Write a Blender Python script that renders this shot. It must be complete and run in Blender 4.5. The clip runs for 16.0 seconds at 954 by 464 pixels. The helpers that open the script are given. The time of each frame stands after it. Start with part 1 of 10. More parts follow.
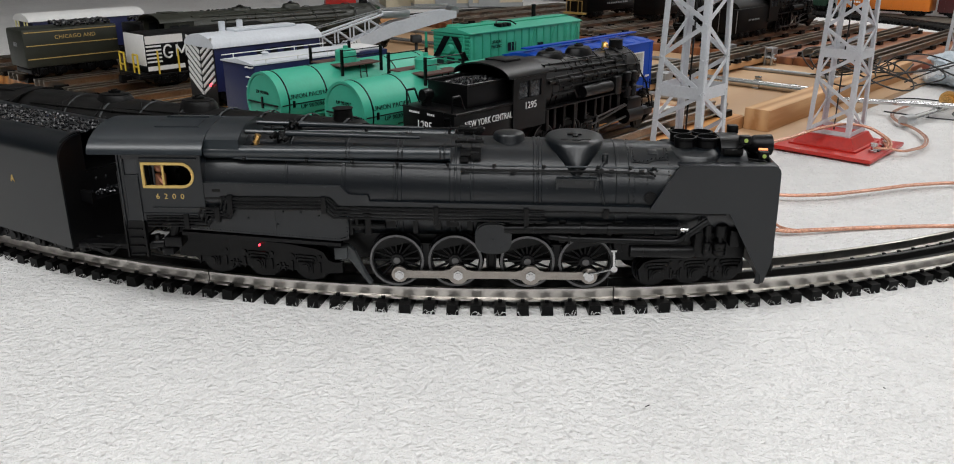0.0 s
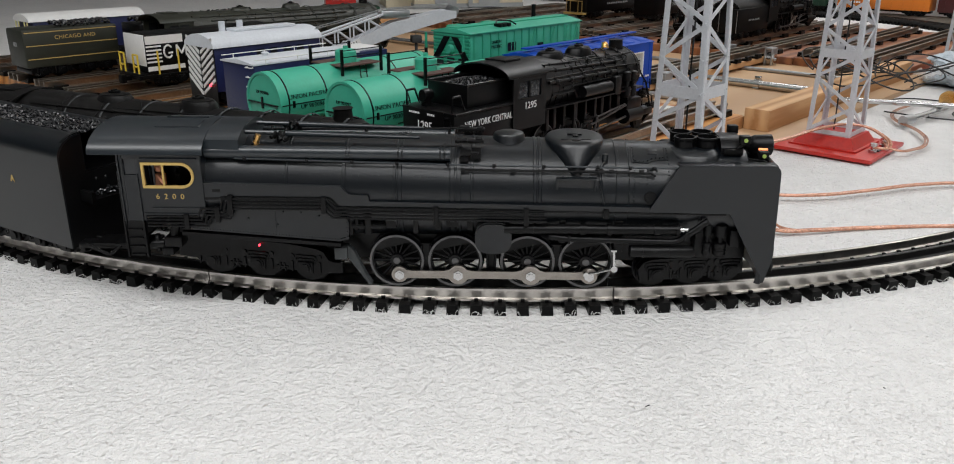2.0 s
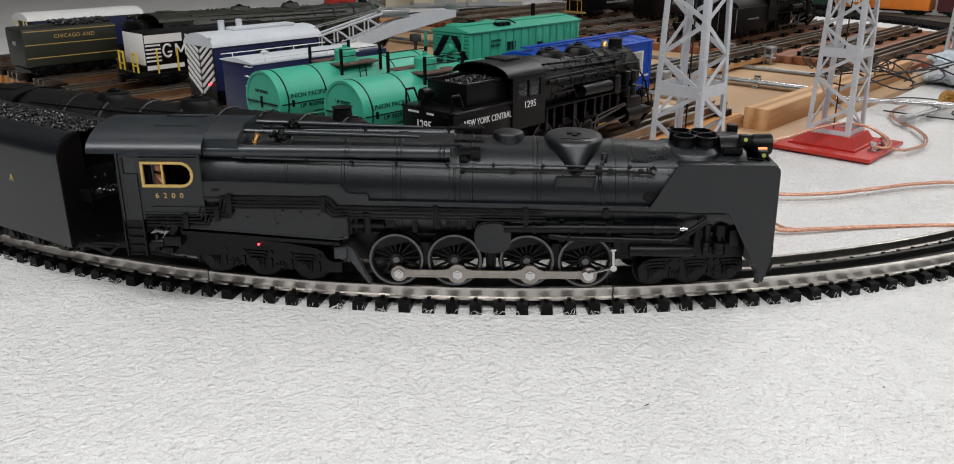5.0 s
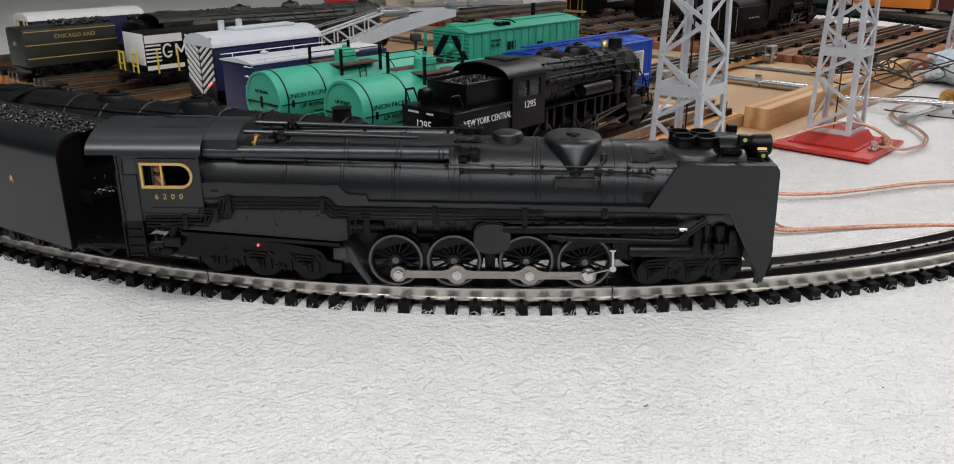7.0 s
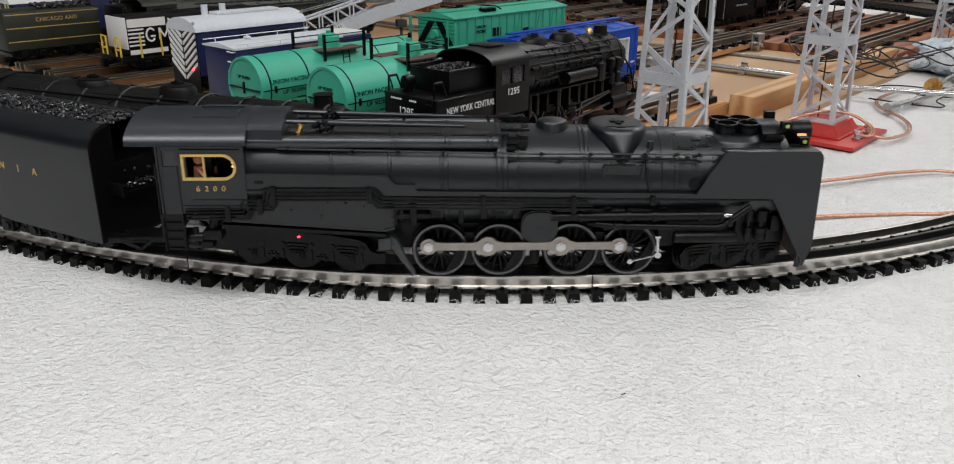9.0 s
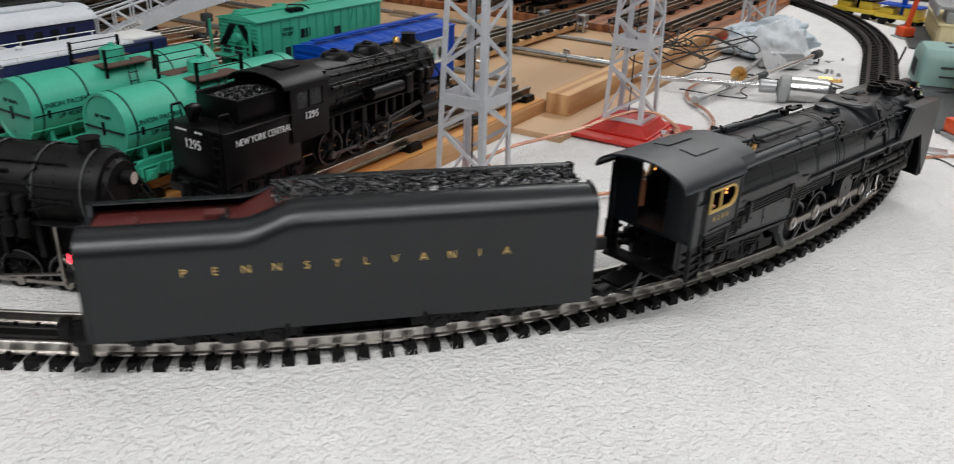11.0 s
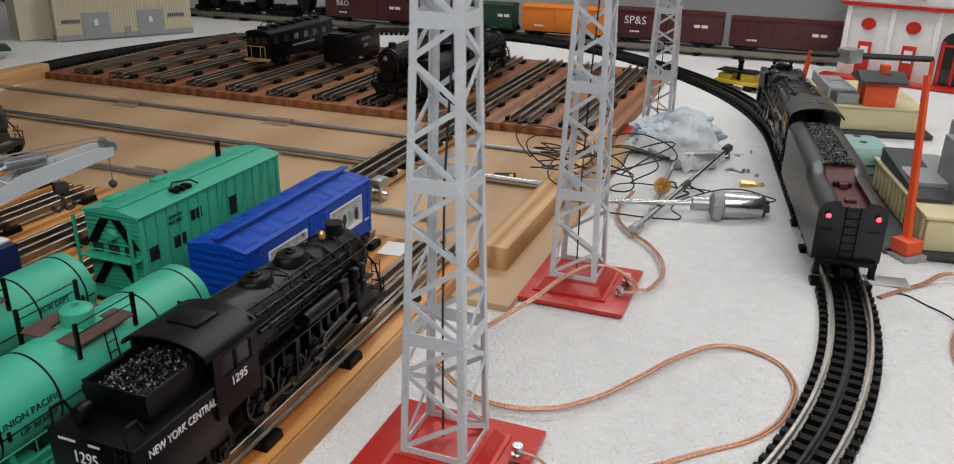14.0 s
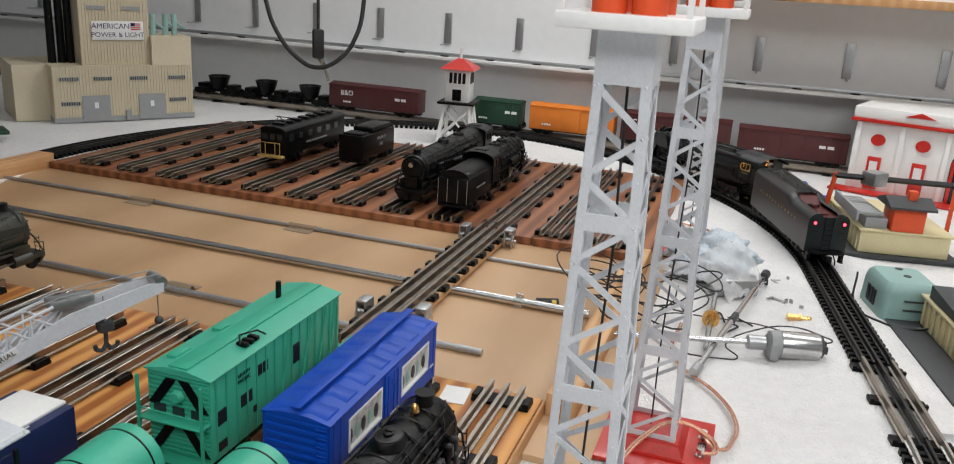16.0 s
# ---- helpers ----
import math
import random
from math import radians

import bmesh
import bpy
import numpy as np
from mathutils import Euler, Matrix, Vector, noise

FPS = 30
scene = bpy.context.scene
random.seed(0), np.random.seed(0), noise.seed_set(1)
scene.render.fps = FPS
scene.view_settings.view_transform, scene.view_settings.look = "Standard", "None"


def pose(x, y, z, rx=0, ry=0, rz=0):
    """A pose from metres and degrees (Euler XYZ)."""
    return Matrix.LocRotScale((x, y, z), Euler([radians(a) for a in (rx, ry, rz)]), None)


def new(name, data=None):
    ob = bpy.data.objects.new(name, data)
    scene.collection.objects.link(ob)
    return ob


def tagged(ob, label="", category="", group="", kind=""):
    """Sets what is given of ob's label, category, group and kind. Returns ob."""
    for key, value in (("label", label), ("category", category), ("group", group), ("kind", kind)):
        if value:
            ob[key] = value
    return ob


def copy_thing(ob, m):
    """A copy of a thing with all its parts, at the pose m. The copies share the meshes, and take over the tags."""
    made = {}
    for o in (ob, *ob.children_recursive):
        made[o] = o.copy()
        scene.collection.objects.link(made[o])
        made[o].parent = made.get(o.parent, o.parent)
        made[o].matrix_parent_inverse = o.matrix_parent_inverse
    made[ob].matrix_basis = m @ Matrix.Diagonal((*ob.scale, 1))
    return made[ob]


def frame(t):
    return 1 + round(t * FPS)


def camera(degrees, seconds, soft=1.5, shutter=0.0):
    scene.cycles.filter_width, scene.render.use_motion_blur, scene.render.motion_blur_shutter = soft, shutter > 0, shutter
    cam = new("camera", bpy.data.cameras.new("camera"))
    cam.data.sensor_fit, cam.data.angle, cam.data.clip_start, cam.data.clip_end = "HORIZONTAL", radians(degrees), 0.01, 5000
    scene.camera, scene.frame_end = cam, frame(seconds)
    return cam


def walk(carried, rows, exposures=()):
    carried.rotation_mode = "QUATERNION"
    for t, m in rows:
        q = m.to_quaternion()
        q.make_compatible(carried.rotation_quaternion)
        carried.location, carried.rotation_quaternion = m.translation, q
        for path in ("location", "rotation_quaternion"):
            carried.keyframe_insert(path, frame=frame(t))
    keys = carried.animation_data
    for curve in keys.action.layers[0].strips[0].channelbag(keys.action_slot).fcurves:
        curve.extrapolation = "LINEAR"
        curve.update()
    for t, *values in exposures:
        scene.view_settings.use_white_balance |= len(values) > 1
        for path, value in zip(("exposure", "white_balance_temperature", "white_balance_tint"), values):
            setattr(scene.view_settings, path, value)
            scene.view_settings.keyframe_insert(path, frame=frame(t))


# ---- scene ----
cam = camera(59.8, 16.0, soft=1.0, shutter=0.4)
METRES, EYE, TILT, LEAN, TURN = 0.5, 0.2385, -19.9, 0.0, 0.0
ROWS = [
    (0.0, 0.0, 0.0, 0.0, 0.0, 0.0, -0.0),
    (0.5, -0.0001, -0.0, -0.0, -0.0, -0.0, -0.0),
    (1.0, -0.0001, 0.0, 0.0, -0.0, -0.0, 0.0),
    (1.5, -0.0, -0.0, 0.0, -0.0, -0.0, -0.0),
    (2.0, -0.0, -0.0001, -0.0001, 0.0, 0.01, 0.01),
    (2.5, -0.0004, 0.0, -0.0001, -0.02, -0.01, -0.01),
    (3.0, -0.0005, 0.0004, -0.0001, -0.03, -0.06, -0.04),
    (3.5, -0.0005, 0.0003, 0.0002, -0.01, -0.04, -0.02),
    (4.0, -0.0002, 0.0002, -0.0002, -0.02, -0.04, -0.01),
    (6.5, 0.0012, 0.0005, 0.0005, 0.0, -0.1, 0.05),
    (7.0, 0.0024, 0.0003, 0.0022, 0.05, -0.13, 0.08),
    (7.5, 0.0013, 0.0007, 0.0015, 0.02, -0.15, 0.09),
    (8.0, 0.0014, 0.001, 0.0013, 0.03, -0.14, 0.08),
    (8.2, 0.0014, 0.001, 0.0013, 0.03, -0.14, 0.08),
    (10.3, 0.0833, 0.0075, 0.0625, -5.9, -3.9, 1.2),
    (10.5, 0.0973, 0.0149, 0.095, -7.24, -4.17, 1.79),
    (11.0, 0.1155, 0.0314, 0.1331, -10.31, -4.61, 1.77),
    (11.5, 0.1352, 0.0565, 0.1785, -14.1, -5.28, 2.14),
    (12.0, 0.1472, 0.1033, 0.2113, -14.47, -5.98, 2.95),
    (12.5, 0.0978, 0.1672, 0.3009, -17.58, -4.91, 3.4),
    (13.0, 0.0823, 0.24, 0.3795, -18.22, -3.43, 5.31),
    (13.5, 0.0715, 0.2972, 0.4307, -19.35, -3.38, 6.36),
    (14.0, 0.0334, 0.3523, 0.4475, -20.57, -3.38, 6.25),
    (14.5, -0.0331, 0.4321, 0.4777, -20.96, -4.01, 6.25),
    (15.0, -0.1079, 0.4925, 0.53, -23.48, -4.28, 5.75),
    (15.5, -0.1207, 0.5118, 0.5803, -23.59, -0.63, 4.79),
    (16.0, -0.127, 0.5128, 0.6257, -23.06, 1.15, 4.52),
]
walk(cam, [(t, pose(0, 0, EYE, TILT, LEAN, TURN) @ pose(METRES * x, METRES * y, METRES * z, 90 + pitch, roll, yaw)) for t, x, y, z, yaw, pitch, roll in ROWS],
     exposures=[(0.0, -0.02), (8.2, -0.02), (10.5, -0.08), (11.2, -0.02), (12.5, -0.06), (14.5, -0.14), (15.2, -0.04), (16.0, 0.15)])


# ---- world and light ----
world = bpy.data.worlds.new("World")
scene.world = world
world.use_nodes = True
world.node_tree.nodes["Background"].inputs[0].default_value = (0.9, 0.95, 1.0, 1)
world.node_tree.nodes["Background"].inputs[1].default_value = 0.1
scene.view_settings.exposure = 0.0

# x, y, turn, watts, depth of the panel
# unseen panels; the last two are added to brighten the back wall
LAMPS = [(-0.72, -0.25, 0, 15.5, 0.5), (0.62, -0.25, 0, 11.5, 0.5), (0.3, -1.1, 0, 11, 0.28), (-0.4, 1.1, 0, 1.2, 0.28), (1.62, 1.1, 137.5, 7, 0.28), (0.95, 2.0, 137.5, 12, 0.28)]
CEILING = 1.55


def room_lamp(x, y, turn, watts, depth):
    data = bpy.data.lights.new("tube_light", "AREA")
    data.shape, data.size, data.size_y, data.energy = "RECTANGLE", 1.2, depth, watts
    data.color = (0.985, 0.99, 1.0)
    ob = new("tube_light", data)
    ob.matrix_world = pose(x, y, CEILING - 0.10, 0, 0, turn)


for row in LAMPS:
    room_lamp(*row)


# ---- materials ----
def mat(name, color, rough=0.5, metal=0.0, var=0.25, scale=40.0, bump=0.0, bump_scale=300.0, tint=None, rvar=0.12, random=0.0, spec=0.5, coat=0.0):
    m = bpy.data.materials.new(name)
    m.use_nodes = True
    nt = m.node_tree
    b = nt.nodes["Principled BSDF"]
    b.inputs["Metallic"].default_value = metal
    b.inputs["Specular IOR Level"].default_value = spec
    b.inputs["Coat Weight"].default_value = coat
    tc = nt.nodes.new("ShaderNodeTexCoord")
    n1, n2 = nt.nodes.new("ShaderNodeTexNoise"), nt.nodes.new("ShaderNodeTexNoise")
    n1.inputs["Scale"].default_value, n2.inputs["Scale"].default_value = scale, scale * 9
    n1.inputs["Detail"].default_value, n2.inputs["Detail"].default_value = 5, 3
    add = nt.nodes.new("ShaderNodeMath")
    add.operation = "ADD"
    half = nt.nodes.new("ShaderNodeMath")
    half.operation = "MULTIPLY"
    half.inputs[1].default_value = 0.5
    ramp = nt.nodes.new("ShaderNodeValToRGB")
    c = color
    t = tint or tuple(min(1, v * (1 + var)) for v in c)
    ramp.color_ramp.elements[0].color = (*[v * (1 - var) for v in c], 1)
    ramp.color_ramp.elements[1].color = (*t, 1)
    ramp.color_ramp.elements[0].position, ramp.color_ramp.elements[1].position = 0.3, 0.7
    L = nt.links.new
    L(tc.outputs["Object"], n1.inputs["Vector"])
    L(tc.outputs["Object"], n2.inputs["Vector"])
    L(n1.outputs["Fac"], add.inputs[0])
    L(n2.outputs["Fac"], add.inputs[1])
    L(add.outputs[0], half.inputs[0])
    L(half.outputs[0], ramp.inputs[0])
    out = ramp.outputs[0]
    if random:
        info = nt.nodes.new("ShaderNodeObjectInfo")
        mr = nt.nodes.new("ShaderNodeMapRange")
        mr.inputs["To Min"].default_value, mr.inputs["To Max"].default_value = 1 - random, 1 + random
        L(info.outputs["Random"], mr.inputs["Value"])
        mx = nt.nodes.new("ShaderNodeMix")
        mx.data_type, mx.blend_type = "RGBA", "MULTIPLY"
        mx.inputs["Factor"].default_value = 1
        L(out, mx.inputs["A"])
        L(mr.outputs[0], mx.inputs["B"])
        out = mx.outputs["Result"]
    L(out, b.inputs["Base Color"])
    rr = nt.nodes.new("ShaderNodeMapRange")
    rr.inputs["To Min"].default_value, rr.inputs["To Max"].default_value = max(0.03, rough - rvar), min(1, rough + rvar)
    L(n2.outputs["Fac"], rr.inputs["Value"])
    L(rr.outputs[0], b.inputs["Roughness"])
    if bump:
        n3 = nt.nodes.new("ShaderNodeTexNoise")
        n3.inputs["Scale"].default_value, n3.inputs["Detail"].default_value = bump_scale, 6
        L(tc.outputs["Object"], n3.inputs["Vector"])
        bp = nt.nodes.new("ShaderNodeBump")
        bp.inputs["Strength"].default_value, bp.inputs["Distance"].default_value = 1.0, bump
        L(n3.outputs["Fac"], bp.inputs["Height"])
        L(bp.outputs[0], b.inputs["Normal"])
    return m


def wood(name, light, dark, stretch=(2, 40, 40), rough=0.5, turn=0.0, lo=0.45, hi=1.05):
    m = bpy.data.materials.new(name)
    m.use_nodes = True
    nt = m.node_tree
    L = nt.links.new
    b = nt.nodes["Principled BSDF"]
    tc, mp = nt.nodes.new("ShaderNodeTexCoord"), nt.nodes.new("ShaderNodeMapping")
    mp.inputs["Scale"].default_value = stretch
    mp.inputs["Rotation"].default_value = (0, 0, radians(turn))
    L(tc.outputs["Object"], mp.inputs[0])
    wv = nt.nodes.new("ShaderNodeTexWave")
    wv.wave_type, wv.bands_direction = "BANDS", "Y"
    wv.inputs["Scale"].default_value, wv.inputs["Distortion"].default_value = 0.5, 7
    wv.inputs["Detail"].default_value, wv.inputs["Detail Scale"].default_value = 3, 0.6
    L(mp.outputs[0], wv.inputs["Vector"])
    ns = nt.nodes.new("ShaderNodeTexNoise")
    ns.inputs["Scale"].default_value, ns.inputs["Detail"].default_value = 5, 8
    L(mp.outputs[0], ns.inputs["Vector"])
    mx = nt.nodes.new("ShaderNodeMath")
    mx.operation = "MULTIPLY"
    L(wv.outputs["Fac"], mx.inputs[0])
    L(ns.outputs["Fac"], mx.inputs[1])
    big = nt.nodes.new("ShaderNodeTexNoise")
    big.inputs["Scale"].default_value, big.inputs["Detail"].default_value = 3.5, 4
    L(tc.outputs["Object"], big.inputs["Vector"])
    ad = nt.nodes.new("ShaderNodeMath")
    ad.operation = "ADD"
    L(mx.outputs[0], ad.inputs[0])
    L(big.outputs["Fac"], ad.inputs[1])
    rp = nt.nodes.new("ShaderNodeValToRGB")
    rp.color_ramp.elements[0].color, rp.color_ramp.elements[1].color = (*light, 1), (*dark, 1)
    rp.color_ramp.elements[0].position, rp.color_ramp.elements[1].position = lo, min(1.0, hi)
    L(ad.outputs[0], rp.inputs[0])
    L(rp.outputs[0], b.inputs["Base Color"])
    b.inputs["Roughness"].default_value = rough
    bp = nt.nodes.new("ShaderNodeBump")
    bp.inputs["Distance"].default_value, bp.inputs["Strength"].default_value = 0.0003, 0.5
    L(mx.outputs[0], bp.inputs["Height"])
    L(bp.outputs[0], b.inputs["Normal"])
    return m


def glow(name, color, strength):
    m = bpy.data.materials.new(name)
    m.use_nodes = True
    b = m.node_tree.nodes["Principled BSDF"]
    b.inputs["Base Color"].default_value = (*color, 1)
    b.inputs["Emission Color"].default_value = (*color, 1)
    b.inputs["Emission Strength"].default_value = strength
    return m


def cloth_mat():
    m = mat("white_batting", (0.80, 0.79, 0.775), 0.95, var=0.07, scale=7, spec=0.1)
    nt = m.node_tree
    L = nt.links.new
    b = nt.nodes["Principled BSDF"]
    tc = nt.nodes["Texture Coordinate"]
    v = nt.nodes.new("ShaderNodeTexVoronoi")
    v.inputs["Scale"].default_value = 250
    v.feature = "SMOOTH_F1"
    warp = nt.nodes.new("ShaderNodeTexNoise")
    warp.inputs["Scale"].default_value, warp.inputs["Detail"].default_value = 90, 4
    mixv = nt.nodes.new("ShaderNodeMix")
    mixv.data_type = "VECTOR"
    mixv.inputs["Factor"].default_value = 0.012
    L(tc.outputs["Object"], warp.inputs["Vector"])
    L(tc.outputs["Object"], mixv.inputs["A"])
    L(warp.outputs["Color"], mixv.inputs["B"])
    L(mixv.outputs["Result"], v.inputs["Vector"])
    n = nt.nodes.new("ShaderNodeTexNoise")
    n.inputs["Scale"].default_value, n.inputs["Detail"].default_value = 420, 8
    L(tc.outputs["Object"], n.inputs["Vector"])
    ad = nt.nodes.new("ShaderNodeMath")
    ad.operation = "SUBTRACT"
    L(n.outputs["Fac"], ad.inputs[0])
    L(v.outputs["Distance"], ad.inputs[1])
    bp = nt.nodes.new("ShaderNodeBump")
    bp.inputs["Distance"].default_value, bp.inputs["Strength"].default_value = 0.0030, 0.9
    L(ad.outputs[0], bp.inputs["Height"])
    L(bp.outputs[0], b.inputs["Normal"])
    b.inputs["Sheen Weight"].default_value = 0.2
    return m


M_CLOTH = cloth_mat()
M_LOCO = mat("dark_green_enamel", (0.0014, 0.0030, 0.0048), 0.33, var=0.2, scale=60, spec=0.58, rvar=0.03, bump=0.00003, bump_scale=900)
# lighter, glossier copy of the enamel: overhead light put into the upper parts
M_LOCO_ROOF = mat("top_lit_dark_enamel", (0.0070, 0.0115, 0.0155), 0.38, var=0.12, scale=50, spec=0.75, rvar=0.02, coat=0.12)
M_BLACK = mat("black_metal", (0.0022, 0.0022, 0.0025), 0.36, var=0.4, scale=80, spec=0.24)
M_RIM = mat("dull_tyre_metal", (0.13, 0.13, 0.132), 0.35, 0.8, var=0.2, scale=90)
M_SOOT = mat("sooty_black", (0.0030, 0.0030, 0.0030), 0.45, var=0.5, scale=70, tint=(0.0085, 0.008, 0.0078), spec=0.18)
M_TIE = mat("black_plastic_tie", (0.0030, 0.0030, 0.0030), 0.42, var=0.4, scale=150, random=0.3, spec=0.16)
M_RAIL = mat("nickel_rail", (0.62, 0.59, 0.55), 0.30, 1.0, var=0.2, scale=25, rvar=0.05)
M_RAIL_DARK = mat("blackened_rail", (0.03, 0.029, 0.028), 0.4, 0.6, var=0.3, scale=60)
M_TUBE = mat("tinned_rail", (0.34, 0.30, 0.255), 0.33, 1.0, var=0.25, scale=40)
M_STEEL = mat("steel", (0.62, 0.62, 0.62), 0.22, 1.0, var=0.12, scale=30)
M_ROD = mat("rod_metal", (0.36, 0.33, 0.30), 0.36, 1.0, var=0.18, scale=120)
M_BRASS = mat("brass", (0.75, 0.45, 0.16), 0.28, 1.0, var=0.15, scale=100)
M_GOLD = mat("gold_paint", (0.55, 0.38, 0.12), 0.45, 0.2, var=0.15, scale=200)
M_WHITE = mat("white_paint", (0.78, 0.78, 0.76), 0.5, var=0.06, scale=30)
M_LETTER = mat("white_lettering", (0.8, 0.8, 0.8), 0.5, var=0.04, scale=100)
M_SILVER = mat("silver_paint", (0.62, 0.64, 0.67), 0.40, 0.25, var=0.1, scale=60, bump=0.00005, bump_scale=500)
M_RED = mat("red_enamel", (0.50, 0.016, 0.010), 0.38, var=0.2, scale=30, coat=0.2, tint=(0.60, 0.028, 0.016))
M_GREEN = mat("mint_green_plastic", (0.050, 0.40, 0.265), 0.42, var=0.08, scale=40)
# the mint green again, with shade on mouldings, frames and trucks in its colour
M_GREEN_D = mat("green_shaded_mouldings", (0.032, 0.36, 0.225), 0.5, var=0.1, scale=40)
M_BLUE = mat("cobalt_plastic", (0.002, 0.060, 0.42), 0.42, var=0.12, scale=40, spec=0.32)
M_NAVY = mat("navy_paint", (0.010, 0.016, 0.075), 0.4, var=0.2, scale=50)
M_ROOFGREY = mat("pale_roof", (0.64, 0.67, 0.71), 0.5, var=0.1, scale=40)
M_CREAM = mat("cream_plastic", (0.66, 0.58, 0.34), 0.5, var=0.06, scale=30)
M_BEIGE = mat("beige_siding", (0.60, 0.53, 0.38), 0.6, var=0.07, scale=15)
M_GREY = mat("grey_plastic", (0.30, 0.31, 0.31), 0.5, var=0.08, scale=40)
M_DKGREY = mat("dark_grey_plastic", (0.04, 0.044, 0.046), 0.55, var=0.15, scale=40)
M_ORANGE = mat("orange_plastic", (0.75, 0.09, 0.022), 0.42, var=0.08, scale=40)
M_CARORANGE = mat("orange_car_paint", (0.75, 0.21, 0.02), 0.5, var=0.08, scale=40)
M_BROWN = mat("boxcar_red", (0.075, 0.014, 0.014), 0.5, var=0.15, scale=40)
M_DKGREEN = mat("pullman_green", (0.008, 0.045, 0.022), 0.5, var=0.15, scale=40)
M_TEAL = mat("pale_teal_plastic", (0.27, 0.43, 0.40), 0.42, var=0.06, scale=30)
M_MAROON = mat("maroon_deck", (0.085, 0.016, 0.014), 0.5, var=0.2, scale=60)
M_COAL = mat("coal", (0.007, 0.0075, 0.009), 0.24, var=0.6, scale=300, spec=0.7)
M_COPPER = mat("clear_copper_wire", (0.55, 0.27, 0.17), 0.28, 0.35, var=0.15, scale=80, coat=0.6)
M_RUBBER = mat("black_rubber", (0.012, 0.012, 0.012), 0.55, var=0.3, scale=80)
M_YELLOW = mat("yellow_paint", (0.72, 0.52, 0.05), 0.45, var=0.1, scale=60)
M_PALEYEL = mat("pale_yellow_plastic", (0.78, 0.72, 0.32), 0.4, var=0.06, scale=60)
M_OLIVE = mat("dark_olive_paint", (0.022, 0.024, 0.016), 0.45, var=0.2, scale=60)
# mid grey for the unseen walls, picked to throw back less light
M_FARWALL = mat("bounce_cut_wall_grey", (0.34, 0.345, 0.35), 0.8, var=0.05, scale=3)
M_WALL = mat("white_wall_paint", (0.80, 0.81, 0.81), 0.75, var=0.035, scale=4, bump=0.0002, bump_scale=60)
M_GALV = mat("galvanised", (0.45, 0.46, 0.47), 0.4, 0.85, var=0.15, scale=25)
M_TAPE = mat("brown_tape", (0.28, 0.20, 0.13), 0.35, var=0.1, scale=30)
M_PLY = wood("birch_plywood", (0.52, 0.335, 0.185), (0.42, 0.255, 0.13), (0.8, 3.0, 3.0), 0.5)
M_PINE = wood("varnished_pine", (0.70, 0.34, 0.10), (0.36, 0.12, 0.028), (2.2, 26, 26), 0.34, 0, 0.5, 0.92)
M_PINE_RAW = wood("raw_pine", (0.68, 0.42, 0.21), (0.44, 0.22, 0.085), (2.0, 30, 30), 0.6)
M_STAIN = wood("stained_board", (0.33, 0.125, 0.048), (0.15, 0.050, 0.019), (2.0, 22, 22), 0.45)
M_SHELF = wood("shelf_wood", (0.62, 0.36, 0.17), (0.48, 0.25, 0.10), (2, 20, 20), 0.5)
M_GLASS = mat("smoky_window", (0.02, 0.022, 0.025), 0.08, var=0.3, scale=60)
M_DISPLAY = mat("pale_window_display", (0.50, 0.58, 0.62), 0.2, var=0.5, scale=110, tint=(0.85, 0.85, 0.8))
M_BAG = mat("blue_white_cloth", (0.42, 0.52, 0.60), 0.6, var=0.25, scale=45, tint=(0.68, 0.74, 0.78), bump=0.002, bump_scale=70)
M_SKIN = mat("tan_figure_plastic", (0.55, 0.25, 0.15), 0.5, var=0.2, scale=200)
G_RED = glow("red_marker_glow", (1.0, 0.03, 0.05), 7)
G_WARM = glow("warm_cab_glow", (1.0, 0.36, 0.08), 2.5)
G_LENS = glow("headlight_lens_glow", (1.0, 0.30, 0.12), 1.4)
G_GREEN = glow("green_marker_lens", (0.34, 0.46, 0.10), 0.03)


def clear_bag_mat():
    m = bpy.data.materials.new("clear_polythene")
    m.use_nodes = True
    b = m.node_tree.nodes["Principled BSDF"]
    b.inputs["Base Color"].default_value = (0.95, 0.95, 0.95, 1)
    b.inputs["Roughness"].default_value = 0.18
    b.inputs["Transmission Weight"].default_value = 0.25
    b.inputs["Alpha"].default_value = 0.42
    b.inputs["IOR"].default_value = 1.15
    return m


M_CLEAR = clear_bag_mat()


# ---- mesh helpers ----
def B():
    return bmesh.new()


def box(bm, x0, x1, y0, y1, z0, z1, bev=0.0, m=None):
    r = bmesh.ops.create_cube(bm, size=1, matrix=Matrix.LocRotScale(((x0 + x1) / 2, (y0 + y1) / 2, (z0 + z1) / 2), None, (abs(x1 - x0), abs(y1 - y0), abs(z1 - z0))))
    vs = r["verts"]
    if bev:
        es = {e for v in vs for e in v.link_edges}
        r2 = bmesh.ops.bevel(bm, geom=list(es), offset=bev, segments=2, affect="EDGES", profile=0.5)
        vs = list({v for f in r2["faces"] for v in f.verts} | {v for v in vs if v.is_valid})
    if m is not None:
        bmesh.ops.transform(bm, matrix=m, verts=[v for v in vs if v.is_valid])
    return bm


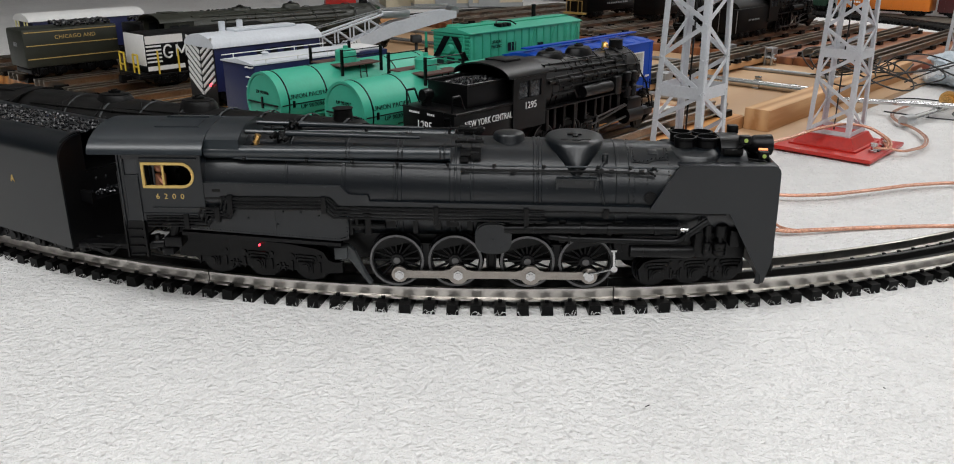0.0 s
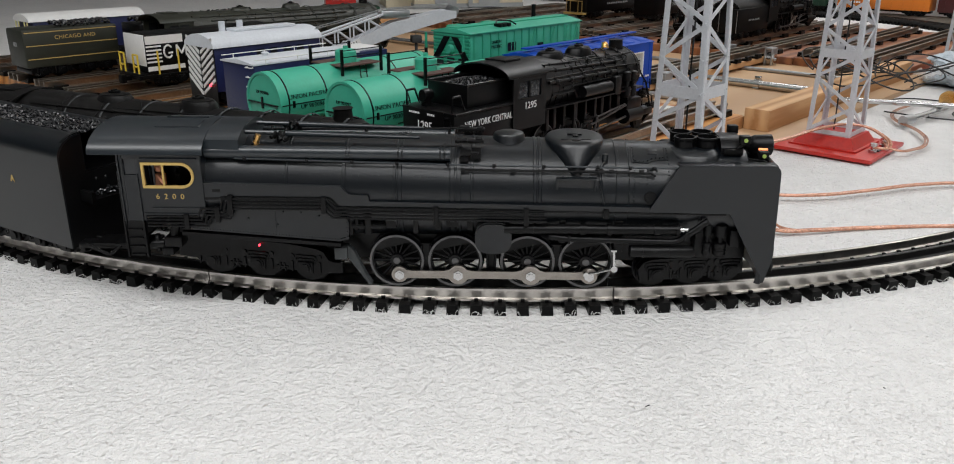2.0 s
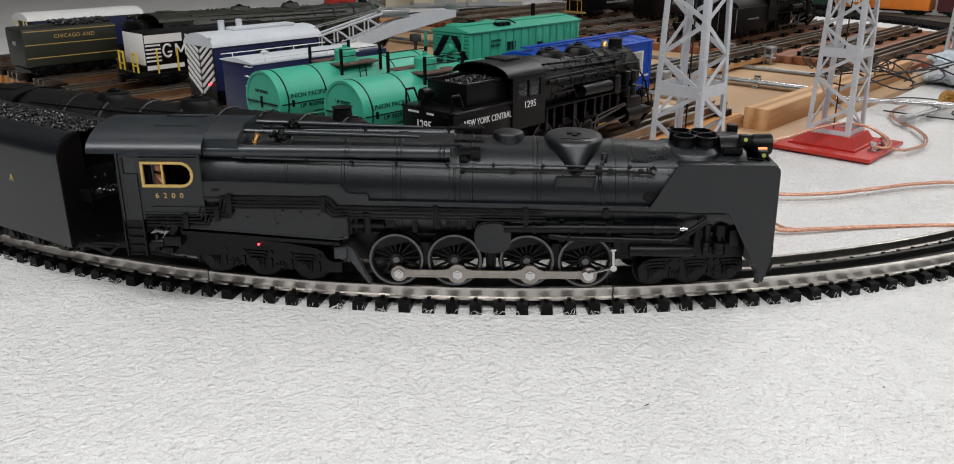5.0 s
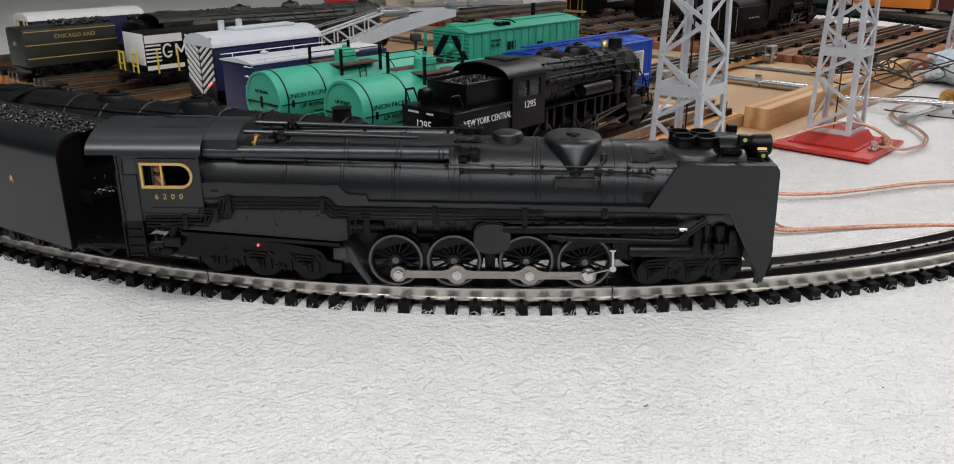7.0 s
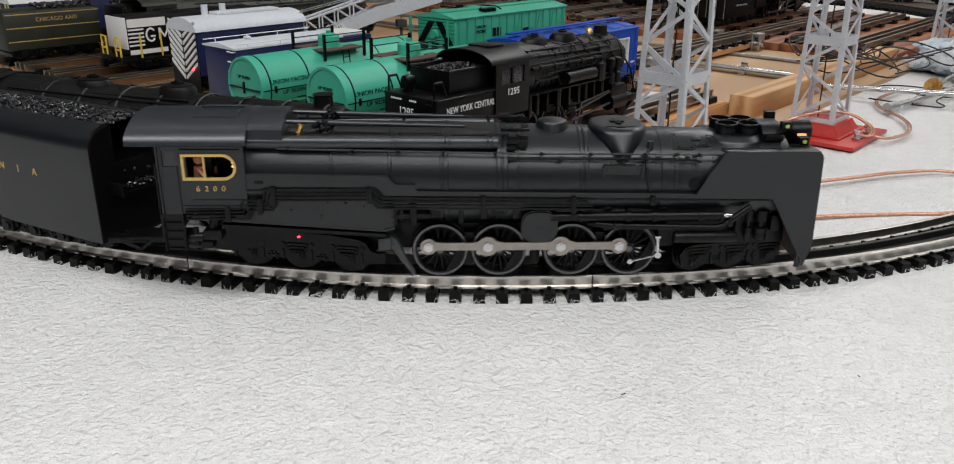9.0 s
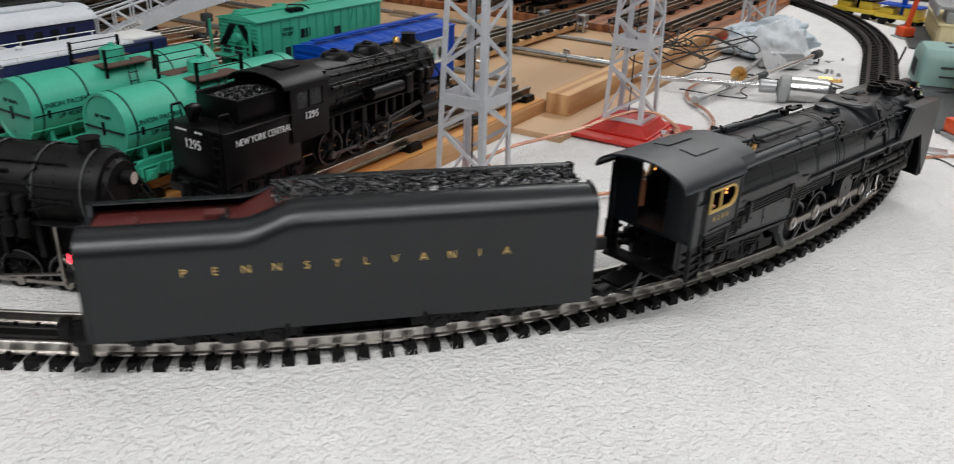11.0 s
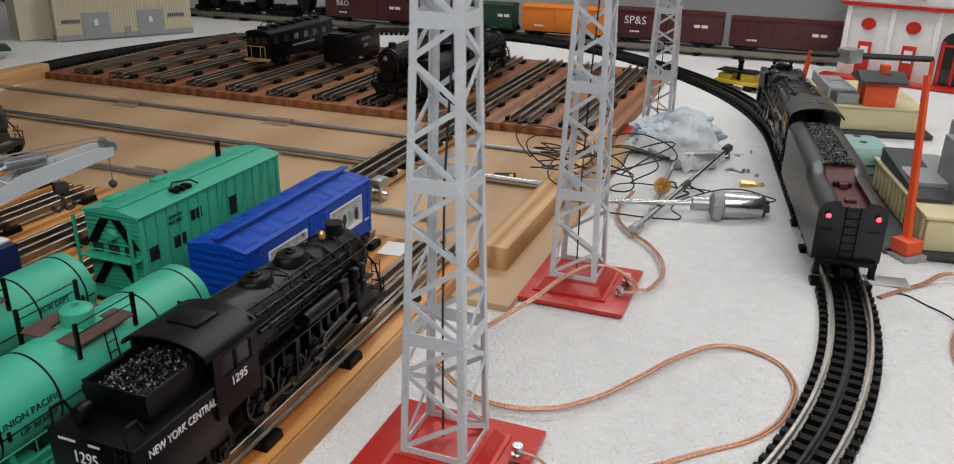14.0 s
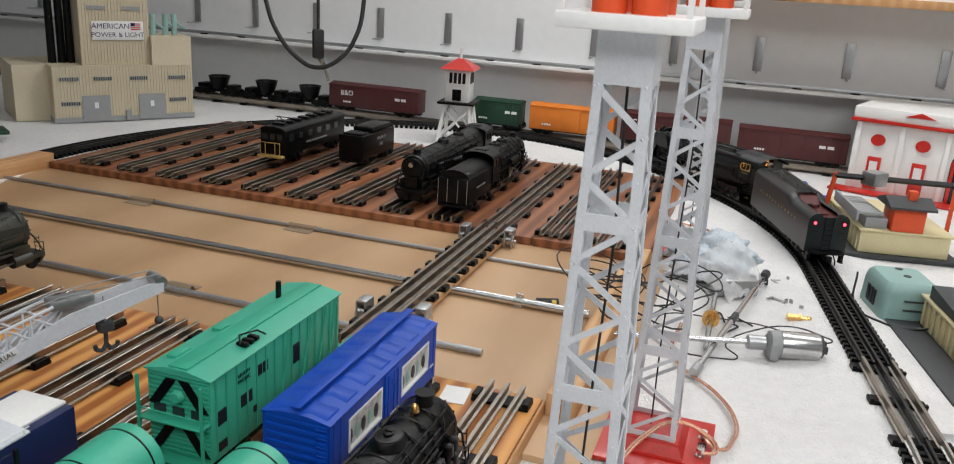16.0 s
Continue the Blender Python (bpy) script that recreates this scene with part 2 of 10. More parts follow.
def rod(bm, p, q, r, seg=10, r2=None, caps=True):
    p, q = Vector(p), Vector(q)
    d = q - p
    m = Matrix.Translation((p + q) / 2) @ d.to_track_quat("Z", "Y").to_matrix().to_4x4()
    bmesh.ops.create_cone(bm, cap_ends=caps, segments=seg, radius1=r, radius2=r if r2 is None else r2, depth=d.length, matrix=m)
    return bm


def pipe(bm, pts, r, seg=8):
    for a, b in zip(pts, pts[1:]):
        rod(bm, a, b, r, seg)
    return bm


def ball(bm, c, r, sx=1, sy=1, sz=1, u=14, v=8):
    bmesh.ops.create_uvsphere(bm, u_segments=u, v_segments=v, radius=r, matrix=Matrix.LocRotScale(c, None, (sx, sy, sz)))
    return bm


def prism(bm, poly, a, b, axis="y"):
    """A closed outline (pairs) carried from a to b along an axis; the pairs are (x, z) for y, (y, z) for x, (x, y) for z."""
    put = {"y": lambda p, t: (p[0], t, p[1]), "x": lambda p, t: (t, p[0], p[1]), "z": lambda p, t: (p[0], p[1], t)}[axis]
    va, vb = [bm.verts.new(put(p, a)) for p in poly], [bm.verts.new(put(p, b)) for p in poly]
    n = len(poly)
    fs = [bm.faces.new(va), bm.faces.new(vb[::-1])]
    for i in range(n):
        fs.append(bm.faces.new((va[i], vb[i], vb[(i + 1) % n], va[(i + 1) % n])))
    bmesh.ops.recalc_face_normals(bm, faces=fs)
    return bm


def loft(bm, rings, caps=True, closed=True):
    """Rings of equally many points, joined."""
    vs = [[bm.verts.new(p) for p in r] for r in rings]
    n = len(vs[0])
    fs = []
    for a, b in zip(vs, vs[1:]):
        for i in range(n if closed else n - 1):
            j = (i + 1) % n
            fs.append(bm.faces.new((a[i], a[j], b[j], b[i])))
    if caps and closed:
        fs += [bm.faces.new(vs[0][::-1]), bm.faces.new(vs[-1])]
    bmesh.ops.recalc_face_normals(bm, faces=fs)
    return bm


def lathe_x(bm, profile, cy, cz, seg=28, caps=True):
    """Radii along x: (x, r) or (x, r, cz)."""
    rings = []
    for p in profile:
        z = p[2] if len(p) > 2 else cz
        rings.append([(p[0], cy + p[1] * math.cos(2 * math.pi * i / seg), z + p[1] * math.sin(2 * math.pi * i / seg)) for i in range(seg)])
    return loft(bm, rings, caps)


def lathe_z(bm, profile, cx, cy, seg=20):
    rings = [[(cx + r * math.cos(2 * math.pi * i / seg), cy + r * math.sin(2 * math.pi * i / seg), z) for i in range(seg)] for z, r in profile]
    return loft(bm, rings)


def arch(w, z0, z1, n=10, flat=0.0):
    """Half outline of a curved roof: (y, z) from -w to w."""
    return [(-w * math.cos(math.pi * i / n), z0 + (z1 - z0) * math.sin(math.pi * i / n)) for i in range(n + 1)]


def mesh_of(name, bm, material, smooth=35):
    me = bpy.data.meshes.new(name)
    bm.to_mesh(me)
    bm.free()
    me.materials.append(material)
    if smooth:
        me.polygons.foreach_set("use_smooth", [True] * len(me.polygons))
        me.set_sharp_from_angle(angle=radians(smooth))
    me.update()
    return me


def part(name, bm, material, parent=None, label="", at=None, smooth=35):
    ob = new(name, mesh_of(name, bm, material, smooth))
    if parent is not None:
        ob.parent = parent
    if at is not None:
        ob.matrix_basis = at
    if label:
        ob["label"] = label
    return ob


def share(name, me, parent, at):
    ob = new(name, me)
    ob.parent = parent
    ob.matrix_basis = at
    return ob


def thing(name, label, category, at, group="", kind=""):
    ob = new(name)
    ob.empty_display_size = 0.02
    ob.matrix_world = at
    return tagged(ob, label, category, group, kind)


def letters(body, size, at, material, parent, name="lettering", space=1.0, depth=0.0002, align="CENTER"):
    cu = bpy.data.curves.new("text", "FONT")
    cu.body, cu.size, cu.extrude, cu.space_character, cu.align_x, cu.align_y = body, size, depth, space, align, "CENTER"
    cu.resolution_u = 3
    tmp = bpy.data.objects.new("text", cu)
    me = bpy.data.meshes.new_from_object(tmp)
    bpy.data.objects.remove(tmp)
    me.materials.append(material)
    ob = new(name, me)
    ob.parent = parent
    ob.matrix_basis = at
    return ob


def bars(n, w, h, gap, at, material, parent, name="lettering", skip=()):
    bm = B()
    x0 = -(n * w + (n - 1) * gap) / 2
    for i in range(n):
        if i not in skip:
            x = x0 + i * (w + gap)
            box(bm, x, x + w, -h / 2, h / 2, 0, 0.0003)
    return part(name, bm, material, parent, at=at, smooth=0)


def side_text(x, y, z, facing=-1):
    """Lettering upright on a side wall: facing -1 looks to -y, +1 to +y."""
    return pose(x, y, z, 90, 0, 0 if facing < 0 else 180)


def end_text(x, y, z, facing=-1):
    return pose(x, y, z, 90, 0, -90 if facing < 0 else 90)


# ---- plan ----
HEAD = 47.5
CU, SU = math.cos(radians(HEAD)), math.sin(radians(HEAD))


def yard(u, v, z=0.0, turn=0.0):
    """A pose in the frame of the yard: u along its tracks, v to their left."""
    return pose(CU * u - SU * v, SU * u + CU * v, z, 0, 0, HEAD + turn)


def lane(k):
    return 0.49 + 0.1 * k


RAIL_TOP = 0.0210
TIE_TOP = 0.0130
BED = 0.0060          # where the cloth swells up to the track
YARD_TOP = 0.021      # top of the track boards
YARD_RAIL = 0.035     # top of the rails on them

# the loop: pieces of (length, radius), radius 0 for straight
LOOP_START = (0.3413, 0.5737, 22.845)
LOOP = [(0.4492, 0.7934), (0.5489, 0), (0.45, 1.0186), (0.40, 1.34), (1.222, 0.70), (0.9, 1.0)]
STEP = 0.005


def loop_points():
    pts = []
    x, y, h = LOOP_START[0], LOOP_START[1], radians(LOOP_START[2])
    s = 0.0
    X, Y, H = x, y, h
    back = []
    while s > -1.3:
        hm = H - STEP / 0.7934 / 2
        X, Y, H, s = X - STEP * math.cos(hm), Y - STEP * math.sin(hm), H - STEP / 0.7934, s - STEP
        back.append((s, X, Y, H))
    pts = back[::-1] + [(0.0, x, y, h)]
    X, Y, H, s, start = x, y, h, 0.0, 0.0
    for length, r in LOOP:
        end = start + length
        while s < end - 1e-6:
            k = 1 / r if r else 0.0
            hm = H + k * STEP / 2
            X, Y, H, s = X + STEP * math.cos(hm), Y + STEP * math.sin(hm), H + k * STEP, s + STEP
            pts.append((s, X, Y, H))
        start = end
    return pts


LP = loop_points()
LP_S = np.array([p[0] for p in LP])
LP_X, LP_Y, LP_H = (np.array([p[i] for p in LP]) for i in (1, 2, 3))


def on_loop(s):
    return float(np.interp(s, LP_S, LP_X)), float(np.interp(s, LP_S, LP_Y)), float(np.interp(s, LP_S, LP_H))


def between(sa, sb, z=0.0):
    """The pose of a body carried on the loop at two places."""
    xa, ya, _ = on_loop(sa)
    xb, yb, _ = on_loop(sb)
    return pose((xa + xb) / 2, (ya + yb) / 2, z, 0, 0, math.degrees(math.atan2(ya - yb, xa - xb)))


def cloth_height(x, y):
    """The padded cloth: uneven, and swelling up to the ties along the loop."""
    z = -0.0022 + 0.0018 * noise.noise(Vector((x * 5, y * 5, 0)))
    gap = float(np.sqrt(np.min((LP_X[::6] - x) ** 2 + (LP_Y[::6] - y) ** 2)))
    if gap < 0.13:
        f = min(1.0, (0.13 - gap) / 0.085)
        z += (BED - z - 0.0003) * f * f * (3 - 2 * f)
    return z


# ---- large structure ----
def structure():
    # uneven padded cloth on the table: one sheet
    bm = B()
    x0, x1, y0, y1 = -3.2, 3.6, -1.1, 4.4
    nx, ny = 272, 220
    grid = []
    for i in range(nx + 1):
        col = []
        for j in range(ny + 1):
            x, y = x0 + (x1 - x0) * i / nx, y0 + (y1 - y0) * j / ny
            z = cloth_height(x, y)
            col.append(bm.verts.new((x, y, z)))
        grid.append(col)
    for i in range(nx):
        for j in range(ny):
            bm.faces.new((grid[i][j], grid[i + 1][j], grid[i + 1][j + 1], grid[i][j + 1]))
    tagged(part("table_cloth", bm, M_CLOTH, smooth=180), "white fluffy batting cloth covering the layout table", "table cover", kind="structure")
    bm = B()
    box(bm, -3.2, 3.6, -1.1, 4.4, -0.06, -0.012)
    tagged(part("table_top", bm, M_PLY), "plywood table under the white cloth", "table", kind="structure")
    bm = B()
    box(bm, -5, 5, -4, 6, -0.95, -0.9)
    tagged(part("floor", bm, M_DKGREY), "plain grey floor of the train room", "floor", kind="structure")
    bm = B()
    box(bm, -5, 5, -4, 6, CEILING, CEILING + 0.05)
    tagged(part("ceiling", bm, M_WALL), "plain white ceiling", "ceiling", kind="structure")
    # back wall runs along the yard's v axis
    w = B()
    box(w, 2.70, 2.80, -2.6, 5.0, -0.9, CEILING)
    ob = part("wall_back", w, M_WALL, at=yard(0, 0))
    tagged(ob, "unseen wall, kept grey to cut bounced light behind the layout", "wall", kind="structure")
    # three unseen walls close the room; their grey holds down the bounce
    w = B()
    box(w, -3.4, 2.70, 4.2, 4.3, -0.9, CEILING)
    tagged(part("wall_left", w, M_FARWALL, at=yard(0, 0)), "unseen wall, kept grey to cut bounced light", "wall", kind="structure")
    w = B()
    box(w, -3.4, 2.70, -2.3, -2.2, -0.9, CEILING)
    tagged(part("wall_right", w, M_FARWALL, at=yard(0, 0)), "unseen wall, kept grey to cut bounced light", "wall", kind="structure")
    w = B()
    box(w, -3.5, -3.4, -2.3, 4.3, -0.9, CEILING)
    tagged(part("wall_front", w, M_FARWALL, at=yard(0, 0)), "unseen wall, kept grey to cut bounced light", "wall", kind="structure")
    # a housing for each added lamp, out of view
    for row in LAMPS:
        t = thing("ceiling_lamp", "unseen white panel fixture added under the ceiling", "ceiling lamp", pose(row[0], row[1], CEILING, 0, 0, row[2]), "ceiling lamps")
        bm = B()
        box(bm, -0.62, 0.62, -row[4] / 2 - 0.02, row[4] / 2 + 0.02, -0.07, 0.0, 0.01)
        part("housing", bm, M_WHITE, t)


structure()


def boards():
    z0 = -0.004
    t = B()
    box(t, 0.905, 1.62, 0.385, 1.72, z0, 0.005, 0.001)
    tagged(part("plywood_sheet", t, M_PLY, at=yard(0, 0)), "pale plywood sheet of the transfer table", "plywood", kind="structure")
    # near track board in planks with a visible end grain edge
    t = thing("near_track_board", "varnished yellow pine board carrying parked trains", "board", yard(0, 0))
    edges = [0.452, 0.60, 0.76, 0.93, 1.10, 1.28, 1.47, 1.70]
    for a, b in zip(edges, edges[1:]):
        bm = B()
        jog = 0.004 * math.sin(a * 50)
        box(bm, 0.468 + jog, 0.992 + jog * 0.5, a + 0.0006, b - 0.0006, z0, YARD_TOP, 0.0012)
        part("plank", bm, M_PINE, t)
    bm = B()
    box(bm, 0.470, 0.990, 0.4490, 0.4520, z0, YARD_TOP - 0.0008, 0.0006)
    part("edge_strip", bm, M_PINE_RAW, t, "pale raw edge of the board")
    t = thing("far_track_board", "red-brown stained board carrying yard tracks", "board", yard(0, 0))
    edges = [0.42, 0.62, 0.84, 1.06, 1.28, 1.50, 1.68]
    for a, b in zip(edges, edges[1:]):
        bm = B()
        box(bm, 1.545, 2.17, a + 0.0006, b - 0.0006, z0, YARD_TOP - 0.002, 0.0015)
        part("plank", bm, M_STAIN, t)
    bm = B()
    box(bm, 0.985, 1.545, 0.415, 0.448, 0.005, 0.032, 0.0012)
    tagged(part("edge_beam", bm, M_PINE_RAW, at=yard(0, 0)), "raw pine batten along the plywood edge", "batten")
    bm = B()
    box(bm, 1.0, 1.56, 1.68, 1.72, 0.0, 0.035, 0.0012)
    tagged(part("edge_beam", bm, M_PINE_RAW, at=yard(0, 0)), "raw pine batten along the plywood edge", "batten")


boards()


# ---- tracks ----
def sweep(sa, sb, off, prof, step=0.012):
    rings = []
    n = max(2, int((sb - sa) / step))
    for i in range(n + 1):
        x, y, h = on_loop(sa + (sb - sa) * i / n)
        nx, ny = -math.sin(h), math.cos(h)
        rings.append([(x + nx * (off + a), y + ny * (off + a), z) for a, z in prof])
    return loft(B(), rings)


def rail_profile(z0, z1, head=0.0030, foot=0.0062, web=0.0013):
    h, f = head / 2, foot / 2
    w = web
    return [(-f, z0), (f, z0), (f, z0 + 0.0012), (w, z0 + 0.002), (w, z1 - 0.003), (h, z1 - 0.0022), (h, z1 - 0.0004), (h - 0.0005, z1), (-h + 0.0005, z1), (-h, z1 - 0.0004), (-h, z1 - 0.0022), (-w, z1 - 0.003), (-w, z0 + 0.002), (-f, z0 + 0.0012)]


def main_track():
    t = thing("curved_track", "three-rail curved track with black ties and silver rails", "railway track", pose(0, 0, 0))
    cuts = [-1.28, -0.530, -0.262, 0.44]
    for a, b in zip(cuts, cuts[1:]):
        for off, material, name in ((0.01725, M_RAIL, "rail"), (-0.01725, M_RAIL, "rail"), (0, M_RAIL_DARK, "centre_rail")):
            part(name, sweep(a + 0.0004, b - 0.0004, off, rail_profile(TIE_TOP - 0.0003, RAIL_TOP if name == "rail" else RAIL_TOP - 0.001)), material, t)
    tie = B()
    prism(tie, [(-0.0042, 0.003), (0.0042, 0.003), (0.0036, TIE_TOP), (-0.0036, TIE_TOP)], -0.0275, 0.0275, "y")
    for y in (-0.01725, 0.01725):
        for sgn in (-1, 1):
            box(tie, -0.0013, 0.0013, y + sgn * 0.0024, y + sgn * 0.0042, TIE_TOP, TIE_TOP + 0.0018)
    me = mesh_of("tie", tie, M_TIE, 0)
    s = -1.27
    rnd = random.Random(4)
    while s < 0.437:
        x, y, h = on_loop(s)
        share("tie", me, t, pose(x, y, -0.0005 + rnd.uniform(-0.0004, 0.0004), 0, rnd.uniform(-0.6, 0.6), math.degrees(h) + rnd.uniform(-0.8, 0.8)))
        s += 0.01485
    # short tubular straight
    t2 = thing("straight_track", "short three-rail straight track with sparse black ties", "railway track", pose(0, 0, 0))
    tube = rail_profile(0.010, RAIL_TOP, 0.0042, 0.007)
    for off in (-0.01725, 0, 0.01725):
        part("rail", sweep(0.44, 0.635, off, tube), M_TUBE if off else M_RAIL_DARK, t2)
    bm = B()
    box(bm, -0.009, 0.009, -0.031, 0.031, 0, 0.0108, 0.001)
    for sgn in (-1, 1):
        box(bm, -0.009, -0.004, sgn * 0.031, sgn * 0.026, 0.0098, 0.0130)
    me2 = mesh_of("tie", bm, M_TIE, 0)
    for s in (0.448, 0.54, 0.627):
        x, y, h = on_loop(s)
        share("tie", me2, t2, pose(x, y, 0, 0, 0, math.degrees(h)))
    bm = B()
    box(bm, -0.012, 0.014, -0.075, -0.03, 0, 0.006, 0.001)
    x, y, h = on_loop(0.47)
    part("terminal_clip", bm, M_GALV, t2, "grey wire clip", at=pose(x, y, 0.001, 0, 0, math.degrees(h)))
    # far part, darker rails
    t3 = thing("curved_track", "far three-rail track with black ties and dark rails", "railway track", pose(0, 0, 0))
    end = sum(a for a, _ in LOOP) - 0.01
    for off, name in ((0.01725, "rail"), (-0.01725, "rail"), (0, "centre_rail")):
        part(name, sweep(0.636, end, off, rail_profile(TIE_TOP - 0.0003, RAIL_TOP)), M_RAIL_DARK, t3)
    s, i = 0.645, 0
    while s < end - 0.01:
        x, y, h = on_loop(s)
        share("tie", me, t3, pose(x, y, -0.0005, 0, 0, math.degrees(h)))
        s += 0.01485


def yard_track(u0, u1, v, z, label, ties, material=M_TUBE):
    """Tubular straight track."""
    t = thing("yard_track", label, "railway track", yard(u0, v, z), "yard tracks")
    length = u1 - u0
    for off in (-0.01725, 0, 0.01725):
        bm = B()
        prism(bm, [(off + a, b) for a, b in rail_profile(0.003, 0.0138, 0.0044, 0.008)], 0, length, "x")
        part("rail", bm, material, t)
    bm = B()
    box(bm, -0.011, 0.011, -0.031, 0.031, 0.0, 0.004, 0.0008)
    for sgn in (-1, 1):
        box(bm, -0.010, 0.010, sgn * 0.031, sgn * 0.024, 0.003, 0.008, 0.001)
    me = mesh_of("tie", bm, M_TIE, 0)
    for i in range(ties):
        share("tie", me, t, pose(0.02 + (length - 0.04) * i / (ties - 1), 0, 0))
    return t


def lint():
    bm = B()
    rnd = random.Random(77)
    for _ in range(650):
        s = rnd.uniform(-0.75, 0.43)
        x, y, h = on_loop(s)
        off = -0.0275 - abs(rnd.gauss(0, 0.006)) + 0.004
        px, py = x - math.sin(h) * off, y + math.cos(h) * off
        a, l = rnd.uniform(0, 6.28), rnd.uniform(0.003, 0.010)
        pts = []
        for i in range(4):
            f = i / 3
            pts.append((px + l * f * math.cos(a + f), py + l * f * math.sin(a + f), BED + 0.0005 + 0.0045 * math.sin(math.pi * f) * rnd.uniform(0.3, 1)))
        pipe(bm, pts, 0.00011, 3)
    tagged(part("lint", bm, M_WHITE), "loose white lint fibres along the ties", "lint", kind="stuff")
    bm = B()
    for _ in range(46):
        px, py = rnd.uniform(-0.5, 0.9), rnd.uniform(0.15, 0.75)
        a, l = rnd.uniform(0, 6.28), rnd.uniform(0.0008, 0.0028)
        rod(bm, (px, py, 0.0004), (px + l * math.cos(a), py + l * math.sin(a), 0.0006), 0.0003, 5)
    tagged(part("specks", bm, M_SOOT), "tiny dark specks of dirt on the cloth", "dirt", kind="stuff")


lint()
main_track()
for k in range(12):
    yard_track(0.462, 0.985 - 0.012 * (k % 3), lane(k), YARD_TOP, "tubular three-rail track on a pine board", 5)
for k in range(12):
    yard_track(1.552 + 0.004 * (k % 3), 2.13, lane(k), YARD_TOP - 0.002, "tubular three-rail track on the stained yard board", 7)


# ---- the turbine locomotive ----
RV = []      # keyed things and their rows, filled in motions()
WHEELS_X = (-0.0602, -0.0229, 0.0231, 0.0601)
AXLE_Z, WHEEL_R = 0.0410, 0.0174
CRANK, CRANK_START = 0.0082, -14.5


def spoked_wheel(r, width, spokes=14):
    """A driving wheel about its own axle (y axis), outer face at -width."""
    bm = B()
    seg = 40
    prof = [(r * 1.06, 0.0), (r * 1.06, -0.0012), (r, -0.0016), (r, -width), (r * 0.86, -width), (r * 0.86, -0.0004)]
    rings = [[(a * math.cos(2 * math.pi * i / seg), b, a * math.sin(2 * math.pi * i / seg)) for i in range(seg)] for a, b in prof + prof[:1]]
    loft(bm, rings, caps=False)
    for i in range(spokes):
        a = 2 * math.pi * (i + 0.5) / spokes
        rod(bm, (0.2 * r * math.cos(a), -width * 0.6, 0.2 * r * math.sin(a)), (0.88 * r * math.cos(a), -width * 0.6, 0.88 * r * math.sin(a)), 0.00095, 6, 0.0007)
    rod(bm, (0, -width * 1.05, 0), (0, 0, 0), r * 0.24, 14)
    # counterweight
    n = 10
    poly = [(r * 0.88 * math.cos(math.pi * (0.22 + 0.56 * i / n)), r * 0.88 * math.sin(math.pi * (0.22 + 0.56 * i / n))) for i in range(n + 1)]
    prism(bm, poly, -width * 0.95, -0.0004, "y")
    rod(bm, (0, -width * 0.9, -CRANK), (0, 0, -CRANK), 0.004, 12)
    return bm


def truck_frame(bm, x0, x1, wheels, z, side, deep=0.006):
    """A cast sideframe between two places, with axle boxes."""
    y0, y1 = (side * 0.0245, side * 0.0285)
    n = len(wheels)
    top, low = z + 0.0125, z - 0.002
    poly = [(x0, z + 0.001), (x0 + 0.004, top - 0.002), (x0 + 0.012, top)]
    poly += [(x1 - 0.012, top), (x1 - 0.004, top - 0.002), (x1, z + 0.001), (x1 - 0.002, low)]
    for w in reversed(wheels):
        poly += [(w + 0.010, low), (w + 0.006, low - 0.004), (w - 0.006, low - 0.004), (w - 0.010, low)]
    poly += [(x0 + 0.002, low)]
    prism(bm, poly, y0, y1, "y")
    for w in wheels:
        box(bm, w - 0.0055, w + 0.0055, side * 0.0285, side * 0.0318, z - 0.005, z + 0.0045, 0.0008)
        rod(bm, (w, side * 0.0318, z - 0.0008), (w, side * 0.0332, z - 0.0008), 0.0032, 12)
        box(bm, w - 0.010, w + 0.010, side * 0.0285, side * 0.0302, z + 0.0055, z + 0.0075, 0.0006)
        for d in (-0.008, 0.008):
            rod(bm, (w + d, side * 0.0298, z - 0.001), (w + d, side * 0.0298, z + 0.006), 0.0014, 8)
    for a, b in zip(wheels, wheels[1:]):
        m = (a + b) / 2
        rod(bm, (m, side * 0.0285, z + 0.006), (m, side * 0.0295, z + 0.006), 0.0024, 10)
        rod(bm, (m, side * 0.0285, z - 0.002), (m, side * 0.0295, z - 0.002), 0.0016, 8)
    return bm


def small_wheelset(r, x):
    bm = B()
    for s in (-1, 1):
        rod(bm, (x, s * 0.0150, 0), (x, s * 0.0200, 0), r, 24)
        rod(bm, (x, s * 0.0148, 0), (x, s * 0.0158, 0), r * 1.1, 24)
    rod(bm, (x, -0.02, 0), (x, 0.02, 0), 0.002, 8)
    return bm


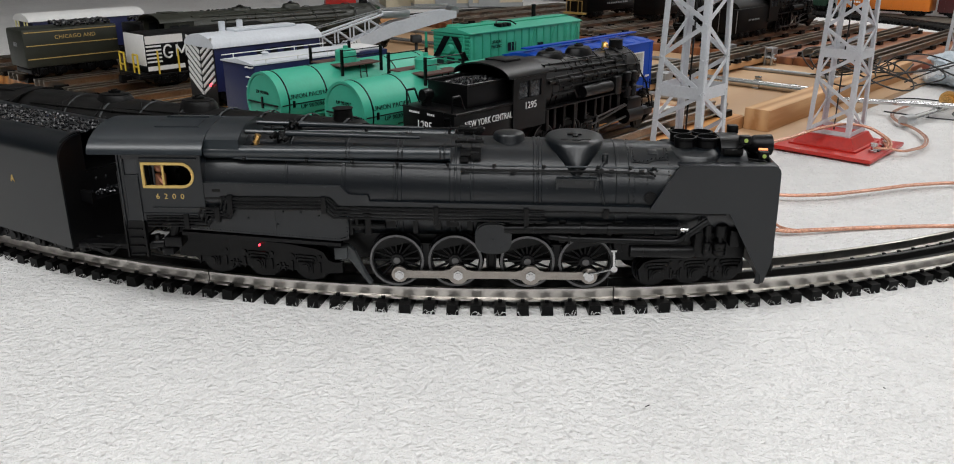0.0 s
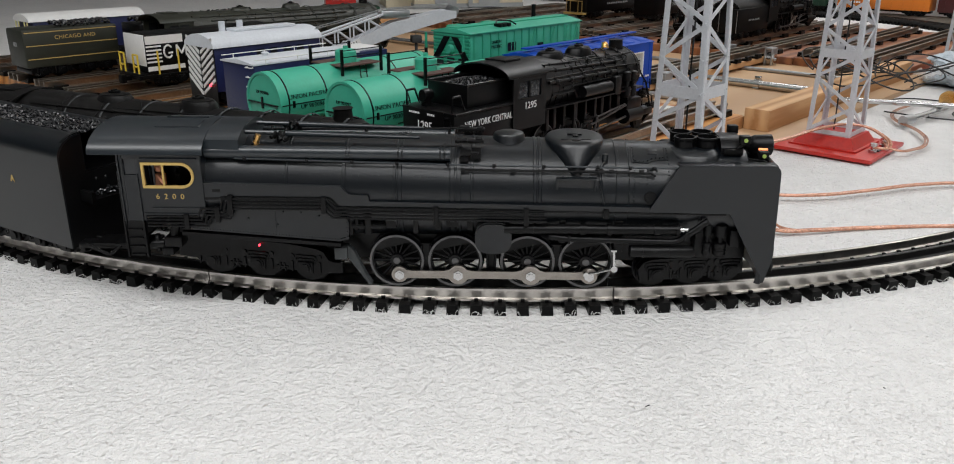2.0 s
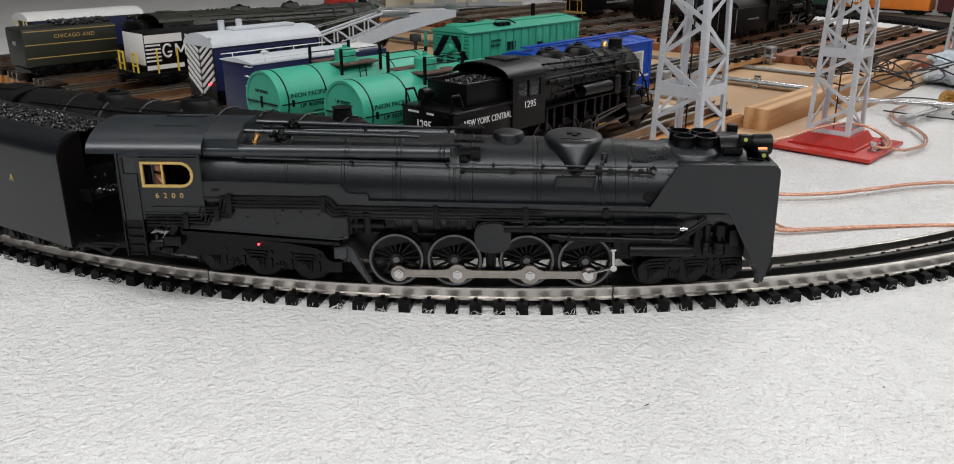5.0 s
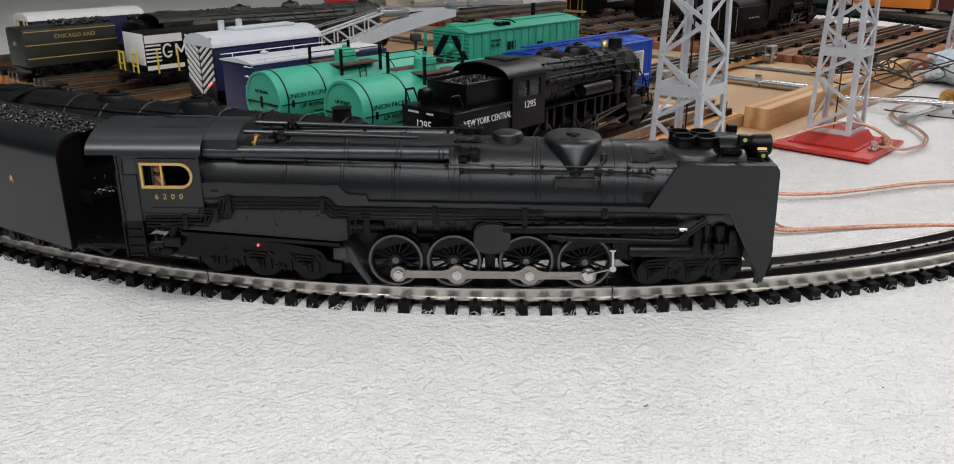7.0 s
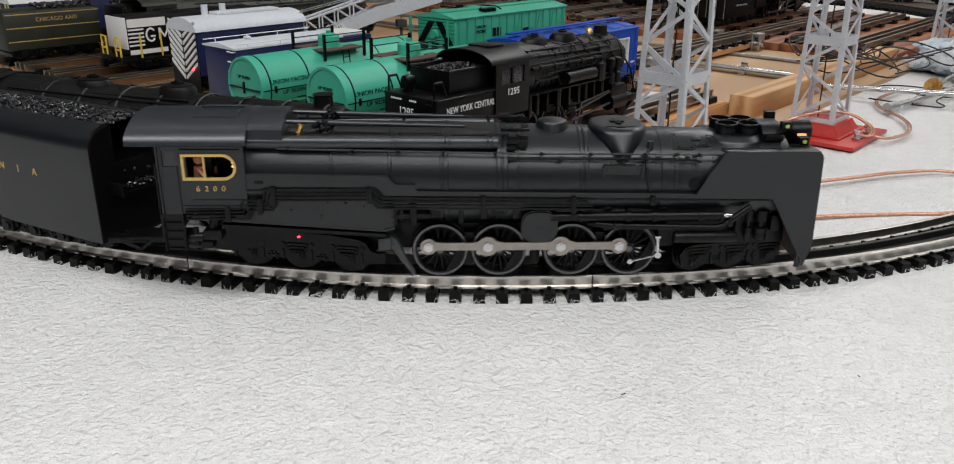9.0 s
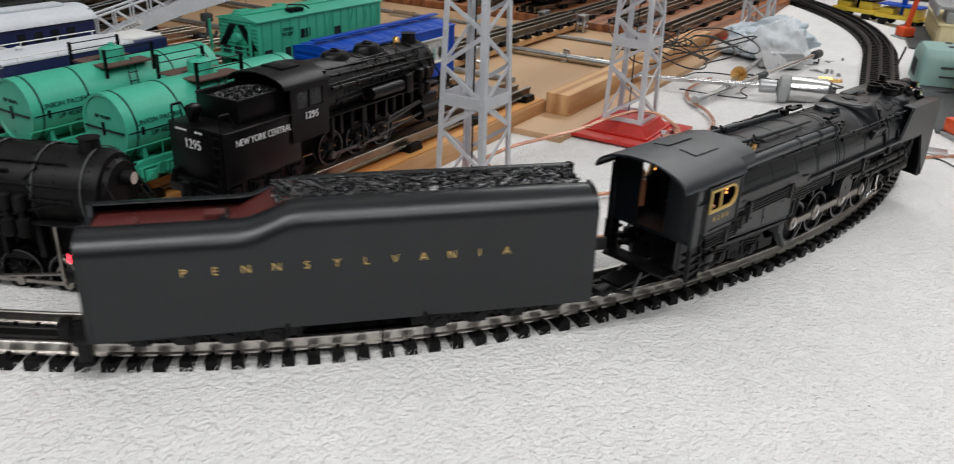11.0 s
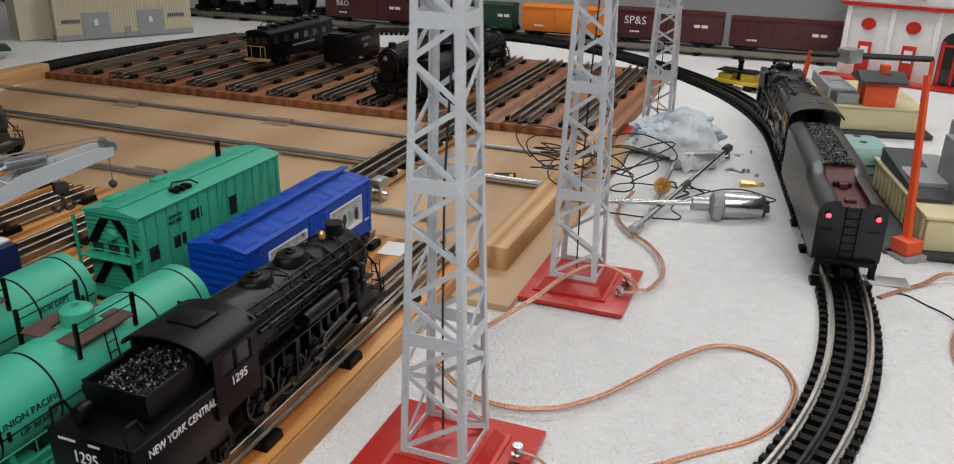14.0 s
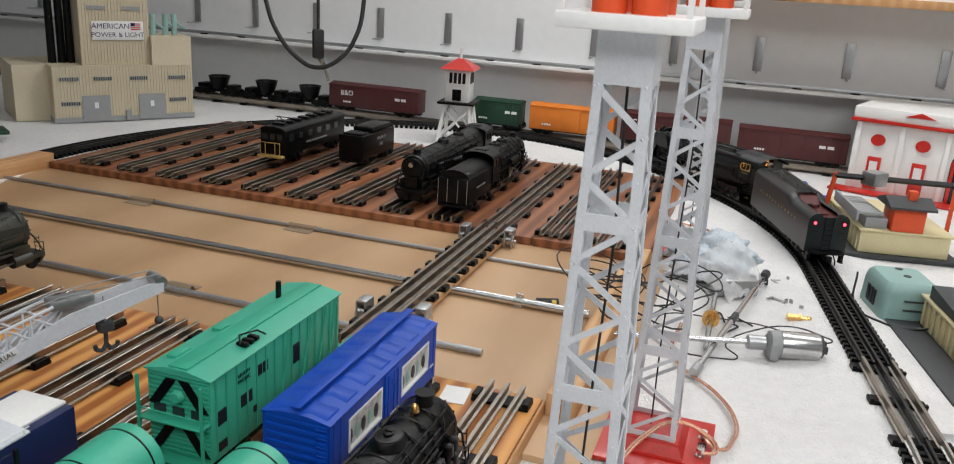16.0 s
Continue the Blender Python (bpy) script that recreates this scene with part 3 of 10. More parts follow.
def bogie(name, parent, xs, at, label="", material=M_BLACK, r=0.0095):
    """A truck: sideframes, bolster and wheelsets as sub-parts. z = 0 at the axle."""
    bm = B()
    x0, x1 = xs[0] - 0.0165, xs[-1] + 0.0165
    for side in (-1, 1):
        truck_frame(bm, x0, x1, xs, 0.001, side)
    box(bm, (x0 + x1) / 2 - 0.009, (x0 + x1) / 2 + 0.009, -0.025, 0.025, 0.002, 0.010, 0.001)
    box(bm, x0, x0 + 0.004, -0.0285, 0.0285, -0.002, 0.004, 0.0006)
    box(bm, x1 - 0.004, x1, -0.0285, 0.0285, -0.002, 0.004, 0.0006)
    ob = part(name, bm, material, parent, label, at=at)
    for x in xs:
        part("wheelset", small_wheelset(r, x), M_BLACK, ob)
    return ob


LOCO = thing("turbine_locomotive", "dark green model steam turbine locomotive on curved track", "model locomotive", pose(0.01, 0.5155, 0))
MOVERS = {}


def engine_truck(name, parent, xs, at, r, outline):
    """An engine truck with cast sideframes of the given outline, springs and journals. z = 0 at the axle."""
    bm = B()
    x0, x1 = outline[0][0], max(p[0] for p in outline)
    box(bm, (x0 + x1) / 2 - 0.009, (x0 + x1) / 2 + 0.009, -0.024, 0.024, 0.002, 0.010, 0.001)
    ob = part(name, bm, M_BLACK, parent, at=at)
    for side in (-1, 1):
        bm = B()
        prism(bm, outline, side * 0.0235, side * 0.0270, "y")
        y = side * 0.0270
        for x in xs:
            # leaf spring: two bars bent down at the ends, over the journal
            for z, w in ((0.0068, 0.0072), (0.0046, 0.0060)):
                pts = [(x - w, y, z - 0.0030), (x - w, y, z - 0.0008), (x - w + 0.0014, y, z), (x + w - 0.0014, y, z), (x + w, y, z - 0.0008), (x + w, y, z - 0.0030)]
                pipe(bm, pts, 0.0009, 6)
            rod(bm, (x, y, -0.0008), (x, y + side * 0.0022, -0.0008), 0.0040, 18)
            rod(bm, (x, y + side * 0.0022, -0.0008), (x, y + side * 0.0030, -0.0008), 0.0028, 18)
            box(bm, x - 0.0048, x + 0.0048, y, y + side * 0.0012, -0.0046, 0.0030, 0.0004)
            for d in (-0.0095, 0.0095):
                if x0 + 0.003 < x + d < x1 - 0.003:
                    rod(bm, (x + d, y, 0.0065), (x + d, y + side * 0.0008, 0.0065), 0.0016, 12)
                    box(bm, x + d - 0.0006, x + d + 0.0006, y, y + side * 0.0010, -0.0040, 0.0030)
        for a, b in zip(xs, xs[1:]):
            m = (a + b) / 2
            for d in (-0.0022, 0.0022):
                rod(bm, (m + d, y, -0.0045), (m + d * 0.5, y, 0.0010), 0.0008, 6)
            rod(bm, (m - 0.004, y, -0.0015), (m + 0.004, y, -0.0015), 0.0008, 6)
        part("sideframe", bm, M_BLACK, ob)
    for x in xs:
        part("wheelset", small_wheelset(r * 0.92, x), M_BLACK, ob)
    return ob


BOILER = [(0.1585, 0.018, 0.083), (0.1590, 0.026, 0.083), (0.1570, 0.0288, 0.083), (0.150, 0.0300, 0.083), (0.095, 0.0306, 0.0835), (0.02, 0.0316, 0.0845), (-0.024, 0.0322, 0.0850), (-0.056, 0.0326, 0.0856), (-0.175, 0.0328, 0.087)]


def on_boiler(x, deg, s=-1, lift=0.0):
    """A place on the boiler's skin: degrees up from its side."""
    rows = BOILER[3:][::-1]
    r = float(np.interp(x, [p[0] for p in rows], [p[1] for p in rows])) + lift
    z = float(np.interp(x, [p[0] for p in rows], [p[2] for p in rows]))
    return (x, s * r * math.cos(radians(deg)), z + r * math.sin(radians(deg)))


def bolt_row(bm, pts, r=0.0005):
    for p in pts:
        ball(bm, p, r, u=6, v=4)


def superellipse(cx, cz, rx, rz, n=40, e=2.8):
    out = []
    for i in range(n):
        a = 2 * math.pi * i / n
        c, d = math.cos(a), math.sin(a)
        out.append((cx + rx * math.copysign(abs(c) ** (2 / e), c), cz + rz * math.copysign(abs(d) ** (2 / e), d)))
    return out


def loco():
    L = LOCO
    bm = B()
    lathe_x(bm, BOILER, 0, 0.084, 48)
    body = part("boiler", bm, M_LOCO, L)
    for x, wide in ((0.080, 0.0030), (0.0765, 0.0008), (0.0295, 0.0008), (0.0265, 0.0008), (-0.0119, 0.0006), (-0.0200, 0.0012), (-0.0240, 0.0012), (-0.0559, 0.0010), (-0.0590, 0.0006), (-0.0900, 0.0008), (-0.125, 0.0006), (0.128, 0.0008)):
        _, r0, z0 = on_boiler(x, 0, 1)
        bm = B()
        lathe_x(bm, [(x - wide - 0.0005, r0 - 0.0002, z0), (x - wide, r0 + 0.0004, z0), (x + wide, r0 + 0.0004, z0), (x + wide + 0.0005, r0 - 0.0002, z0)], 0, z0, 48, False)
        part("boiler_band", bm, M_LOCO, body)
    # rivets, in rows along and round the boiler
    for s in (-1, 1):
        bm = B()
        bolt_row(bm, [on_boiler(float(x), 24, s) for x in np.arange(-0.165, -0.026, 0.0042)], 0.00042)
        bolt_row(bm, [on_boiler(float(x), 14, s) for x in np.arange(-0.02, 0.078, 0.0030)], 0.00032)
        for x in (0.0835, 0.0865, 0.1075):
            bolt_row(bm, [on_boiler(x, d, s) for d in range(-8, 76, 5)])
        for x in (0.090, 0.0945, 0.099):
            bolt_row(bm, [on_boiler(x, d, s) for d in (22, 27)], 0.0004)
        bolt_row(bm, [on_boiler(x, d, s, 0.0006) for x, d in ((0.0875, 50), (0.0900, 49), (0.0925, 49), (0.0950, 50), (0.0975, 53), (0.1000, 54), (0.1025, 54), (0.1045, 55))], 0.0007)
        part("rivets", bm, M_LOCO, body)
    for s in (-1, 1):
        # bolted patch and small boxes on the smokebox
        bm = B()
        edge = [on_boiler(x, d, s, 0.0004) for x, d in ((0.0855, 72), (0.0855, 48), (0.0955, 47), (0.0985, 51), (0.1060, 52), (0.1060, 72))]
        pipe(bm, edge, 0.0004, 6)
        p = on_boiler(0.0985, 64, s)
        box(bm, -0.0028, 0.0028, -0.0020, 0.0020, -0.001, 0.0006, 0.0003, Matrix.Translation(p) @ Matrix.Rotation(s * radians(-26), 4, "X"))
        pipe(bm, [on_boiler(x, d, s, 0.001) for x, d in ((0.095, 37), (0.0955, 40), (0.1, 40), (0.1005, 37))], 0.0007, 6)
        part("smokebox_patch", bm, M_LOCO, body)
        # builder's plate
        bm = B()
        p = Vector(on_boiler(0.0965, 6, s))
        n = Vector((0, s, 0.10)).normalized()
        rod(bm, p - n * 0.001, p + n * 0.0008, 0.0040, 24)
        rod(bm, p + n * 0.0008, p + n * 0.0012, 0.0030, 24)
        part("builder_plate", bm, M_BLACK, body)
        # bolted inspection panel that follows the boiler's side
        bm = B()
        turn = Matrix.Translation(on_boiler(0.0512, 18, s, -0.0004)) @ Matrix.Rotation(-s * radians(18), 4, "X")
        hx, hz = 0.0122, 0.0062
        box(bm, -hx, hx, -0.0010, 0.0010, -hz, hz, 0.0003, turn)
        for a, b, c, d in ((-hx, hx, hz - 0.0012, hz), (-hx, hx, -hz, -hz + 0.0012), (-hx, -hx + 0.0012, -hz + 0.0012, hz - 0.0012), (hx - 0.0012, hx, -hz + 0.0012, hz - 0.0012)):
            box(bm, a, b, s * 0.0008, s * 0.0019, c, d, 0.0002, turn)
        for x in (-0.008, 0.0, 0.008):
            for z in (-0.0075, 0.0075):
                ball(bm, turn @ Vector((x, s * 0.0004, z)), 0.0006, u=6, v=4)
            box(bm, x - 0.0005, x + 0.0005, s * 0.0008, s * 0.0014, 0.0022, 0.0048, 0, turn)
        part("inspection_panel", bm, M_LOCO, body)
        # drain pipe with its valve
        bm = B()
        pipe(bm, [on_boiler(x, d, s, 0.0008) for x, d in ((0.0685, 46), (0.0660, 38), (0.0660, 24), (0.0672, 8), (0.0688, -4), (0.0688, -16))], 0.0010, 8)
        p = on_boiler(0.0690, 50, s, 0.001)
        rod(bm, (p[0], p[1], p[2] - 0.003), (p[0], p[1], p[2] + 0.003), 0.0019, 12)
        part("drain_pipe", bm, M_LOCO, body)
    # long pipe casing, handrails
    for s in (-1, 1):
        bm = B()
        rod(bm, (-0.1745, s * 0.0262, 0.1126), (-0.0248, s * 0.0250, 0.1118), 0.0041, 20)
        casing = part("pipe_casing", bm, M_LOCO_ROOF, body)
        for x in (-0.088, -0.086, -0.0565, -0.0540, -0.0310, -0.0285):
            bm = B()
            lathe_x(bm, [(x - 0.0006, 0.0040), (x - 0.0004, 0.0045), (x + 0.0004, 0.0045), (x + 0.0006, 0.0040)], s * 0.0253, 0.1122, 18)
            part("pipe_clamp", bm, M_LOCO, casing)
        bm = B()
        rail = [(-0.1565, s * 0.0290, 0.1094), (-0.0575, s * 0.0290, 0.1070), (-0.0028, s * 0.0290, 0.1058), (0.112, s * 0.0285, 0.1048)]
        pipe(bm, rail, 0.00065, 8)
        part("handrail", bm, M_LOCO_ROOF, body)
        bm = B()
        for x in (-0.150, -0.112, -0.0845, -0.0575, -0.0265, 0.0015, 0.0315, 0.0640, 0.0835, 0.0975):
            z = float(np.interp(x, [p[0] for p in rail], [p[2] for p in rail]))
            rod(bm, (x, s * 0.0297, z - 0.0002), (x, s * 0.0235, z - 0.0016), 0.0008, 8)
            ball(bm, (x, s * 0.0292, z), 0.0013, u=8, v=6)
        part("stanchion", bm, M_BLACK, body)
        bm = B()
        pipe(bm, [(-0.0174, s * 0.0300, 0.1033), (0.0697, s * 0.0300, 0.1028), (0.0950, s * 0.0298, 0.1018), (0.0986, s * 0.0290, 0.1002)], 0.0008, 8)
        for x in (-0.0172, 0.013, 0.066, 0.072, 0.090):
            rod(bm, (x - 0.0014, s * 0.0300, 0.1030), (x + 0.0014, s * 0.0300, 0.1030), 0.0014, 8)
        part("steam_line", bm, M_BLACK, body)
        bm = B()
        pipe(bm, [(-0.1521, s * 0.0225, 0.1158), (-0.040, s * 0.0245, 0.1163), (-0.0178, s * 0.0238, 0.1168)], 0.0007, 8)
        for x in (-0.146, -0.0835, -0.0285):
            rod(bm, (x, s * 0.0235, 0.1175), (x, s * 0.0215, 0.1125), 0.0011, 8)
        part("upper_rail", bm, M_BLACK, body)
        bm = B()
        rod(bm, (-0.1275, s * 0.0132, 0.1212), (-0.0445, s * 0.0132, 0.1190), 0.0019, 12, 0.0010)
        rod(bm, (-0.156, s * 0.0132, 0.1222), (-0.132, s * 0.0132, 0.1215), 0.0014, 10)
        part("whistle_pipe", bm, M_LOCO_ROOF, body)
        bm = B()
        rnd = random.Random(5)
        for i in range(9):
            p = (-0.1345 + 0.0011 * i, s * rnd.uniform(0.012, 0.019), rnd.uniform(0.1170, 0.1222))
            d = Vector((rnd.uniform(-1, 1), rnd.uniform(-1, 1), rnd.uniform(-1, 1))).normalized() * 0.0026
            rod(bm, Vector(p) - d, Vector(p) + d, rnd.uniform(0.0007, 0.0014), 8)
        part("turret_valve", bm, M_BLACK, body)
        # throttle gear half way along
        bm = B()
        box(bm, -0.0190, -0.0125, s * 0.0215, s * 0.0262, 0.1108, 0.1150, 0.0006)
        box(bm, -0.0195, -0.0140, s * 0.0240, s * 0.0275, 0.1070, 0.1105, 0.0006)
        box(bm, -0.0225, -0.0050, s * 0.0130, s * 0.0185, 0.1168, 0.1188, 0.0004)
        rod(bm, (-0.0210, s * 0.0190, 0.1190), (-0.0150, s * 0.0190, 0.1190), 0.0012, 8)
        rod(bm, (-0.0100, s * 0.0150, 0.1190), (-0.0060, s * 0.0150, 0.1190), 0.0014, 8)
        rod(bm, (-0.0130, s * 0.0262, 0.1130), (-0.0080, s * 0.0262, 0.1130), 0.0008, 8)
        box(bm, -0.0120, -0.0065, s * 0.0230, s * 0.0250, 0.1085, 0.1160, 0.0004)
        part("throttle_gear", bm, M_BLACK, body)
    bm = B()
    rod(bm, (-0.1446, -0.0215, 0.1165), (-0.1425, -0.0215, 0.1222), 0.0019, 14)
    rod(bm, (-0.1449, -0.0217, 0.1158), (-0.1443, -0.0215, 0.1174), 0.0022, 14)
    part("whistle", bm, M_BRASS, L, "small brass whistle")
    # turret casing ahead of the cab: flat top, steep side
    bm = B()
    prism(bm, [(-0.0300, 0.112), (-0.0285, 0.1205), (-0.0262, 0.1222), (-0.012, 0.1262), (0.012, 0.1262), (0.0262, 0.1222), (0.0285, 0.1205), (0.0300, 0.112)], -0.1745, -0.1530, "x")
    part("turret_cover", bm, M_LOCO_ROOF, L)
    # domes
    bm = B()
    lathe_z(bm, [(0.108, 0.0125), (0.1150, 0.0110), (0.1168, 0.0100), (0.1185, 0.0098), (0.1197, 0.0090), (0.1205, 0.0068), (0.1208, 0.0005)], 0.0105, 0.0, 32)
    part("sand_dome", bm, M_LOCO, L)
    bm = B()
    rings = []
    for z, rx, ry in ((0.1000, 0.006, 0.0300), (0.1040, 0.0108, 0.0285), (0.1085, 0.0148, 0.0262), (0.1125, 0.0172, 0.0240), (0.1150, 0.0180, 0.0226), (0.1166, 0.0181, 0.0216), (0.1178, 0.0172, 0.0203), (0.1184, 0.0158, 0.0188), (0.1186, 0.0130, 0.0155), (0.1186, 0.002, 0.002)):
        rings.append([(0.0515 + rx * math.copysign(abs(math.cos(a)) ** 0.85, math.cos(a)), ry * math.sin(a), z) for a in [2 * math.pi * i / 44 for i in range(44)]])
    loft(bm, rings)
    dome = part("steam_dome", bm, M_LOCO, L)
    bm = B()
    box(bm, 0.0425, 0.0605, -0.0135, -0.0125, 0.1184, 0.1188)
    box(bm, 0.0490, 0.0545, -0.0160, -0.0125, 0.1180, 0.1190, 0.0003)
    box(bm, 0.0470, 0.0560, -0.0025, 0.0025, 0.1184, 0.1196, 0.0004)
    box(bm, 0.0500, 0.0535, -0.0070, 0.0070, 0.1184, 0.1194, 0.0004)
    part("dome_hatch", bm, M_BLACK, dome)
    # four exhaust stacks
    bm = B()
    rings = []
    for z, rx, ry in ((0.100, 0.0215, 0.0255), (0.1092, 0.0212, 0.0222), (0.1103, 0.0205, 0.0212), (0.1125, 0.0182, 0.0182), (0.1132, 0.017, 0.017)):
        rings.append([(0.1260 + rx * math.cos(2 * math.pi * i / 32) * (1 - 0.12 * abs(math.sin(2 * math.pi * i / 32))), ry * math.sin(2 * math.pi * i / 32), z) for i in range(32)])
    loft(bm, rings)
    part("stack_base", bm, M_LOCO, L)
    for sx in (0.1193, 0.1328):
        for sy in (-0.0074, 0.0074):
            bm = B()
            lathe_z(bm, [(0.108, 0.0064), (0.1165, 0.0063), (0.1180, 0.0064), (0.1187, 0.0069), (0.1196, 0.0069), (0.1197, 0.0060), (0.1130, 0.0056), (0.1130, 0.0004)], sx, sy, 28)
            part("exhaust_stack", bm, M_BLACK, L)
    bm = B()
    prism(bm, [(-0.0135, 0.108), (-0.0135, 0.1140), (-0.0105, 0.1178), (-0.0060, 0.1192), (0.0060, 0.1192), (0.0105, 0.1178), (0.0135, 0.1140), (0.0135, 0.108)], 0.1405, 0.1535, "x")
    vent = part("vent_box", bm, M_BLACK, L)
    bm = B()
    box(bm, 0.1420, 0.1535, -0.0160, -0.0130, 0.1098, 0.1134, 0.0003)
    box(bm, 0.1420, 0.1535, 0.0130, 0.0160, 0.1098, 0.1134, 0.0003)
    part("vent_panel", bm, M_SOOT, vent)
    for s in (-1, 1):
        for cx, cz, y in ((0.1540, 0.1195, 0.0150), (0.1660, 0.1098, 0.0150)):
            bm = B()
            box(bm, cx - 0.0032, cx + 0.0032, s * (y - 0.0030), s * (y + 0.0022), cz - 0.0026, cz + 0.0026, 0.0006)
            rod(bm, (cx, s * y, cz - 0.0026), (cx - 0.006, s * (y - 0.002), cz - 0.0075), 0.0009, 6)
            lamp = part("marker_lamp", bm, M_BLACK, L)
            bm = B()
            rod(bm, (cx, s * (y + 0.0020), cz), (cx, s * (y + 0.0028), cz), 0.0012, 14)
            part("marker_lens", bm, G_GREEN, lamp, "small green marker lens")
    bm = B()
    lathe_x(bm, [(0.1560, 0.0030), (0.1605, 0.0032), (0.1625, 0.0054), (0.1640, 0.0062), (0.1745, 0.0066), (0.1750, 0.0056), (0.1735, 0.005)], 0, 0.1128, 24)
    rod(bm, (0.1575, 0, 0.108), (0.166, 0, 0.1075), 0.0012, 8)
    hl = part("headlight", bm, M_BLACK, L)
    bm = B()
    rod(bm, (0.1732, 0, 0.1128), (0.1740, 0, 0.1128), 0.005, 16)
    part("headlight_lens", bm, G_LENS, hl, "glowing orange headlight")
    bm = B()
    box(bm, 0.1655, 0.1710, -0.0072, -0.0060, 0.1108, 0.1122, 0.0002)
    part("number_window", bm, G_LENS, hl, "small glowing orange side window")
    # railings on the smokebox front
    bm = B()
    for s in (-1, 1):
        pipe(bm, [(0.1565, s * 0.018, 0.108), (0.165, s * 0.020, 0.1075), (0.170, s * 0.020, 0.1045)], 0.0008, 6)
        rod(bm, (0.1580, s * 0.012, 0.104), (0.166, s * 0.013, 0.1062), 0.0012, 8)
    part("front_rail", bm, M_BLACK, L)
    # stepped running board with its valance
    for s in (-1, 1):
        bm = B()
        prism(bm, [(-0.1757, 0.0952), (-0.0915, 0.0936), (-0.0895, 0.0915), (-0.0870, 0.0890), (-0.0848, 0.0884), (-0.0751, 0.0882), (-0.0745, 0.0872), (-0.0738, 0.0843), (0.0955, 0.0820), (0.0955, 0.0793), (-0.0930, 0.0815), (-0.0975, 0.0868), (-0.1650, 0.0872), (-0.1700, 0.0835), (-0.1775, 0.0835)], s * 0.0230, s * 0.0345, "y")
        board = part("running_board", bm, M_LOCO, L)
        bm = B()
        prism(bm, [(-0.1757, 0.0953), (-0.0915, 0.0937), (-0.0895, 0.0916), (-0.0870, 0.0891), (-0.0848, 0.0885), (-0.0751, 0.0883), (-0.0738, 0.0844), (0.0955, 0.0821), (0.0955, 0.0809), (-0.0746, 0.0832), (-0.0760, 0.0870), (-0.0852, 0.0872), (-0.0905, 0.0904), (-0.0925, 0.0924), (-0.1757, 0.0940)], s * 0.0343, s * 0.0352, "y")
        bolt_row(bm, [(float(x), s * 0.0352, 0.0946 - (x + 0.1757) * 0.019) for x in np.arange(-0.172, -0.094, 0.0034)], 0.0003)
        part("edge_angle", bm, M_LOCO, board)
        for a, b, c, d in ((-0.1702, -0.1652, 0.0893, 0.0912), (-0.1752, -0.1650, 0.0846, 0.0860)):
            bm = B()
            box(bm, a, b, s * 0.0343, s * 0.0347, c, d, 0.0001)
            part("step_slot", bm, M_SOOT, board)
    # nested pipes below it
    for s in (-1, 1):
        y = s * 0.0352
        for j in range(4):
            dz, k = -0.0021 * j, 0.0019 * j
            bm = B()
            pts = [(-0.2120, y, 0.0738 + dz), (-0.1800 + k, y, 0.0738 + dz), (-0.1780 + k, y, 0.0790 + dz), (-0.1660 + k, y, 0.0790 + dz), (-0.1640 + k, y, 0.0853 + dz), (-0.1000 - 0.0010 * j, y, 0.0853 + dz), (-0.0945 - 0.0008 * j, y, 0.0800 + dz)]
            pts += [(0.1420, y - s * 0.002, 0.0772)] if j == 0 else [(0.0310 + 0.001 * j, y, 0.0788 + dz)]
            pipe(bm, pts, 0.00072, 8)
            for p in pts[1:-1]:
                ball(bm, p, 0.00072, u=8, v=6)
            part("sand_pipe", bm, M_BLACK, L)
        for x, z, h in ((-0.1596, 0.0815, 0.0062), (-0.1680, 0.0752, 0.0050), (-0.1875, 0.0705, 0.0050), (-0.1022, 0.0818, 0.0052), (-0.0336, 0.0758, 0.0056), (0.0214, 0.0752, 0.0056), (0.0697, 0.0778, 0.0030)):
            bm = B()
            box(bm, x - 0.0016, x + 0.0016, s * 0.0338, s * 0.0364, z - h, z + h, 0.0003)
            part("pipe_bracket", bm, M_BLACK, L)
    # ash pan with its riveted edge
    for s in (-1, 1):
        bm = B()
        prism(bm, [(-0.1921, 0.0648), (-0.1760, 0.0700), (-0.1650, 0.0800), (-0.0979, 0.0800), (-0.0895, 0.0742), (-0.0880, 0.0708), (-0.0885, 0.0590), (-0.0951, 0.0575)], s * 0.010, s * 0.0325, "y")
        pan = part("ash_pan", bm, M_LOCO, L)
        bm = B()
        bolt_row(bm, [(x, s * 0.0326, 0.0657 - (x + 0.19) * 0.073) for x in [-0.189 + 0.00205 * i for i in range(46)]], 0.00042)
        bolt_row(bm, [(x, s * 0.0326, z) for x, z in ((-0.128, 0.0765), (-0.117, 0.076), (-0.132, 0.068), (-0.106, 0.074), (-0.150, 0.072))], 0.0008)
        box(bm, -0.1335, -0.1330, s * 0.0325, s * 0.0328, 0.062, 0.076)
        part("rivets", bm, M_LOCO, pan)
        bm = B()
        prism(bm, [(-0.0935, 0.0750), (-0.0895, 0.0742), (-0.0878, 0.0708), (-0.0880, 0.0592), (-0.0940, 0.0578), (-0.0940, 0.0590), (-0.0900, 0.0603), (-0.0896, 0.0705), (-0.0912, 0.0726), (-0.0935, 0.0735)], s * 0.0325, s * 0.0336, "y")
        bolt_row(bm, [(-0.0888, s * 0.0337, z) for z in (0.061, 0.064, 0.067, 0.070)], 0.0006)
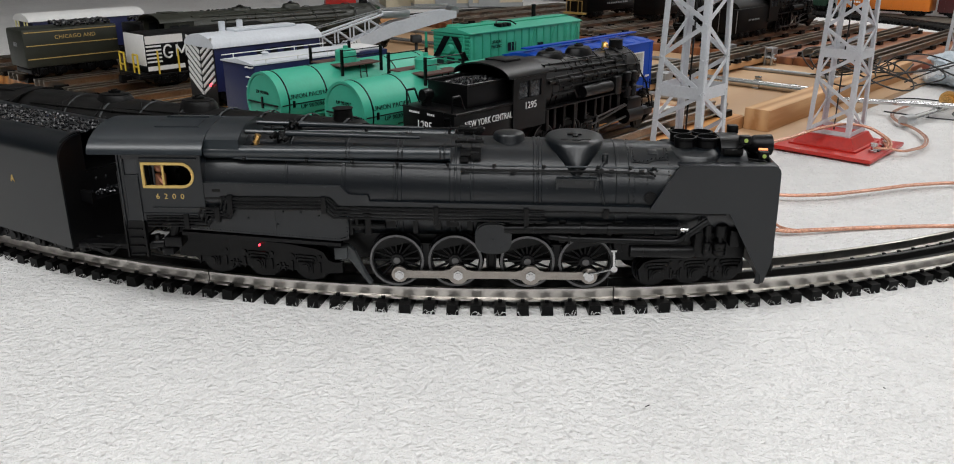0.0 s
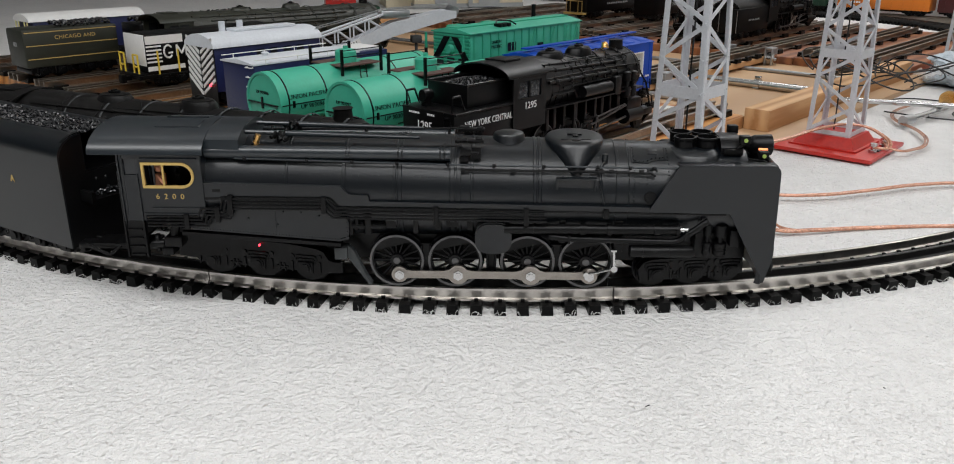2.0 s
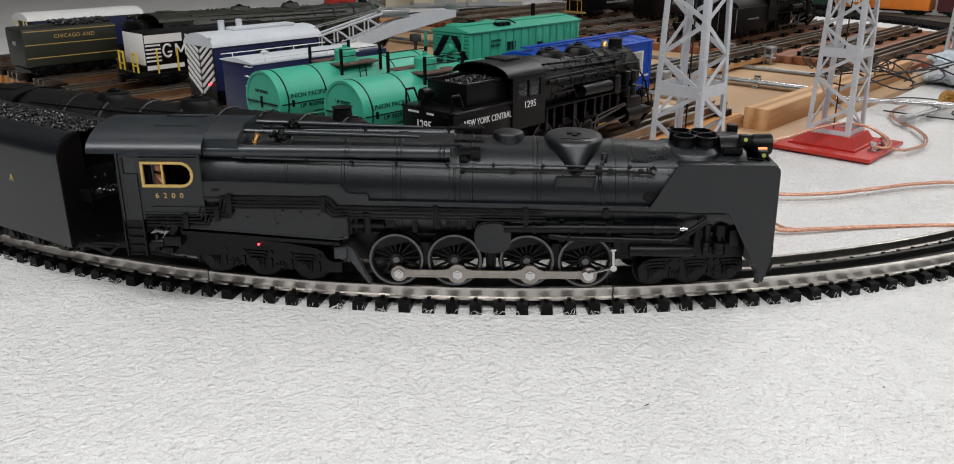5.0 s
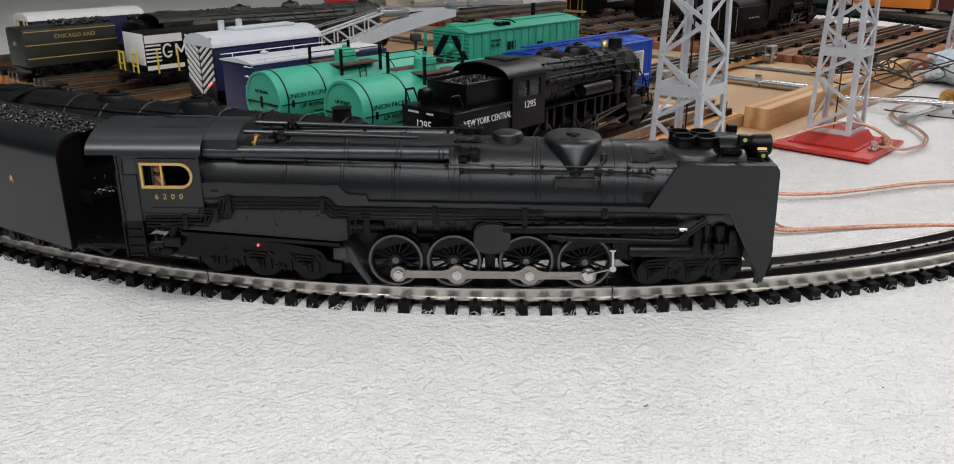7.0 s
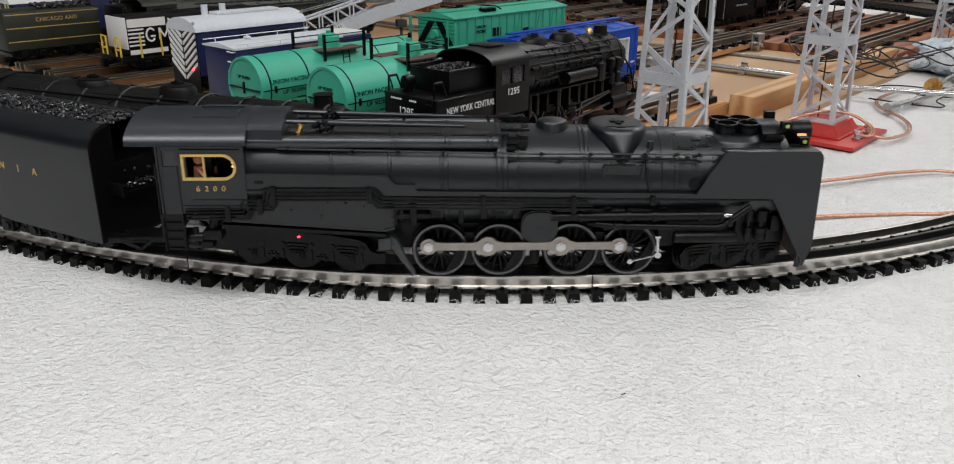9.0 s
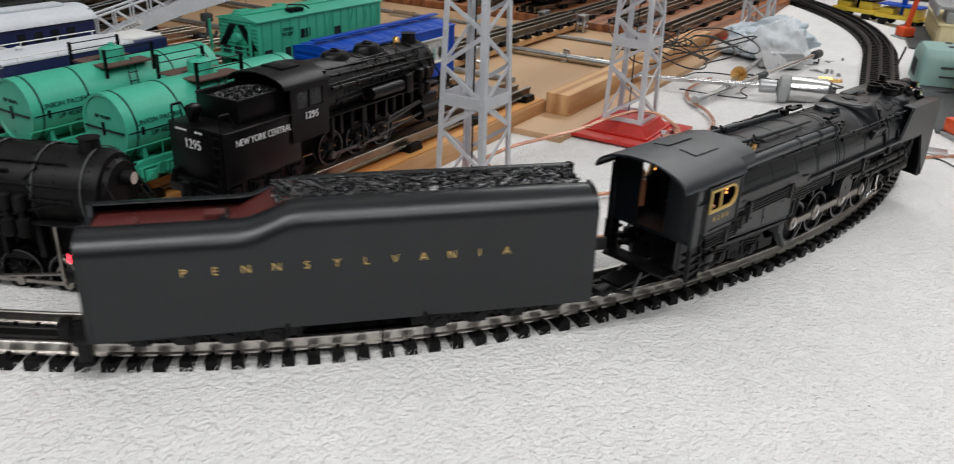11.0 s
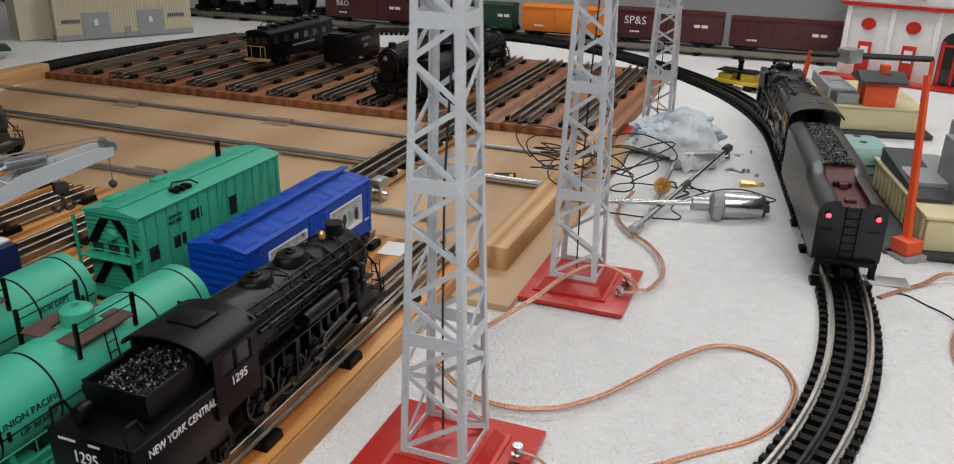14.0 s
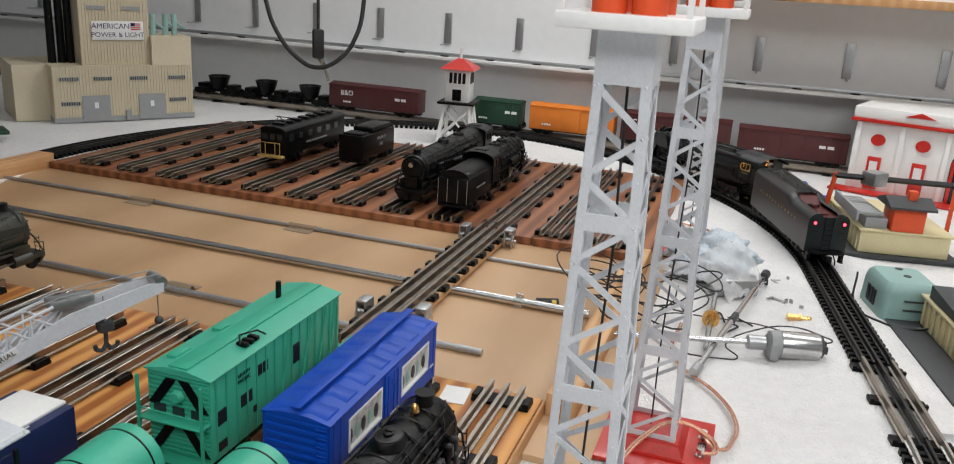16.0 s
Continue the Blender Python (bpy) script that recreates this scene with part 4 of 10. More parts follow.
        part("pan_rim", bm, M_LOCO, pan)
        bm = B()
        prism(bm, [(-0.1925, 0.0630), (-0.0935, 0.0560), (-0.0935, 0.0540), (-0.1925, 0.0606)], s * 0.0240, s * 0.0330, "y")
        part("ash_pan_sill", bm, M_BLACK, pan)
    # main frame and fittings over the wheels
    bm = B()
    box(bm, -0.205, 0.150, -0.010, 0.010, 0.038, 0.062)
    box(bm, -0.085, 0.085, -0.0135, 0.0135, 0.050, 0.080)
    frame_bar = part("frame", bm, M_BLACK, L)
    for s in (-1, 1):
        bm = B()
        rod(bm, (-0.0765, s * 0.029, 0.0615), (-0.0765, s * 0.029, 0.0735), 0.0026, 14)
        rod(bm, (-0.0765, s * 0.029, 0.0735), (-0.0765, s * 0.029, 0.0755), 0.0034, 14)
        rod(bm, (-0.0860, s * 0.029, 0.0665), (-0.0660, s * 0.029, 0.0665), 0.0018, 10)
        rod(bm, (-0.0835, s * 0.029, 0.0640), (-0.0835, s * 0.029, 0.0760), 0.0016, 10)
        part("injector_valve", bm, M_BLACK, frame_bar)
        for x, w, z0 in ((-0.0885, 0.0022, 0.0600), (-0.0625, 0.0034, 0.0650), (-0.0470, 0.0016, 0.0615), (-0.0330, 0.0020, 0.0640), (-0.0240, 0.0040, 0.0660), (-0.0130, 0.0020, 0.0640), (0.0440, 0.0020, 0.0560), (0.0790, 0.0026, 0.0500)):
            bm = B()
            box(bm, x - w, x + w, s * 0.012, s * 0.0285, z0, 0.0790, 0.0005)
            part("hanger", bm, M_BLACK, frame_bar)
        for x in (-0.0415, 0.0001, 0.0416):
            bm = B()
            prism(bm, [(x - 0.0035, 0.052), (x + 0.0035, 0.052), (x + 0.0022, 0.030), (x - 0.0022, 0.030)], s * 0.017, s * 0.0205, "y")
            for d in (-0.0022, 0.0022):
                rod(bm, (x + d, s * 0.0215, 0.0330), (x + d * 1.3, s * 0.0215, 0.0510), 0.0008, 6)
            part("brake_shoe", bm, M_BLACK, frame_bar)
        bm = B()
        box(bm, -0.0985, -0.0905, s * 0.0200, s * 0.0300, 0.0440, 0.0520, 0.0006)
        prism(bm, [(-0.0905, 0.0520), (-0.0870, 0.0490), (-0.0800, 0.0330), (-0.0760, 0.0265), (-0.0775, 0.0255), (-0.0830, 0.0330), (-0.0905, 0.0440)], s * 0.0215, s * 0.0265, "y")
        part("brake_hanger", bm, M_DKGREY, frame_bar, "dull grey brake hanger")
        # turbine gear casing between the middle drivers
        bm = B()
        prism(bm, superellipse(0.0014, 0.0602, 0.0114, 0.0104), s * 0.012, s * 0.0322, "y")
        prism(bm, superellipse(0.0014, 0.0602, 0.0106, 0.0096), s * 0.0322, s * 0.0335, "y")
        casing = part("gear_casing", bm, M_LOCO, L)
        bm = B()
        bolt_row(bm, [(0.0014 + 0.0086 * math.cos(a), s * 0.0335, 0.0602 + 0.0078 * math.sin(a)) for a in [2 * math.pi * i / 14 for i in range(14)]], 0.0003)
        rod(bm, (0.0012, s * 0.0334, 0.0590), (0.0012, s * 0.0338, 0.0590), 0.0014, 12)
        part("casing_boss", bm, M_LOCO, casing)
        # feed pipes and reservoir ahead
        y = s * 0.0315
        bm = B()
        rod(bm, (0.0080, y, 0.0664), (0.1155, y, 0.0668), 0.0030, 18)
        main = part("steam_pipe", bm, M_BLACK, L)
        for x, w in ((0.0265, 0.0006), (0.0562, 0.0016), (0.0725, 0.0014), (0.1015, 0.0018), (0.1140, 0.0008)):
            bm = B()
            rod(bm, (x - w, y, 0.0666), (x + w, y, 0.0666), 0.0037, 18)
            part("pipe_collar", bm, M_BLACK, main)
        bm = B()
        rod(bm, (0.1150, y, 0.0668), (0.1205, y, 0.0668), 0.0013, 12)
        rod(bm, (0.1168, y, 0.0668), (0.1182, y, 0.0668), 0.0018, 12)
        part("pipe_nozzle", bm, M_STEEL, main, "bright small nozzle")
        bm = B()
        pts = [(0.0330, s * 0.0270, 0.0610), (0.0367, y, 0.0615), (0.0480, y, 0.0602), (0.1120, y, 0.0588), (0.1160, y, 0.0600), (0.1325, y, 0.0728)]
        pipe(bm, pts, 0.0020, 14)
        for p in pts[1:-1]:
            ball(bm, p, 0.0020, u=12, v=8)
        box(bm, 0.0473, 0.0487, y - 0.0024, y + 0.0024, 0.0575, 0.0632, 0.0002)
        box(bm, 0.1185, 0.1215, y - 0.0024, y + 0.0026, 0.0600, 0.0655, 0.0003)
        part("feed_pipe", bm, M_BLACK, L)
        bm = B()
        lathe_x(bm, [(0.0855, 0.0030), (0.0862, 0.0037), (0.1235, 0.0039), (0.1250, 0.0032)], y, 0.0525, 20)
        for x in (0.094, 0.110):
            lathe_x(bm, [(x - 0.0004, 0.0041), (x + 0.0004, 0.0041)], y, 0.0525, 20)
        part("reservoir", bm, M_BLACK, L)
        # air pumps behind the skirt
        for x, r in ((0.1425, 0.0042), (0.1345, 0.0026)):
            bm = B()
            lathe_z(bm, [(0.0475, r * 0.6), (0.0490, r), (0.0515, r), (0.0518, r * 0.9), (0.0535, r * 0.9), (0.0538, r), (0.0562, r), (0.0566, r * 0.45), (0.0605, r * 0.45), (0.0608, r), (0.0680, r), (0.0690, r * 0.5), (0.0705, r * 0.3)], x, s * 0.0245, 18)
            part("air_pump", bm, M_BLACK, L)
        bm = B()
        box(bm, 0.1480, 0.1545, s * 0.018, s * 0.0270, 0.0540, 0.0650, 0.0010)
        box(bm, 0.1280, 0.1600, s * 0.010, s * 0.0200, 0.0440, 0.0720, 0.0010)
        part("pump_bracket", bm, M_BLACK, L)
    # pilot shroud: two side sheets and a rounded nose
    for s in (-1, 1):
        b2 = B()
        prism(b2, [(0.0948, 0.0788), (0.1108, 0.1060), (0.1120, 0.1072), (0.1135, 0.1079), (0.1670, 0.1082), (0.1695, 0.1076), (0.1712, 0.1060), (0.1718, 0.1036), (0.1724, 0.0792), (0.1728, 0.0516), (0.1722, 0.0460), (0.1688, 0.0335), (0.1672, 0.0335), (0.1664, 0.0390), (0.1640, 0.0420), (0.1442, 0.0781)], s * 0.0324, s * 0.0345, "y")
        box(b2, 0.112, 0.1705, s * 0.024, s * 0.0335, 0.1060, 0.1081, 0.0008)
        part("shroud", b2, M_LOCO, L)
    bm = B()
    n = 14
    rings = []
    for x_add, z in ((-0.002, 0.0320), (0.001, 0.05), (0.0020, 0.075), (0.0012, 0.096), (-0.001, 0.106)):
        rings.append([(0.1685 + x_add + 0.006 * math.cos(math.pi * (i / n - 0.5)), 0.0335 * math.sin(math.pi * (i / n - 0.5)), z) for i in range(n + 1)] + [(0.166 + x_add + 0.006 * math.cos(math.pi * (0.5 - i / n)), 0.0315 * math.sin(math.pi * (0.5 - i / n)), z) for i in range(n + 1)])
    loft(bm, rings)
    part("pilot", bm, M_LOCO, L)
    bm = B()
    for s in (-1, 1):
        pipe(bm, [(0.1735, s * 0.024, 0.046), (0.1765, s * 0.024, 0.042), (0.1755, s * 0.024, 0.037)], 0.0012, 6)
    box(bm, 0.174, 0.184, -0.004, 0.004, 0.038, 0.046, 0.001)
    part("front_coupler", bm, M_BLACK, L)
    # cab
    bm = B()
    W0, W1 = -0.2112, -0.1806
    for s in (-1, 1):
        a, b = s * 0.0322, s * 0.0345
        box(bm, -0.2135, W0, a, b, 0.0745, 0.1150)
        box(bm, W0, W1 + 0.001, a, b, 0.0745, 0.0922)
        box(bm, W0, W1 + 0.001, a, b, 0.1072, 0.1150)
        box(bm, W1 + 0.001, -0.1750, a, b, 0.0745, 0.1150)
        for i in range(6):
            t0, t1 = radians(90 - 15 * i), radians(75 - 15 * i)
            for up in (1, -1):
                cx, cz, r = -0.1880, 0.0997, 0.0075
                p = [(cx + r * math.cos(t0), cz + up * r * math.sin(t0)), (cx + r * math.cos(t1), cz + up * r * math.sin(t1)), (W1 + 0.001, cz + up * r * math.sin(t1)), (W1 + 0.001, cz + up * r * math.sin(t0))]
                prism(bm, p, a, b, "y")
        box(bm, -0.2262, -0.2135, s * 0.0310, s * 0.0333, 0.0700, 0.0995)
        box(bm, -0.2262, -0.2235, s * 0.0310, s * 0.0333, 0.0995, 0.1150)
        box(bm, -0.2155, -0.2135, s * 0.0310, s * 0.0333, 0.0995, 0.1150)
        box(bm, -0.2235, -0.2155, s * 0.0310, s * 0.0333, 0.1095, 0.1150)
    box(bm, -0.1765, -0.1750, -0.033, 0.033, 0.075, 0.114)
    for s in (-1, 1):
        prism(bm, [(s * 0.0335, 0.074), (s * 0.0110, 0.074), (s * 0.0110, 0.1050), (s * 0.0110, 0.1200), (s * 0.0250, 0.1190), (s * 0.0335, 0.113)], -0.2255, -0.2240, "x")
    box(bm, -0.226, -0.1750, -0.033, 0.033, 0.0720, 0.0745)
    cab = part("cab", bm, M_LOCO, L)
    bm = B()
    outer = [(y, z) for y, z in arch(0.0362, 0.1128, 0.1270, 24)]
    inner = [(y, z) for y, z in arch(0.0348, 0.1122, 0.1256, 24)][::-1]
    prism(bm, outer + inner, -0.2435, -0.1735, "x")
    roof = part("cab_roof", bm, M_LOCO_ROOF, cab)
    bm = B()
    for s in (-1, 1):
        prism(bm, [(s * 0.0045, 0.1268), (s * 0.0165, 0.1252), (s * 0.0165, 0.1260), (s * 0.0045, 0.1277)], -0.208, -0.181, "x")
        box(bm, -0.2070, -0.1800, s * 0.0166, s * 0.0172, 0.1244, 0.1256)
    part("roof_hatch", bm, M_LOCO_ROOF, roof)
    for s in (-1, 1):
        bm = B()
        box(bm, -0.2125, -0.1775, s * 0.0345, s * 0.0358, 0.1098, 0.1106, 0.0002)
        box(bm, -0.2098, -0.1790, s * 0.0345, s * 0.0354, 0.1118, 0.1128, 0.0002)
        box(bm, -0.2135, -0.1750, s * 0.0345, s * 0.0353, 0.0745, 0.0758, 0.0002)
        box(bm, -0.2080, -0.1755, s * 0.0345, s * 0.0352, 0.0785, 0.0795, 0.0002)
        box(bm, -0.2268, -0.2258, s * 0.0330, s * 0.0345, 0.068, 0.112)
        box(bm, -0.2160, -0.2150, s * 0.0333, s * 0.0342, 0.070, 0.100)
        box(bm, -0.1766, -0.1752, s * 0.0345, s * 0.0352, 0.0760, 0.1130)
        part("cab_trim", bm, M_LOCO, cab)
        bm = B()
        box(bm, -0.2235, -0.2155, s * 0.0318, s * 0.0322, 0.0995, 0.1095)
        part("side_pane", bm, M_GLASS, cab)
        bm = B()
        def outline(g):
            pts = [(-0.2116 - g, 0.0921 - g), (-0.1885, 0.0921 - g)]
            r = 0.0076 + g
            pts += [(-0.1880 + r * math.cos(a), 0.0997 + r * math.sin(a)) for a in [math.pi * (-0.5 + i / 14) for i in range(15)]]
            return pts + [(-0.1885, 0.1073 + g), (-0.2116 - g, 0.1073 + g)]
        o, i_ = outline(0.0004), outline(-0.0011)
        loft(bm, [[(x, s * 0.0345, z) for x, z in o], [(x, s * 0.0354, z) for x, z in o], [(x, s * 0.0354, z) for x, z in i_], [(x, s * 0.0338, z) for x, z in i_], [(x, s * 0.0345, z) for x, z in o]], caps=False)
        box(bm, -0.1995, -0.1984, s * 0.0338, s * 0.0352, 0.0921, 0.1073)
        part("window_frame", bm, M_GOLD, cab, "gold-painted rounded window frame")
        bm = B()
        rod(bm, (-0.2065, s * 0.023, 0.079), (-0.2050, s * 0.024, 0.0975), 0.0038, 12, 0.0032)
        ball(bm, (-0.2048, s * 0.0255, 0.1020), 0.0030, u=12, v=8)
        rod(bm, (-0.205, s * 0.027, 0.0960), (-0.200, s * 0.031, 0.0930), 0.0012, 8)
        part("crew_figure", bm, M_SKIN, cab, "small plain seated crew figure")
        letters("6200", 0.0048, side_text(-0.1963, s * 0.0346, 0.0862, s), M_GOLD, cab, space=2.1)
    bm = B()
    box(bm, -0.198, -0.179, -0.014, 0.014, 0.0760, 0.1120, 0.002)
    for z in (0.084, 0.094, 0.102):
        rod(bm, (-0.198, -0.006, z), (-0.202, -0.006, z), 0.0022, 10)
        rod(bm, (-0.198, 0.006, z), (-0.202, 0.006, z), 0.0022, 10)
    part("backhead", bm, M_SOOT, cab)
    bm = B()
    box(bm, -0.1986, -0.1975, -0.004, 0.004, 0.079, 0.087)
    for s in (-1, 1):
        ball(bm, (-0.193, s * 0.022, 0.1112), 0.0020, u=10, v=6)
        for z in (0.1035, 0.1010, 0.0985):
            ball(bm, (-0.1835, s * 0.029, z), 0.0008, u=8, v=6)
    part("cab_light", bm, G_WARM, cab, "warm glowing cab light")
    for s in (-1, 1):
        # cab steps and injector
        bm = B()
        box(bm, -0.2270, -0.2150, s * 0.032, s * 0.0335, 0.0470, 0.0700)
        for z in (0.0475, 0.0530, 0.0585, 0.0640):
            box(bm, -0.2255, -0.2165, s * 0.0270, s * 0.0352, z, z + 0.0009)
        box(bm, -0.2275, -0.2265, s * 0.032, s * 0.0352, 0.0465, 0.0700)
        box(bm, -0.2155, -0.2145, s * 0.032, s * 0.0352, 0.0465, 0.0700)
        part("cab_steps", bm, M_BLACK, L)
        bm = B()
        box(bm, -0.2045, -0.1935, s * 0.022, s * 0.0330, 0.0525, 0.0590, 0.0006)
        box(bm, -0.2060, -0.1990, s * 0.024, s * 0.0340, 0.0475, 0.0520, 0.0005)
        rod(bm, (-0.2130, s * 0.0300, 0.0535), (-0.2050, s * 0.0300, 0.0540), 0.0028, 12)
        rod(bm, (-0.2095, s * 0.0300, 0.0490), (-0.2095, s * 0.0300, 0.0600), 0.0018, 10)
        rod(bm, (-0.2000, s * 0.0280, 0.0580), (-0.1970, s * 0.0280, 0.0680), 0.0030, 10)
        part("injector", bm, M_BLACK, L)
    bm = B()
    ball(bm, (-0.150, -0.0160, 0.0480), 0.0008, u=8, v=6)
    part("firebox_light", bm, G_RED, L, "tiny red glowing firebox light")
    # drivers: keyed
    me = mesh_of("driving_wheel", spoked_wheel(WHEEL_R, 0.0068, 16), M_BLACK)
    for i, x in enumerate(WHEELS_X):
        for s in (-1, 1):
            ob = share("driving_wheel", me, L, pose(x, s * 0.0155, AXLE_Z, 0, 0, 0 if s < 0 else 180))
            rim = B()
            seg = 48
            rings = [[(a * math.cos(2 * math.pi * j / seg), b, a * math.sin(2 * math.pi * j / seg)) for j in range(seg)] for a, b in ((WHEEL_R * 1.0, -0.0062), (WHEEL_R * 0.995, -0.0072), (WHEEL_R * 0.915, -0.0072), (WHEEL_R * 0.905, -0.0064))]
            loft(rim, rings, caps=False)
            part("tyre", rim, M_RIM, ob, "dull dark metal tyre")
            hub = B()
            rod(hub, (0, -0.0070, 0), (0, -0.0078, 0), 0.0022, 16)
            part("axle_end", hub, M_RIM, ob)
            MOVERS[("wheel", i, s)] = ob
    for s in (-1, 1):
        bm = B()
        y = s * 0.0245
        for x in WHEELS_X:
            r = 0.0064 if abs(x) < 0.05 else 0.0052
            rod(bm, (x, y, 0), (x, y + s * 0.0022, 0), r, 28)
            rod(bm, (x, y + s * 0.0022, 0), (x, y + s * 0.0025, 0), r * 0.72, 28)
        for a, b in zip(WHEELS_X, WHEELS_X[1:]):
            ra, rb = (0.0064 if abs(v) < 0.05 else 0.0052 for v in (a, b))
            prism(bm, [(a + ra * 0.75, -ra * 0.55), (a + ra + 0.003, -0.0025), (b - rb - 0.003, -0.0025), (b - rb * 0.75, -rb * 0.55), (b - rb * 0.75, rb * 0.55), (b - rb - 0.003, 0.0025), (a + ra + 0.003, 0.0025), (a + ra * 0.75, ra * 0.55)], y + s * 0.0004, y + s * 0.0016, "y")
            box(bm, a + ra + 0.002, b - rb - 0.002, y + s * 0.0016, y + s * 0.0019, 0.0013, 0.0025)
            box(bm, a + ra + 0.002, b - rb - 0.002, y + s * 0.0016, y + s * 0.0019, -0.0025, -0.0013)
        ob = part("side_rod", bm, M_ROD, L, "polished grey side rod", at=pose(0, 0, AXLE_Z - CRANK))
        for x in WHEELS_X:
            bm = B()
            rod(bm, (x, y + s * 0.0024, 0), (x, y + s * 0.0036, 0), 0.0033, 6)
            rod(bm, (x, y + s * 0.0036, 0), (x, y + s * 0.0040, 0), 0.0020, 8)
            part("crank_bolt", bm, M_STEEL, ob, "bright hexagonal crank bolt")
        MOVERS[("side_rod", s)] = ob
        bm = B()
        y = s * 0.0290
        a, b, c = (0.0598, 0.0352), (0.0772, 0.0395), (0.0765, 0.0515)
        rod(bm, (a[0], y, a[1]), (b[0], y, b[1]), 0.0008, 8)
        rod(bm, (b[0], y, b[1]), (c[0], y, c[1]), 0.0010, 8)
        box(bm, c[0] - 0.0018, c[0] + 0.0018, y - 0.001, y + 0.001, c[1] - 0.0006, c[1] + 0.0010, 0.0003)
        for p, r in ((a, 0.0017), (b, 0.0021)):
            rod(bm, (p[0], y - 0.001, p[1]), (p[0], y + 0.001, p[1]), r, 14)
        part("lubricator_rod", bm, M_STEEL, L, "bright lubricator linkage")
    MOVERS["front_truck"] = engine_truck("front_truck", L, (-0.0265, -0.0009, 0.0227), pose(0.1275, 0, 0.0338), 0.0122,
                                         [(-0.0385, 0.0030), (-0.0350, 0.0075), (-0.0290, 0.0094), (0.0000, 0.0094), (0.0030, 0.0112), (0.0270, 0.0114), (0.0310, 0.0070), (0.0315, -0.0020), (0.0290, -0.0025), (-0.0340, -0.0050), (-0.0370, -0.0045)])
    MOVERS["rear_truck"] = engine_truck("rear_truck", L, (-0.0334, -0.0010, 0.0322), pose(-0.147, 0, 0.0355), 0.0138,
                                        [(-0.0535, 0.0035), (-0.0505, 0.0070), (-0.0465, 0.0080), (-0.0410, 0.0165), (-0.0290, 0.0180), (-0.0260, 0.0155), (0.0215, 0.0140), (0.0400, 0.0120), (0.0445, 0.0100), (0.0475, 0.0050), (0.0520, 0.0036), (0.0570, 0.0042), (0.0570, -0.0030), (0.0460, -0.0040), (-0.0430, -0.0030), (-0.0460, -0.0005), (-0.0535, -0.0005)])
    bm = B()
    box(bm, -0.275, -0.200, -0.005, 0.005, 0.040, 0.044, 0.001)
    box(bm, -0.262, -0.222, -0.009, 0.009, 0.044, 0.0455)
    for y in (-0.008, 0.007):
        pipe(bm, [(-0.24, y, 0.048), (-0.252, y * 1.3, 0.038), (-0.268, y, 0.044)], 0.0012, 6)
    part("drawbar", bm, M_BLACK, L)
    bm = B()
    box(bm, -0.240, -0.2255, -0.026, 0.026, 0.0500, 0.0520, 0.0006)
    for s in (-1, 1):
        rod(bm, (-0.2300, s * 0.0280, 0.051), (-0.2300, s * 0.0280, 0.100), 0.0006, 6)
    part("rear_platform", bm, M_BLACK, L, "black footplate behind the cab")


loco()


TENDER = thing("tender", "long dark green model tender with coal load and maroon deck", "model tender", pose(-0.43, 0.6, 0))
TL = 0.151   # half length


